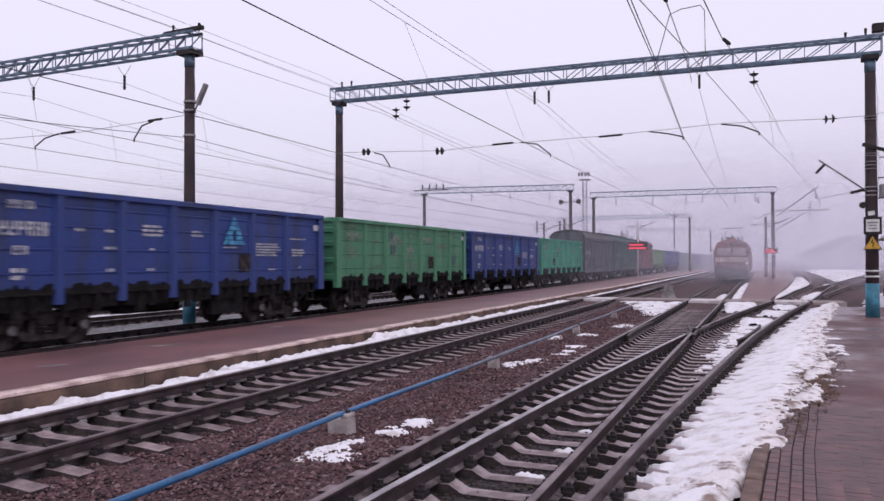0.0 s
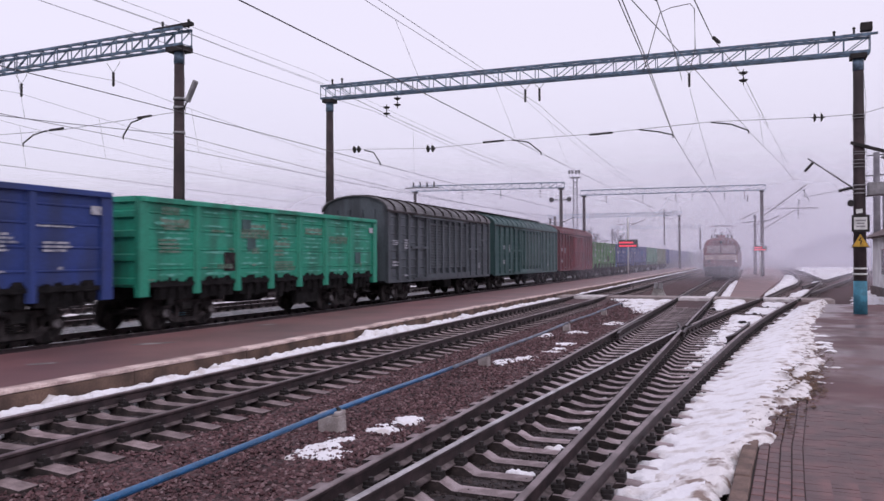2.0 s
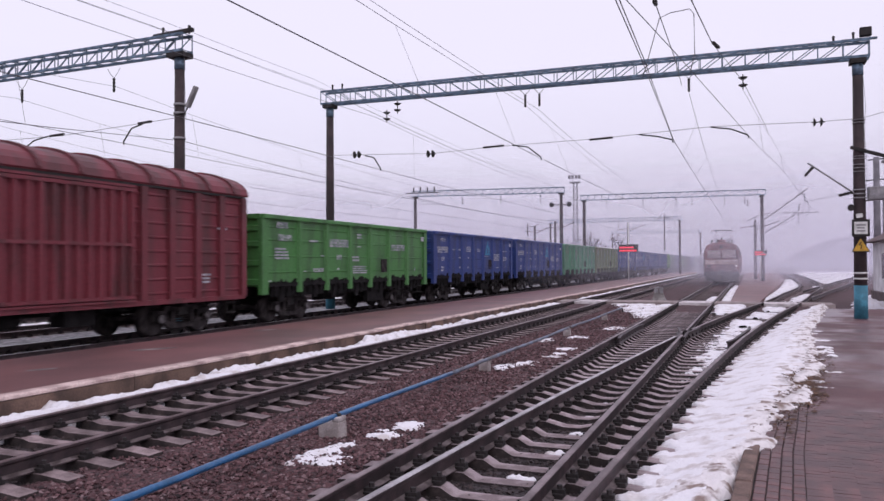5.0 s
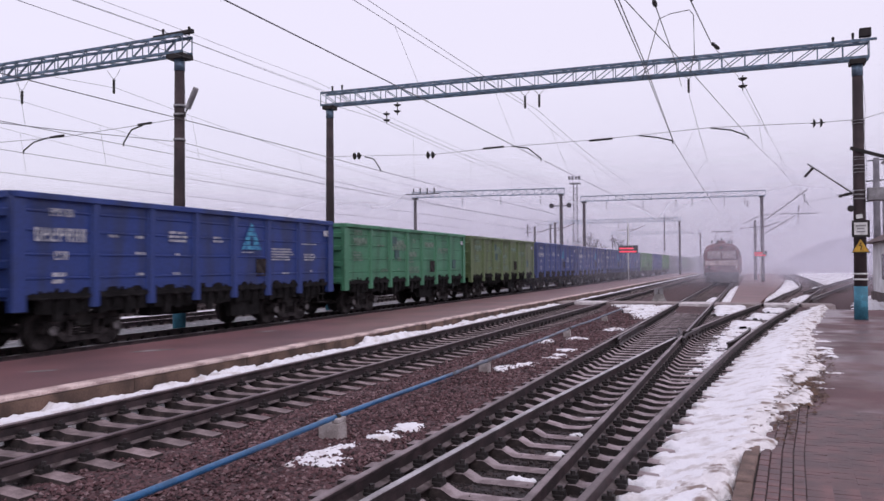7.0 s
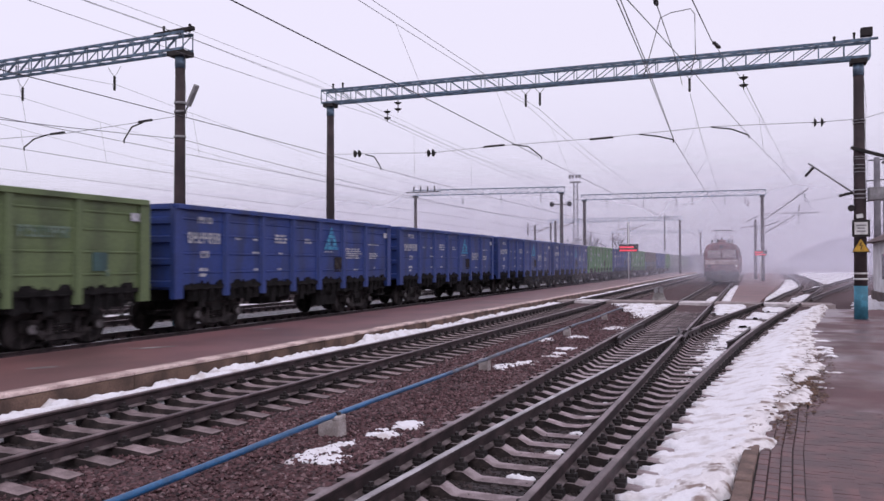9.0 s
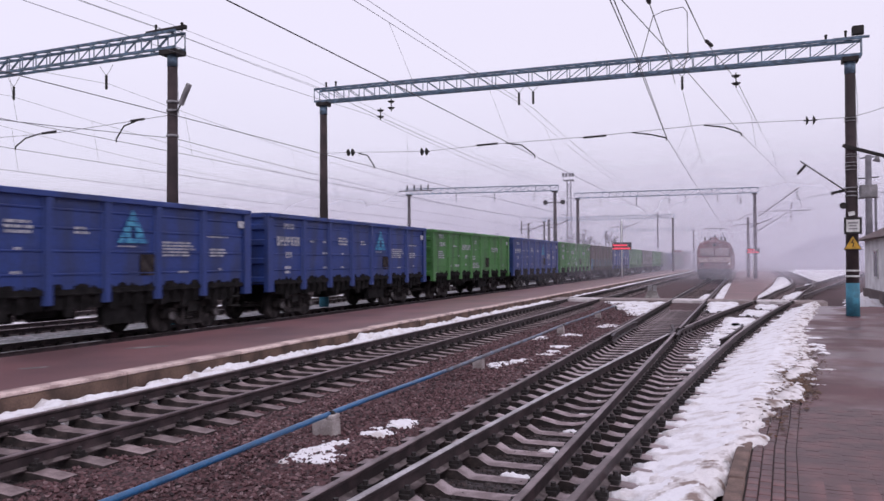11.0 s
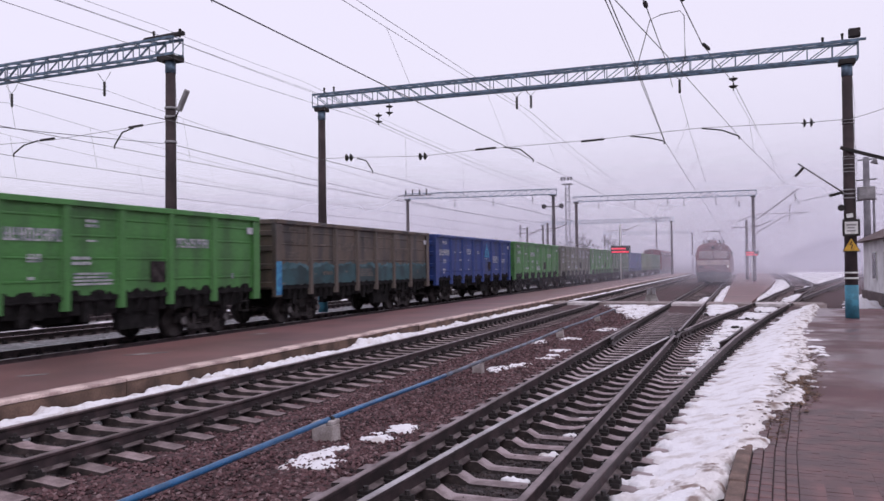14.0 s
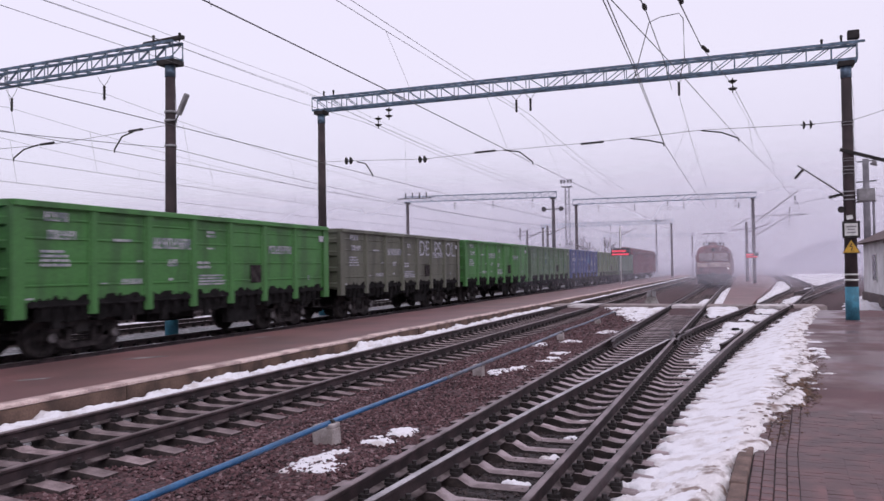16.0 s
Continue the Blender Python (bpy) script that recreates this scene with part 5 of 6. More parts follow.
def build_litter():
    """Dead leaves and dirt washed out at the edge of the snow."""
    rng = np.random.default_rng(9)
    vs, fs = [], []
    for _ in range(1300):
        y = rng.uniform(9.0, 19) if rng.uniform() < 0.4 else rng.normal(13.2, 1.0)
        x = np.interp(y, (7.5, 8.7, 11.2, 12.3, 13.3, 15.2, 18), (-0.05, 0.2, 0.5, 0.8, 0.7, 1.1, 1.3)) + rng.normal(0.02, 0.13)
        z = -0.022 + (0.10 if x < np.interp(y, (7.5, 8.7, 11.2, 12.3, 13.3, 15.2, 18), (-0.05, 0.2, 0.5, 0.8, 0.7, 1.1, 1.3)) - 0.12 else 0.0)
        r, a = rng.uniform(0.010, 0.042), rng.uniform(0, 6.28)
        k = len(vs)
        for q in range(5):
            b = a + q * 1.2566
            vs.append((x + r * np.cos(b) * rng.uniform(0.5, 1.2), y + r * np.sin(b) * rng.uniform(0.5, 1.6), z + rng.uniform(0, 0.012)))
        vs.append((x, y, z + 0.012))
        fs.extend([(k + q, k + (q + 1) % 5, k + 5) for q in range(5)])
    me = bpy.data.meshes.new("leaf_litter")
    me.from_pydata(vs, [], fs)
    me.materials.append(M_LITTER)
    tagged(new("leaf_litter", me), "brown dead leaves and dirt at the snow's edge", "leaf litter", kind="stuff")


# ---- pipe on blocks ----
def build_pipe():
    p = thing("pipe", pose(0, 0, 0), "long blue-painted steel pipe lying on small concrete blocks", "pipe")
    bm = bmesh.new()
    path = [(-4.70 - 0.012 * y + 0.02 * math.sin(y * 0.5), y, 0.0 + 0.008 * math.sin(y * 0.9)) for y in np.arange(2.0, 33.5, 0.7)]
    path += [(path[-1][0] - 0.05, 33.7, -0.06), (path[-1][0] - 0.1, 34.1, -0.22), (path[-1][0] - 0.1, 34.6, -0.3)]
    ring = [(0.034 * math.cos(2 * math.pi * k / 12), 0.034 * math.sin(2 * math.pi * k / 12)) for k in range(12)]
    sweep(bm, ring, [q for q in path if q[1] < 13.1], smooth=True)
    part("tube", bm, M_PIPE, p)
    # the far length of the pipe has a paler, greyer blue
    bm = bmesh.new()
    sweep(bm, ring, [q for q in path if q[1] > 12.4], smooth=True)
    part("tube", bm, M_PIPE_FAR, p, "paler grey-blue far length of pipe")
    for y in (8.42, 14.59, 22.4, 29.1):
        bm = bmesh.new()
        rod(bm, (-4.70 - 0.012 * y, y - 0.03, 0.0), (-4.70 - 0.012 * y, y + 0.03, 0.0), 0.046, n=12)
        part("clamp", bm, M_IRON, p)
    for y in (8.42, 14.59, 22.4, 29.1):
        bm = bmesh.new()
        w, d = (0.15, 0.10) if y < 10 else (0.105, 0.08)
        box(bm, -w, w, -d, d, -0.30, -0.015)
        box(bm, -w, -0.05, -d, d, -0.015, 0.03)
        box(bm, 0.05, w, -d, d, -0.015, 0.045)
        ob = part("concrete_block", bevelled(0.012, bm), M_BLOCK, at=pose(-4.775 - 0.012 * y, y, -0.045, 0, random.uniform(-3, 3), random.uniform(-8, 8)))
        tagged(ob, "weathered pale concrete block carrying the blue pipe", "concrete block", "blocks under the pipe")


# ---- paving, kerb, crossing ----
def build_paving(p):
    """Paving bricks along the platform edge: four rows lengthwise, the rest crosswise."""
    me = shared("brick", lambda b: bevelled(0.006, b) if box(b, -0.047, 0.047, -0.097, 0.097, -0.05, 0.0) else 0, M_BRICK)
    cross = shared("brick_cross", lambda b: box(b, -0.0508, 0.0508, -0.1008, 0.1008, -0.05, -0.0045), M_BRICK)
    spots = []
    for r in range(4):
        u = 0.035 + 0.1025 * r
        for k in range(34):
            spots.append((u, 4.6 + 0.203 * k + 0.1 * (r % 2), 0))
    for c in range(9):
        u = 0.035 + 0.1025 * 4 + 0.052 + 0.2035 * c
        for k in range(64):
            spots.append((u, 4.6 + 0.1035 * k + 0.05 * (c % 2), 90))
    spots.sort(key=lambda s: s[1])
    rest = bmesh.new()
    for k, (u, y, turn) in enumerate(spots):
        slope = math.degrees(math.atan((edge(y + 0.3) - edge(y - 0.3)) / 0.6))
        m = pose(edge(y) + u, y, -0.026 + random.uniform(-0.002, 0.001), random.uniform(-0.8, 0.8), random.uniform(-0.5, 0.5), turn - slope)
        if k < 300:
            part("brick", cross if turn else me, None, p, at=m)
        else:
            n0 = len(rest.verts)
            rest.from_mesh(cross if turn else me)
            rest.verts.ensure_lookup_table()
            for v in rest.verts[n0:]:
                v.co = m @ v.co
    tagged(part("brick_rest", rest, M_BRICK, p), kind="stuff")
    for k in range(4):
        bm = bmesh.new()
        y = 2.2 + 2.0 * k
        box(bm, -0.075, 0.065, -0.98, 0.98, -0.35, 0.012)
        part("kerb", bevelled(0.012, bm), M_KERB, p, at=pose(edge(y) - 0.09, y, -0.012, 0, 0, -math.degrees(math.atan((edge(y + 0.9) - edge(y - 0.9)) / 1.8))))


def build_near_platform():
    p = thing("near_platform", pose(0, 0, 0), "wet red-brown paved platform beside the rails", "platform", kind="structure")
    bm = bmesh.new()
    ys = [-60, 0, 4, 4.4, 6, 8, 10, 11.5, 11.9, 15, 18, 21, 24, 27, 30, 33, 35.6]
    lo = [[bm.verts.new((edge(y) + (0.415 if 4.3 < y < 11.8 else -0.03), y, z)) for z in (-0.42, -0.034)] for y in ys]
    hi = [[bm.verts.new((45, y, z)) for z in (-0.42, -0.034)] for y in ys]
    for k in range(len(ys) - 1):
        bm.faces.new((lo[k][1], hi[k][1], hi[k + 1][1], lo[k + 1][1]))
        bm.faces.new((lo[k][0], lo[k][1], lo[k + 1][1], lo[k + 1][0]))
    bm.faces.new((lo[-1][0], lo[-1][1], hi[-1][1], hi[-1][0]))
    part("platform_surface", bm, M_WET, p)
    bm = bmesh.new()
    sweep(bm, [(-0.25, -0.3), (0.25, -0.3), (0.25, 0.0), (-0.25, 0.0)], [(edge(y) + 0.2, y, -0.052) for y in (4.0, 6, 8, 10, 12)])
    part("brick_bed", bm, M_GROUND, p)
    build_paving(p)


def build_crossing():
    p = thing("track_crossing", pose(0, 0, 0), "foot crossing of worn grey-brown planks laid level with the rails", "crossing", kind="structure")
    gaps = [A_X - 0.8, A_X + 0.8, B_X - 0.8, B_X + 0.8, B_X - 0.8 + off(39.5), B_X + 0.8 + off(39.5)]
    xs = [-9.25] + gaps + [3.6]
    inner = ((gaps[0], gaps[1]), (gaps[2], gaps[3]), (gaps[4], gaps[5]))
    for a, b in zip(xs, xs[1:]):
        if b - a < 0.25:
            continue
        for k in range(6):
            bm = bmesh.new()
            box(bm, a + 0.075, b - 0.075, 38.5 + 0.36 * k, 38.5 + 0.36 * k + 0.33, -0.2, -0.012 - 0.006 * (k % 2))
            part("plank", bm, M_SLAB if (a, b) in inner else M_PLANK, p)
    q = thing("far_path", pose(0, 0, 0), "red-brown asphalt path between the far tracks in mist", "platform", kind="structure")
    bm = bmesh.new()
    rows = [(40.68, -0.95, 0.40), (60, -0.95, 1.55), (76, -0.95, 2.54), (96, -0.9, 3.55), (118, -0.9, 4.0), (165, -0.9, 4.5)]
    v = [[bm.verts.new((x, y, z)) for x, z in ((a, -0.35), (a, -0.03), (b, -0.03), (b, -0.35))] for y, a, b in rows]
    for r0, r1 in zip(v, v[1:]):
        for k in range(3):
            bm.faces.new((r0[k], r0[k + 1], r1[k + 1], r1[k]))
    bm.faces.new(v[0])
    part("path_surface", bm, M_PLATFORM, q)


# ---- wires and line fittings ----
def wire(name, points, r=0.011, label="thin dark overhead wire", group="overhead wires"):
    bm = bmesh.new()
    sweep(bm, [(r, 0), (0, r), (-r, 0), (0, -r)], points, smooth=True)
    return tagged(part(name, bm, M_WIRE), label, "wire", group)


def hang(a, b, sag, n=12):
    a, b = Vector(a), Vector(b)
    return [a.lerp(b, k / n) - Vector((0, 0, sag * 4 * (k / n) * (1 - k / n))) for k in range(n + 1)]


def catenary(x, supports, z_contact=6.1, z_top=8.25, sag=1.45, bend=None, r=0.012, top=None):
    """One track's line: contact wire, carrying wire sagging from support to support, droppers."""
    w = thing("catenary_line", pose(0, 0, 0), "contact wire hung by droppers from a sagging carrying wire", "overhead line", "overhead lines of the tracks")
    fx = bend or (lambda y: x)
    ft = top or fx
    ys = np.arange(supports[0], supports[-1] + 0.1, 4.0)
    bm = bmesh.new()
    sweep(bm, [(r, 0), (0, r), (-r, 0), (0, -r)], [(fx(y), y, z_contact + 0.05 * math.sin(y * 0.11)) for y in ys], smooth=True)
    part("contact_wire", bm, M_WIRE, w)
    bm = bmesh.new()
    first = True
    for a, b in zip(supports, supports[1:]):
        pts = [Vector((ft(y), y, z_top - sag * 4 * k * (1 - k))) for k, y in ((i / 14, a + (b - a) * i / 14) for i in range(15))]
        sweep(bm, [(r * 0.65, 0), (0, r * 0.65), (-r * 0.65, 0), (0, -r * 0.65)], pts, smooth=True)
        for i in (1, 3, 5, 7, 9, 11, 13):
            q = pts[i]
            d = bmesh.new()
            rod(d, q, (fx(q.y), q.y + 0.1, z_contact), 0.005, n=4)
            part("dropper", d, M_WIRE, w)
    part("carrying_wire", bm, M_WIRE, w)
    return w


def m_disc_string(bm, a, b, n=3, r=0.13):
    """Insulator discs on a rod from a to b."""
    a, b = Vector(a), Vector(b)
    rod(bm, a, b, 0.022 if r > 0.08 else 0.042, n=6)
    for k in range(n):
        c = a.lerp(b, (k + 0.5) / n)
        d = (b - a).normalized() * 0.035
        rod(bm, c - d, c + d, r, r * 0.5, 10)


def insulator(a, b, n=3, r=0.12, label="dark string of disc insulators on the overhead line"):
    bm = bmesh.new()
    m_disc_string(bm, a, b, n, r)
    tagged(part("insulator", bm, M_IRON), label, "insulator", "insulators of the overhead line")


def steady_arm(tip, root, mid=0.5):
    """A bent steady arm, from the insulator at root down to the contact wire at tip."""
    bm = bmesh.new()
    tip, root = Vector(tip), Vector(root)
    knee = Vector((root.x + (tip.x - root.x) * 0.55, root.y, root.z - 0.12))
    sweep(bm, [(0.028 * math.cos(k * 1.2566), 0.028 * math.sin(k * 1.2566)) for k in range(5)], [root, knee, tip], smooth=True)
    rod(bm, tip, tip - Vector((0, 0, 0.12)), 0.025, n=6)
    tagged(part("steady_arm", bm, M_IRON), "bent steel steady arm holding the contact wire", "steady arm", "steady arms of the overhead line")


def build_wires():
    y1 = (-27, 30, 88, 146, 200)
    catenary(A_X, (-27, 30), 6.03, 8.35, 0.43, bend=lambda y: -7.6, top=lambda y: -8.42, r=0.0135)
    catenary(A_X, (30, 88, 146, 200), 6.05, 8.35, 1.0, bend=lambda y: -7.6 + 0.15 * math.sin((y - 30) * 0.054), top=lambda y: -8.42 + 0.012 * (y - 30))
    catenary(B_X, (30, 88, 146, 200), 6.5, 8.22, 1.2, bend=lambda y: -2.62, top=lambda y: -2.05)
    catenary(B_X, (30, 88, 146), 6.5, 8.2, 1.2, bend=lambda y: B_X + off(y), top=lambda y: B_X + off(y) - 0.18, r=0.009)
    for dx in (0.0, 0.06):
        wire("contact_wire", [(-1.66 + dx, 5, 5.78), (-1.93 + dx, 12, 6.06), (-2.12 + dx * 0.8, 16.8, 6.27), (-2.65 + dx * 0.3, 30, 6.52)], 0.010)
    wire("contact_wire", [(-2.35, 6, 5.72), (-1.76, 11.8, 5.96), (-1.32, 16.3, 6.12), (-0.02, 29.8, 6.5)], 0.010)
    wire("carrying_wire", hang((-7.83, -27, 8.1), (-7.83, 30, 8.08), 0.36), 0.008)
    wire("carrying_wire", hang((-7.83, 30, 8.08), (-7.5, 88, 8.1), 0.75), 0.010)
    catenary(D_X, y1, 6.11, 8.36, 0.54, bend=lambda y: -15.2, top=lambda y: -15.2)
    for a, b, sag in ((-36, 20.7, 1.2), (20.7, 76, 0.47)):
        wire("feeder_wire", hang((-18.15, a, 6.2), (-18.15, b, 6.15), sag), 0.010)
    y2 = (-36, 21, 76, 134, 189)
    for x, z in ((-20.6, 6.2), (-25.5, 6.2), (-30.2, 6.02)):
        catenary(x, y2, z, 8.27, 1.1, top=lambda y, x=x: x - 0.3, r=0.010)
    # cross ropes and steady arms under the two near gantries
    for pts in ([(-17.6, 30.5, 6.86), (-16.3, 30.4, 6.81), (-12.6, 30.2, 6.62), (-9.8, 30.1, 6.72), (-5.4, 29.9, 6.75), (-1.3, 29.8, 6.9), (2.3, 29.7, 6.8), (3.4, 29.6, 6.8)],):
        wire("cross_rope", pts, 0.009, "thin cross rope between the gantry posts")
    wire("cross_rope", [(-18.1, 20.9, 6.95), (-20.0, 20.9, 6.85), (-23.6, 21, 6.7), (-26.0, 21, 6.72), (-39, 21.6, 6.9)], 0.009, "thin cross rope between the gantry posts")
    for x, z, y in ((-16.28, 6.81, 30.4), (-12.62, 6.61, 30.2), (2.25, 6.79, 29.7)):
        insulator((x - 0.22, y, z), (x + 0.22, y, z), 2, 0.17, "dark bell insulator in the cross rope")
    for x0, x1, z in ((-10.2, -9.3, 6.70), (-5.8, -4.9, 6.74), (-19.9, -19.3, 6.88), (-24.1, -23.4, 6.72)):
        y = 30.0 if x0 > -18 else 20.95
        insulator((x0, y, z), (x1, y, z + 0.03), 5, 0.05, "slim rod insulator in the cross rope")
    steady_arm((-15.09, 30.3, 6.14), (-15.9, 30.4, 6.75))
    steady_arm((-7.75, 30.0, 6.16), (-9.0, 30.1, 6.74))
    steady_arm((-2.65, 29.9, 6.52), (-3.9, 29.9, 6.80))
    steady_arm((-0.02, 29.8, 6.5), (-1.3, 29.8, 6.88))
    steady_arm((-20.6, 21, 6.30), (-19.7, 20.95, 6.85))
    steady_arm((-25.5, 21, 6.32), (-24.2, 20.95, 6.72))
    # hanging strings under the beams
    for x, y, z in ((-14.81, 30.4, 8.70), (-14.29, 30.4, 9.05), (-0.18, 29.8, 8.72)):
        insulator((x, y, z), (x, y, z - 0.55), 2, 0.17)
    for x, y, z in ((-8.42, 30.1, 8.75), (-7.83, 30.1, 8.75), (-2.05, 29.8, 8.75), (-21.06, 21, 8.6), (-25.6, 21, 8.6)):
        insulator((x, y, z), (x, y, z - 0.5), 4, 0.06, "slim hanging insulator under the lattice beam")
        for s in (-0.3, 0.3):
            wire("hanger", [(x + s, y, z + 0.35), (x + s / 2, y, z + 0.15), (x, y, z)], 0.01, "thin hanger wire under the lattice beam", "hanger wires")
    # feeders on the post tops
    for x, z, sag in ((-17.6, (9.75, 9.56, 9.68), 0.55), (-18.1, (10.0, 9.78, 9.95), 0.55), (-18.6, (10.6, 10.27, 10.45), 0.6)):
        wire("feeder_wire", hang((x, -36, z[0]), (x, 20.8, z[1]), sag), 0.007)
        wire("feeder_wire", [(x, 20.8, z[1]), (x, 25.2, (z[1] + z[2]) / 2 - 0.03), (x, 30.4, z[2])] + hang((x, 30.4, z[2]), (x, 76, z[2] - 0.2), 0.4)[1:], 0.007)
    # anchored wires above the near beam
    near = [(-0.88, 12, 6.07), (-0.82, 20, 7.32), (-0.18, 29.7, 8.45), (0.97, 45, 9.0)]
    wire("anchor_wire", [(-0.9, 6, 5.2)] + near, 0.011)
    insulator((-0.85, 12.9, 6.25), (-0.85, 13.4, 6.33), 1, 0.05)
    insulator((-0.8, 20.0, 7.33), (-0.7, 21.0, 7.46), 3, 0.05)
    wire("anchor_wire", [(-1.2, 8, 5.2), (-1.42, 12, 6.14), (-1.71, 16, 7.09), (-2.04, 24, 8.04), (-2.3, 29.7, 8.5)], 0.011)
    for a, b in (((-1.45, 12.4, 6.22), (-1.5, 13.2, 6.42)), ((-1.6, 14.6, 6.76), (-1.66, 15.4, 6.95))):
        insulator(a, b, 1, 0.05)
    wire("jumper_wire", [(-2.5, 20, 6.6), (-2.3, 20, 7.3), (-2.07, 20, 8.1), (-1.8, 20, 8.2), (-1.34, 20, 8.24), (-1.24, 20, 8.1), (-1.23, 20, 7.1), (-1.35, 20, 6.6)], 0.011, "looped jumper wire between two lines")
    # service cables at the post beside the platform
    wire("service_cable", hang((3.4, 29.5, 6.75), (9, 14, 8.2), 0.6), 0.008, "slack black service cable")
    wire("service_cable", hang((3.75, 29.5, 4.3), (9, 34, 5.0), 0.4), 0.010, "slack black service cable")
    wire("service_cable", [(3.62, 29.45, 8.2), (3.68, 29.42, 7.2), (3.64, 29.42, 6.2), (3.70, 29.42, 5.2), (3.66, 29.42, 4.4)], 0.008, "slack black service cable")


# ---- fittings on the posts ----
def build_post_fittings():
    x, y = 3.48, 29.6
    s = thing("warning_sign", pose(x - 0.01, y - 0.235, 2.47), "yellow triangular warning sign with dark edge on the post", "sign")
    for nm, k, yy, mt in (("rim", 1.0, 0.0, M_IRON), ("face", 0.86, -0.014, M_YELLOW)):
        bm = bmesh.new()
        v = [[bm.verts.new((a * k, b, c * k)) for a, c in ((-0.29, -0.24), (0.29, -0.24), (0, 0.26))] for b in (yy, yy - 0.012)]
        bm.faces.new(v[0])
        bm.faces.new(v[1])
        for i in range(3):
            bm.faces.new((v[0][i], v[0][(i + 1) % 3], v[1][(i + 1) % 3], v[1][i]))
        part(nm, bm, mt, s)
    bm = bmesh.new()
    for a, b in (((0.02, 0.11), (-0.04, 0.0)), ((-0.04, 0.0), (0.04, 0.0)), ((0.04, 0.0), (-0.01, -0.13))):
        bar(bm, (a[0], -0.03, a[1]), (b[0], -0.03, b[1]), 0.012, 0.03)
    part("bolt_mark", bm, M_IRON, s)
    s = thing("notice_board", pose(x, y - 0.235, 3.05), "white notice with grey lines of writing in a dark frame", "sign")
    bm = bmesh.new()
    box(bm, -0.27, 0.27, -0.02, 0.01, -0.29, 0.29)
    part("frame", bm, M_IRON, s)
    bm = bmesh.new()
    box(bm, -0.20, 0.20, -0.03, -0.02, -0.21, 0.21)
    part("panel", bm, M_WHITE, s)
    bm = bmesh.new()
    for z, w in ((0.1, 0.15), (0.0, 0.11), (-0.1, 0.13)):
        box(bm, -w, w, -0.034, -0.030, z - 0.028, z + 0.028)
    part("writing_bars", bm, M_GREY, s)
    bm = bmesh.new()
    box(bm, -0.1, 0.1, -0.02, 0.0, -0.07, 0.07)
    tagged(part("small_plate", bm, M_WHITE, at=pose(x - 0.03, y - 0.19, 3.47, 0, -8, 0)), "small pale plate fixed to the post", "plate")
    bm = bmesh.new()
    rod(bm, (0, 0, 0), (0, 0.3, 0), 0.10, 0.075, 14)
    rod(bm, (0, -0.02, 0), (0, 0.0, 0), 0.115, n=14)
    tagged(part("loudspeaker", bm, M_IRON, at=pose(x - 0.27, y - 0.1, 3.75)), "small round dark loudspeaker on the post", "loudspeaker")
    # cabinet beside the post with its bands
    c = thing("equipment_cabinet", pose(3.98, y - 0.05, 4.22), "grey metal equipment cabinet strapped to the post", "cabinet")
    bm = bmesh.new()
    box(bm, -0.26, 0.26, -0.16, 0.16, -0.22, 0.22)
    part("body", bevelled(0.012, bm), M_GREY, c)
    bm = bmesh.new()
    box(bm, -0.22, 0.22, -0.175, -0.16, -0.18, 0.18)
    part("door", bm, M_GREY, c)
    for z in (-0.14, 0.0, 0.14):
        bm = bmesh.new()
        rod(bm, (x - 3.98, 0.05, z - 0.02), (x - 3.98, 0.05, z + 0.02), 0.212, n=18)
        part("band", bm, M_GREY, c)
    # bracket arm of a wire, and dark lamp arm
    b = thing("wire_bracket", pose(0, 0, 0), "slanting steel bracket carrying an insulated wire", "bracket")
    bm = bmesh.new()
    rod(bm, (3.3, y - 0.1, 4.25), (1.89, y - 0.1, 5.35), 0.03, n=8)
    part("arm", bm, M_GREY, b)
    bm = bmesh.new()
    m_disc_string(bm, (2.06, y - 0.1, 5.2), (1.79, y - 0.1, 4.9), 3, 0.06)
    part("insulator", bm, M_IRON, b)
    bm = bmesh.new()
    m_disc_string(bm, (3.26, y - 0.1, 4.28), (2.84, y - 0.1, 4.18), 4, 0.07)
    part("insulator", bm, M_IRON, b)
    bm = bmesh.new()
    rod(bm, (3.26, y - 0.1, 4.28), (1.79, y - 0.1, 4.0), 0.008, n=4)
    part("wire", bm, M_WIRE, b)
    a = thing("lamp_arm", pose(0, 0, 0), "dark steel arm with a small lamp reaching past the post", "lamp")
    bm = bmesh.new()
    bar(bm, (3.2, y - 0.25, 5.80), (4.55, y - 0.1, 5.36), 0.09, 0.11)
    part("arm", bm, M_IRON, a)
    bm = bmesh.new()
    rod(bm, (4.28, y - 0.12, 5.40), (4.22, y - 0.12, 5.22), 0.03, 0.12, 10)
    part("lamp_head", bm, M_GREY, a)
    for z in (5.5, 5.42, 5.22, 5.1, 4.98, 6.75, 6.65):
        bm = bmesh.new()
        rod(bm, (x, y, z - 0.012), (x, y, z + 0.012), 0.204, n=18)
        tagged(part("post_band", bm, M_GREY), "thin steel band round the concrete post", "band", "bands round the post")
    for z in (1.33, 1.52):
        bm = bmesh.new()
        rod(bm, (x, y, z - 0.03), (x, y, z + 0.03), 0.222, n=18)
        tagged(part("post_band", bm, M_WHITE), "white painted band round the concrete post", "band", "bands round the post")
    # floodlight and pins on the beam end
    f = thing("floodlight", pose(3.72, 29.5, 9.72), "dark box floodlight on the end of the gantry", "floodlight")
    bm = bmesh.new()
    box(bm, -0.18, 0.18, -0.12, 0.12, -0.14, 0.16)
    part("housing", bevelled(0.02, bm), M_IRON, f)
    bm = bmesh.new()
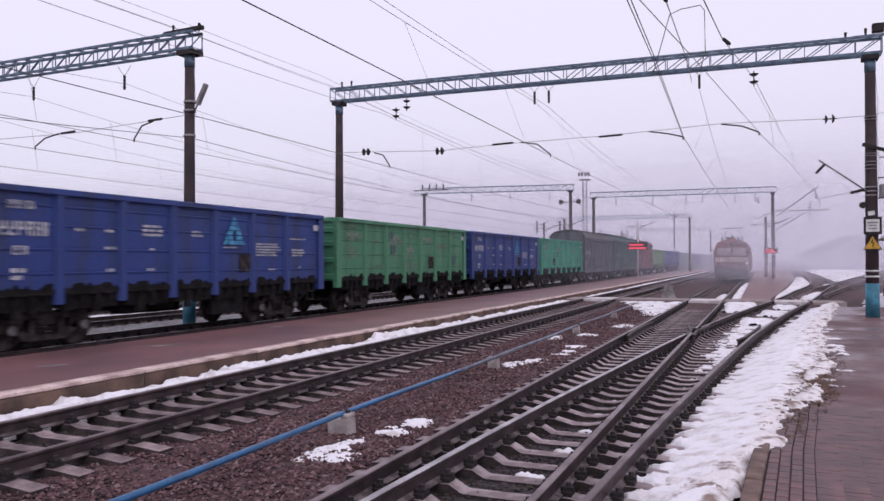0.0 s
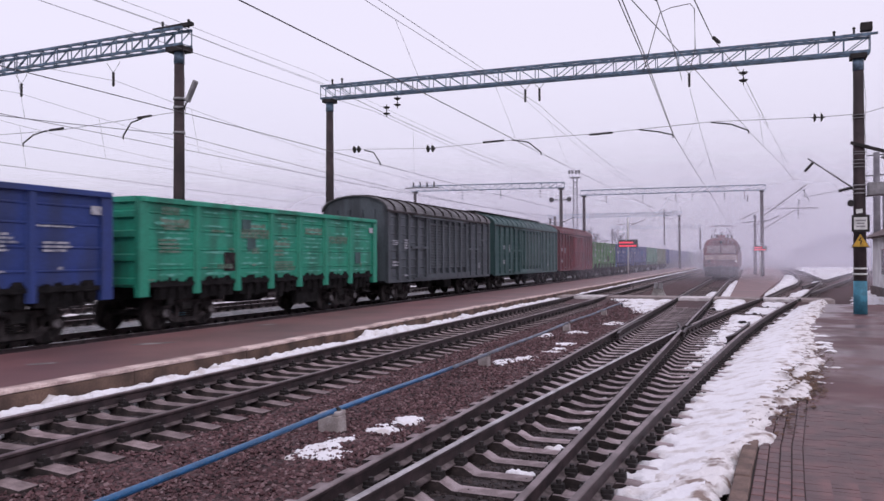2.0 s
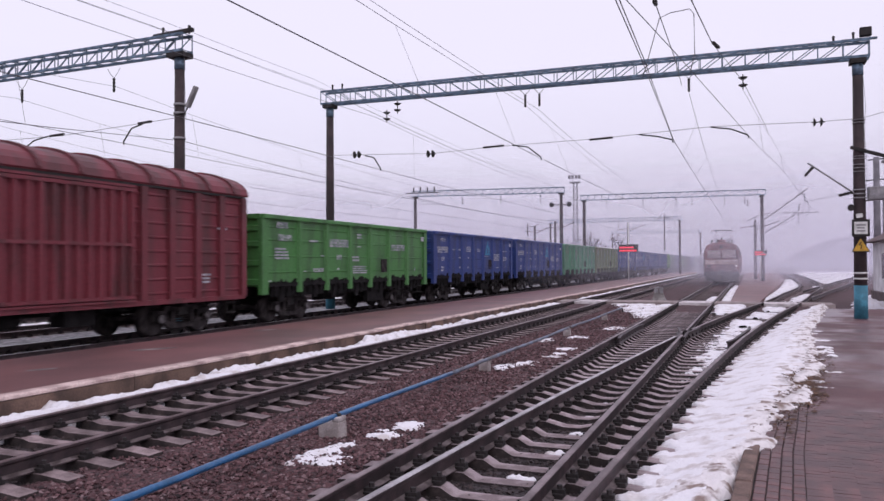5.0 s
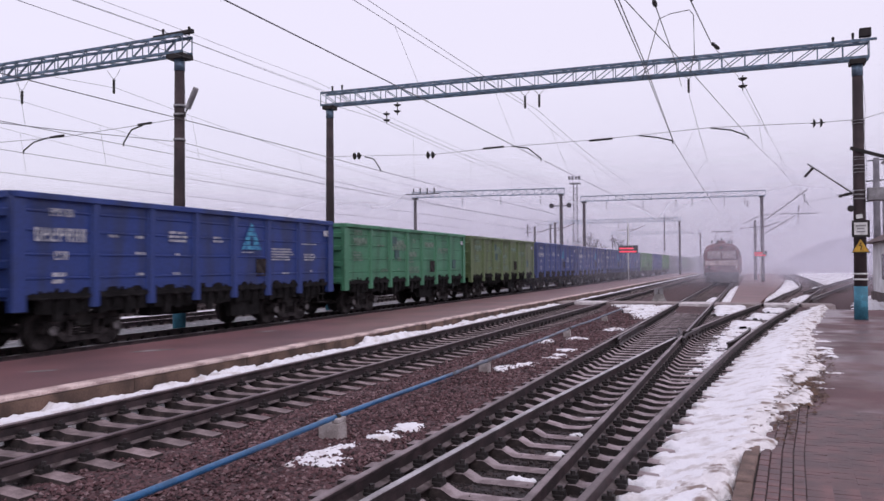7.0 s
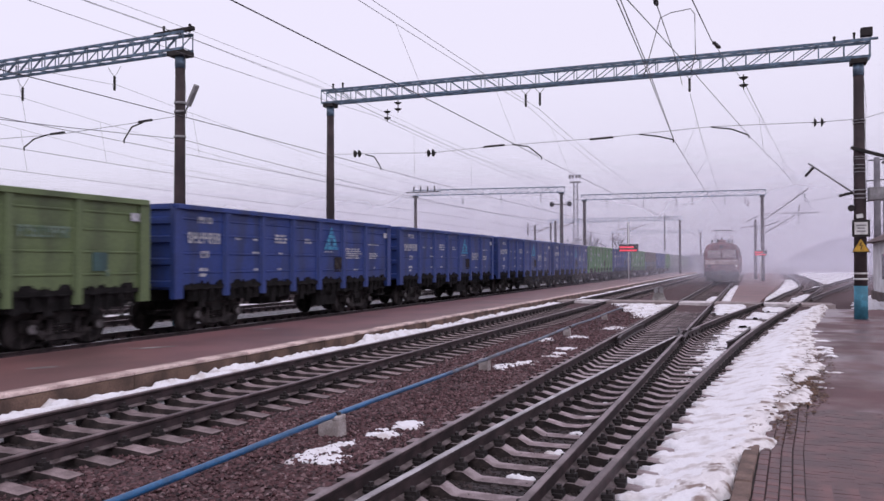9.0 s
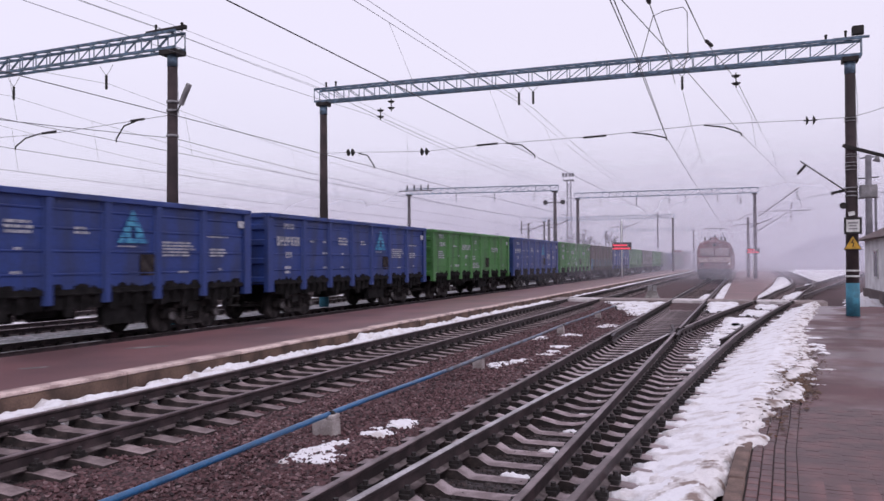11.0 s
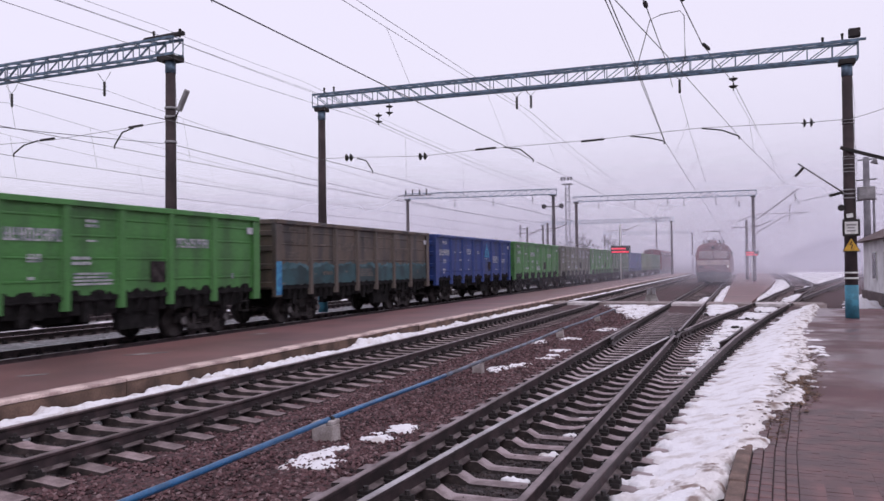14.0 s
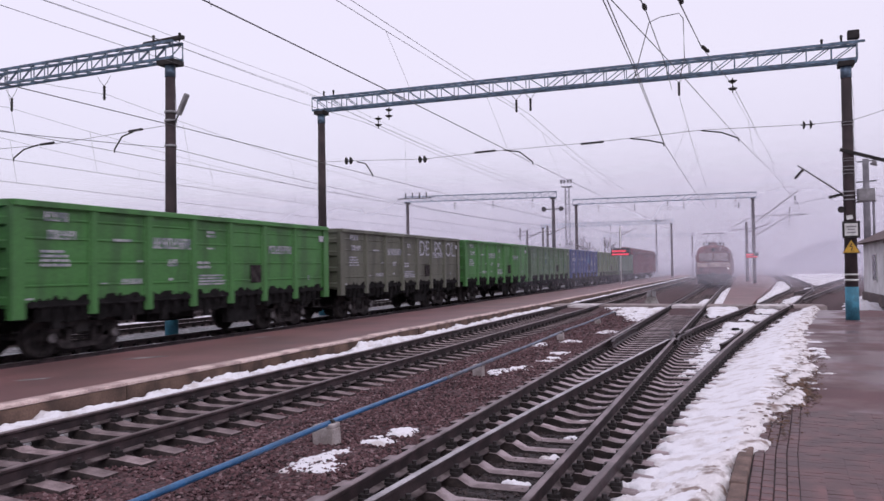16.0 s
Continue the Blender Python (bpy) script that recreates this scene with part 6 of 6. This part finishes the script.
    box(bm, -0.75, 0.35, -0.05, 0.05, -0.26, -0.19)
    part("bracket", bm, M_BEAM, f)
    for px, py, z in ((2.75, 29.6, 9.55), (3.36, 29.6, 9.62), (-17.6, 30.5, 9.93), (-17.1, 30.5, 9.93), (-18.66, 20.8, 9.9), (-17.55, 20.8, 9.85)):
        bm = bmesh.new()
        rod(bm, (px, py, z - 0.12), (px, py, z + 0.12), 0.03, 0.045, 8)
        rod(bm, (px, py, z + 0.12), (px, py, z + 0.17), 0.06, 0.035, 8)
        tagged(part("pin_insulator", bm, M_IRON), "dark pin insulator on the gantry top", "insulator", "pin insulators on the gantries")
    bm = bmesh.new()
    bar(bm, (-19.0, 20.75, 9.78), (-17.35, 20.75, 9.84), 0.14, 0.12)
    tagged(part("insulator_beam", bm, M_IRON), "dark steel cross arm on the post top", "cross arm")
    # street lamp on the left post
    l = thing("street_lamp", pose(-17.58, 20.6, 7.12), "long grey street lamp on a short bent bracket", "lamp")
    bm = bmesh.new()
    rod(bm, (-0.25, 0, -0.14), (0.02, 0, -0.12), 0.025, n=6)
    rod(bm, (0.02, 0, -0.12), (0.16, 0, 0.1), 0.025, n=6)
    part("bracket", bm, M_IRON, l)
    bm = bmesh.new()
    bar(bm, (0.14, 0, 0.06), (0.50, 0, 0.74), 0.2, 0.13)
    part("lamp_head", bevelled(0.03, bm), M_GREY, l)
    for z in (7.35, 7.05, 6.2):
        bm = bmesh.new()
        rod(bm, (-17.95, 20.8, z - 0.04), (-17.95, 20.8, z + 0.04), 0.2, n=16)
        tagged(part("post_band", bm, M_GREY), "thin steel band round the concrete post", "band", "bands round the post")


# ---- locomotive ----
def build_loco():
    g = thing("electric_locomotive", pose(B_X, 76.5, 0), "dark red electric locomotive with pale band standing in the mist", "locomotive")
    prof = [(-1.58, 0.95), (-1.62, 1.5), (-1.60, 2.6), (-1.50, 3.2), (-1.30, 3.55), (-0.85, 3.76), (0, 3.84), (0.85, 3.76), (1.30, 3.55), (1.50, 3.2), (1.60, 2.6), (1.62, 1.5), (1.58, 0.95)]
    bm = bmesh.new()
    rings = []
    for y, k, dz in ((-0.55, 0.90, -0.35), (-0.35, 0.97, -0.1), (0.1, 1.0, 0.0), (16.5, 1.0, 0)):
        rings.append([bm.verts.new((x * k, y - (0.18 if 1.2 < z < 2.2 and y < -0.5 else 0), z + dz * max(0, (z - 2.6) / 1.5))) for x, z in prof])
    for a, b in zip(rings, rings[1:]):
        for k in range(len(prof) - 1):
            bm.faces.new((a[k], a[k + 1], b[k + 1], b[k])).smooth = True
    bm.faces.new(rings[0])
    bm.faces.new(rings[-1])
    part("body", bm, M_LOCO, g)
    for x0, x1 in ((-1.25, -0.06), (0.06, 1.25)):
        bm = bmesh.new()
        box(bm, x0, x1, -0.66, -0.52, 2.36, 3.06)
        part("windscreen", bevelled(0.03, bm), M_WINDSCREEN, g)
    bm = bmesh.new()
    box(bm, -1.42, 1.42, -0.76, -0.7, 1.75, 2.18)
    part("front_band", bm, M_CREAM, g, "pale cream painted band")
    bm = bmesh.new()
    box(bm, -1.5, 1.5, -0.9, 0.4, 0.75, 1.1)
    part("buffer_beam", bm, M_IRON, g)
    bm = bmesh.new()
    v = [bm.verts.new(c) for c in ((-1.45, -0.8, 0.75), (0, -1.1, 0.75), (1.45, -0.8, 0.75), (1.4, -0.85, 0.16), (0, -1.3, 0.16), (-1.4, -0.85, 0.16))]
    bm.faces.new((v[0], v[1], v[4], v[5]))
    bm.faces.new((v[1], v[2], v[3], v[4]))
    part("snow_plough", bm, M_IRON, g)
    part("coupler", shared("coupler", m_coupler, M_IRON), None, g, at=pose(0, -0.6, 0))
    for x, z, r, mt in ((0, 3.36, 0.14, M_GLASS), (-1.1, 1.55, 0.12, M_GLASS), (1.3, 1.6, 0.09, M_LAMPON)):
        bm = bmesh.new()
        rod(bm, (x, -0.82, z), (x, -0.5, z), r, n=12)
        part("headlight", bm, mt, g)
    for s in (-1, 1):
        bm = bmesh.new()
        box(bm, s * 1.62 - 0.03, s * 1.62 + 0.03, 0.2, 0.45, 2.5, 2.9)
        part("mirror", bm, M_IRON, g)
        bm = bmesh.new()
        rod(bm, (s * 1.5, -0.62, 1.2), (s * 1.5, -0.62, 2.3), 0.02, n=6)
        part("handrail", bm, M_GREY, g)
        for y in (2.2, 5.0, 7.8, 10.6):
            bm = bmesh.new()
            box(bm, s * 1.56 - 0.02, s * 1.56 + 0.03, y, y + 1.1, 2.5, 3.1)
            part("side_window", bm, M_GLASS, g)
    for y in (1.6, 4.4, 11.2, 14.0):
        for s in (-1, 1):
            bm = bmesh.new()
            rod(bm, (s * 0.72, y, 0.62), (s * 0.86, y, 0.62), 0.62, n=18)
            part("wheel", bm, M_BOGIE, g)
    bm = bmesh.new()
    box(bm, -1.3, 1.3, 0.6, 15.4, 0.5, 1.0)
    part("underframe", bm, M_IRON, g)
    pg = bmesh.new()
    for s in (-1, 1):
        rod(pg, (s * 0.6, 2.0, 3.75), (s * 0.75, 3.2, 4.3), 0.03, n=6)
        rod(pg, (s * 0.75, 3.2, 4.3), (s * 0.45, 2.0, 4.95), 0.025, n=6)
    rod(pg, (-0.85, 2.0, 4.98), (0.85, 2.0, 4.98), 0.04, n=6)
    for s in (-1, 1):
        rod(pg, (s * 0.85, 2.0, 4.98), (s * 1.05, 2.0, 4.84), 0.03, n=6)
    part("pantograph", pg, M_IRON, g, "raised dark pantograph")
    for x, y, z in ((0.0, 0.9, 4.1), (-0.9, 1.4, 3.9), (0.9, 1.4, 3.9), (-0.5, 3.4, 4.0), (0.5, 3.4, 4.0)):
        bm = bmesh.new()
        rod(bm, (x, y, z - 0.25), (x, y, z + 0.22), 0.1, 0.07, 8)
        part("roof_insulator", bm, M_IRON, g)
    bm = bmesh.new()
    box(bm, -0.35, 0.35, 0.4, 1.2, 3.72, 4.08)
    part("roof_box", bevelled(0.05, bm), M_LOCO, g)


# ---- boards, signals, house, far things ----
def build_board(x, y, z0, w, h, post_top, label, low=3.05):
    s = thing("information_board", pose(x, y, 0), label, "information board", "electronic boards")
    bm = bmesh.new()
    rod(bm, (0, 0, z0), (0, 0, post_top), 0.06, n=10)
    part("post", bm, M_WHITE, s)
    bm = bmesh.new()
    box(bm, -w / 2, w / 2, -0.12, 0.12, low, low + h)
    part("case", bevelled(0.02, bm), M_IRON, s)
    for k in range(2):
        bm = bmesh.new()
        box(bm, -w / 2 + 0.1, w / 2 - 0.15 - 0.3 * k, -0.135, -0.12, low + 0.07 + h * 0.42 * k, low + 0.07 + h * 0.42 * k + h * 0.2)
        part("red_lines", bm, M_RED, s, "glowing red lines of display text")


def build_signal():
    s = thing("dwarf_signal", pose(-4.82, 44.8, -0.25), "small grey dwarf signal on a concrete foot", "signal")
    s.scale = (0.9, 0.9, 0.72)
    bm = bmesh.new()
    v = [[bm.verts.new((x, y, z)) for x, y in ((-a, -b), (a, -b), (a, b), (-a, b))] for a, b, z in ((0.46, 0.34, 0), (0.42, 0.32, 0.10), (0.27, 0.2, 0.55), (0.27, 0.2, 0.6))]
    for r0, r1 in zip(v, v[1:]):
        for k in range(4):
            bm.faces.new((r0[k], r0[(k + 1) % 4], r1[(k + 1) % 4], r1[k]))
    bm.faces.new(v[-1])
    part("concrete_foot", bm, M_CONCRETE, s)
    for x in (-0.15, 0.15):
        bm = bmesh.new()
        box(bm, x - 0.11, x + 0.11, -0.12, 0.14, 0.6, 1.05)
        part("lamp_box", bevelled(0.02, bm), M_GREY, s)
        bm = bmesh.new()
        rod(bm, (x, 0.14, 0.86), (x, 0.24, 0.86), 0.075, n=12)
        part("lens", bm, M_IRON, s)


def build_house():
    h = thing("station_house", pose(0, 0, 0), "low pale station house with dark tiled hip roof", "house")
    x0, x1, y0, y1 = 6.0, 12.5, 36.6, 46
    bm = bmesh.new()
    box(bm, x0, x1, y0, y1, -0.1, 2.95)
    part("wall", bm, M_PALE, h)
    bm = bmesh.new()
    box(bm, x0 - 0.12, x1, y0 - 0.12, y1, -0.15, 0.42)
    part("plinth", bevelled(0.03, bm), M_PLINTH, h, "dark rounded stone plinth")
    bm = bmesh.new()
    e = 0.5
    lo = [bm.verts.new(c) for c in ((x0 - e, y0 - e, 2.9), (x1 + e, y0 - e, 2.9), (x1 + e, y1 + e, 2.9), (x0 - e, y1 + e, 2.9))]
    top = [bm.verts.new(c) for c in ((x0 + 3, y0 + 3, 4.7), (x1 - 2.5, y0 + 3, 4.7), (x1 - 2.5, y1 - 3, 4.7), (x0 + 3, y1 - 3, 4.7))]
    for k in range(4):
        bm.faces.new((lo[k], lo[(k + 1) % 4], top[(k + 1) % 4], top[k]))
    bm.faces.new(top)
    bm.faces.new(lo[::-1])
    part("roof", bm, M_TILES, h)
    bm = bmesh.new()
    box(bm, x0 - e - 0.05, x1 + e, y0 - e - 0.05, y0 - e + 0.02, 2.72, 2.92)
    part("eaves_board", bm, M_PLINTH, h)
    for k in range(2):
        y = 38.2 + 3.4 * k
        w = bmesh.new()
        box(w, x0 - 0.05, x0 + 0.02, y, y + 1.2, 1.0, 2.4)
        win = part("window", w, M_WHITE, h)
        g = bmesh.new()
        box(g, x0 - 0.06, x0 - 0.045, y + 0.08, y + 1.12, 1.08, 2.32)
        part("pane", g, M_GLASS, win)
    w = bmesh.new()
    box(w, 6.35, 7.1, y0 - 0.03, y0 + 0.02, 0.5, 2.4)
    win = part("window", w, M_IRON, h)
    bm = bmesh.new()
    rod(bm, (6.05, 36.45, 0.3), (6.05, 36.45, 2.8), 0.05, n=8)
    part("downpipe", bm, M_GREY, h)


def build_far():
    for x, y, z, r, lab in ((6.35, 47, 7.55, 0.2, "grey concrete post beside the station house"), (6.75, 47.5, 6.0, 0.08, "thin grey metal post beside the station house")):
        p = thing("post", pose(x, y, 0), lab, "post", "posts beside the house")
        bm = bmesh.new()
        rod(bm, (0, 0, -0.3), (0, 0, z), r, r * 0.75, 14)
        part("shaft", bm, M_GREYPOST, p)
        if r > 0.1:
            bm = bmesh.new()
            rod(bm, (0, 0, -0.3), (0, 0, 1.2), r + 0.008, n=14)
            part("painted_base", bm, M_BLUEGREY, p)
            for k in range(3):
                bm = bmesh.new()
                bar(bm, (-0.4 - 0.1 * k, 0, z - 0.15 - 1.1 * k), (0.5, 0, z - 0.1 - 1.1 * k), 0.05, 0.06)
                part("cross_arm", bm, M_IRON, p)
    # floodlight mast
    m = thing("lattice_mast", pose(-37.2, 175, 0), "tall grey lattice floodlight mast in mist", "mast")
    m.scale = (0.58, 0.58, 1)
    corners = [(-1, -1), (1, -1), (1, 1), (-1, 1)]
    for a, b in corners:
        bm = bmesh.new()
        bar(bm, (a * 0.95, b * 0.95, -0.4), (a * 0.7, b * 0.7, 20.5), 0.16, 0.16)
        part("leg", bm, M_GREYPOST, m)
    bm = bmesh.new()
    for k in range(13):
        z0, z1 = 1.5 * k, 1.5 * k + 1.5
        w0, w1 = 0.95 - 0.25 * z0 / 20.5, 0.95 - 0.25 * z1 / 20.5
        for i in range(4):
            (a, b), (c, d) = corners[i], corners[(i + 1) % 4]
            bar(bm, (a * w0, b * w0, z0), (c * w1, d * w1, z1), 0.08, 0.08)
            bar(bm, (a * w1, b * w1, z1), (c * w1, d * w1, z1), 0.08, 0.08)
    part("bracing", bm, M_GREYPOST, m)
    bm = bmesh.new()
    box(bm, -2.0, 2.0, -1.6, 1.6, 20.4, 20.6)
    part("deck", bm, M_GREYPOST, m)
    for x in (-1.9, -0.7, 0.7, 1.9):
        bm = bmesh.new()
        rod(bm, (x, -1.6, 20.6), (x, -1.6, 21.7), 0.05, n=6)
        box(bm, x - 0.45, x + 0.45, -1.9, -1.5, 21.3, 22.1)
        part("floodlight", bm, M_GREYPOST, m)
    # distant single posts with brackets
    for x, y, z in ((-44.4, 160, 10.6), (-17.4, 120, 8.0), (-19.0, 190, 13.5), (0.55, 96, 6.9), (-24.0, 100, 7.5), (-30, 112, 7.6)):
        p = thing("line_post", pose(x, y, 0), "thin distant line post with brackets in mist", "post", "distant line posts")
        bm = bmesh.new()
        rod(bm, (0, 0, -0.3), (0, 0, z), 0.2, 0.15, 10)
        part("shaft", bm, M_POLE, p)
        bm = bmesh.new()
        bar(bm, (-1.6, 0, z - 0.9), (1.4, 0, z - 0.7), 0.08, 0.08)
        part("bracket", bm, M_IRON, p)
        bm = bmesh.new()
        rod(bm, (0.1, 0, z - 1.2), (2.6, 0, z - 0.2), 0.05, n=6)
        part("stay", bm, M_IRON, p)
    # arms and hanging insulators on the far post beside the path
    a = thing("cantilever_arm", pose(1.2, 88, 0), "slanting steel arms with insulators on the far post", "bracket")
    for nm, p0, p1, r in (("arm", (0.2, 0, 6.41), (4.4, 0, 9.57), 0.06), ("arm", (0.2, 0, 7.1), (5.4, 0, 7.06), 0.05), ("arm", (-2.0, 0, 6.06), (-0.3, 0, 6.92), 0.05), ("arm", (0.2, 0, 5.0), (3.2, 0, 6.9), 0.05)):
        bm = bmesh.new()
        rod(bm, p0, p1, r, n=6)
        part(nm, bm, M_GREY, a)
    for p0, p1 in (((4.1, 0, 9.1), (4.1, 0, 8.2)), ((3.6, 0, 8.0), (3.5, 0, 7.2)), ((3.5, 0, 7.0), (3.5, 0, 5.9)), ((-1.4, 0, 8.6), (-1.4, 0, 7.9))):
        bm = bmesh.new()
        m_disc_string(bm, p0, p1, 3, 0.14)
        part("insulator", bm, M_IRON, a)
    # hooks, strings and lamps of the far gantries
    for x, y in ((-15, 87.2), (-11, 87.3), (-7.5, 87.5), (-5.8, 87.6), (-2.5, 87.8), (-0.5, 88), (-28, 75.5), (-24, 76.2), (-20, 77), (-26, 134), (-21, 133.8), (-15, 133.6)):
        bm = bmesh.new()
        m_disc_string(bm, (x, y, 9.0), (x, y, 8.1), 3, 0.10)
        tagged(part("insulator", bm, M_IRON), "far hanging insulator under a gantry in mist", "insulator", "far insulators")
    for k, (x, y) in enumerate(((-33.4, 75), (-32.6, 75), (-31.8, 75), (-31, 75))):
        bm = bmesh.new()
        rod(bm, (x, y, 9.5), (x, y, 10.1), 0.07, n=6)
        tagged(part("pin_insulator", bm, M_IRON), "dark pin insulator on the gantry top", "insulator", "pin insulators on the gantries")
    bm = bmesh.new()
    bar(bm, (-34.4, 75, 9.5), (-30.5, 75.2, 9.5), 0.12, 0.1)
    tagged(part("insulator_beam", bm, M_IRON), "dark steel cross arm on the far gantry", "cross arm")
    for s in (-1, 1):
        l = thing("floodlight", pose(-17.9 + s * 0.9, 77.2, 7.9), "round floodlight on the far gantry post", "floodlight", "far floodlights")
        bm = bmesh.new()
        rod(bm, (-s * 0.8, 0, 0), (0, 0, 0), 0.05, n=6)
        part("bracket", bm, M_IRON, l)
        bm = bmesh.new()
        rod(bm, (0, -0.3, 0), (0, 0.2, 0.1), 0.26, 0.15, 12)
        part("housing", bm, M_IRON, l)
    # warehouse with a low gable in the mist
    w = thing("warehouse", pose(34.2, 345, -1.17), "distant low gabled warehouse fading in the mist", "building")
    w.scale = (1.62, 1.62, 1.62)
    bm = bmesh.new()
    box(bm, -10.5, 10.5, 0, 30, -0.4, 3.6)
    part("wall", bm, M_PALE, w)
    bm = bmesh.new()
    v = [[bm.verts.new((x, y, z)) for x, z in ((-12, 2.9), (-3, 7.6), (3.5, 8.1), (12, 3.4))] for y in (-0.6, 30.6)]
    for k in range(3):
        bm.faces.new((v[0][k], v[0][k + 1], v[1][k + 1], v[1][k]))
    bm.faces.new(v[0])
    bm.faces.new(v[1])
    part("roof", bm, M_TILES, w)
    # bare winter trees behind the sidings
    for k in range(26):
        x, y = -92 + k * 2.6 + random.uniform(-1, 1), 182 + random.uniform(-8, 14)
        tree(x, y, random.uniform(8.0, 11.5))
    for k in range(16):
        tree(26 + k * 5 + random.uniform(-2, 2), 215 + random.uniform(-10, 20), random.uniform(8, 12))


TREES = []


def tree(x, y, h):
    if len(TREES) < 4:
        t = thing("bare_tree", pose(x, y, -0.4), "bare dark winter tree with fine twigs in mist", "tree", "trees behind the tracks")
        rng = random.Random(len(TREES) + 3)
        bm, tw = bmesh.new(), bmesh.new()
        rod(bm, (0, 0, 0), (0.1, 0, 0.6), 0.022, 0.012, 7)
        def grow(p, d, length, r, depth):
            e = p + d * length
            rod(bm if depth > 2 else tw, p, e, r, r * 0.6, 4 if depth < 3 else 6, False)
            if depth:
                for _ in range(4 if depth > 1 else 5):
                    nd = (d + Vector((rng.uniform(-0.8, 0.8), rng.uniform(-0.8, 0.8), rng.uniform(-0.1, 0.7)))).normalized()
                    grow(p.lerp(e, rng.uniform(0.55, 1)), nd, length * rng.uniform(0.55, 0.8), r * 0.55, depth - 1)
        grow(Vector((0.05, 0, 0.25)), Vector((0, 0, 1)), 0.26, 0.017, 4)
        part("trunk", bm, M_BARK, t)
        part("crown", tw, M_BARK, t)
        t.scale = (h, h, h)
        TREES.append(t)
    else:
        t = copy_thing(TREES[len(TREES) % 4], pose(x, y, -0.4, 0, 0, random.uniform(0, 360)) )
        t.scale = (h, h, h)
        TREES.append(t)


build_ground()
build_beds()
build_tracks()
build_far_platform()
build_overhead()
build_train()
build_loco()
build_wires()
build_post_fittings()
build_board(-11.8, 81.5, 0.1, 2.0, 0.8, 6.1, "electronic board with glowing red lines on a platform post")
build_board(0.95, 84.5, 0.0, 1.3, 0.55, 3.2, "small electronic board with glowing red lines in mist", 2.6)
build_signal()
build_house()
build_far()
build_pipe()
build_snow()
build_stones()
build_litter()
build_crossing()
build_near_platform()
build_mist()
motions()
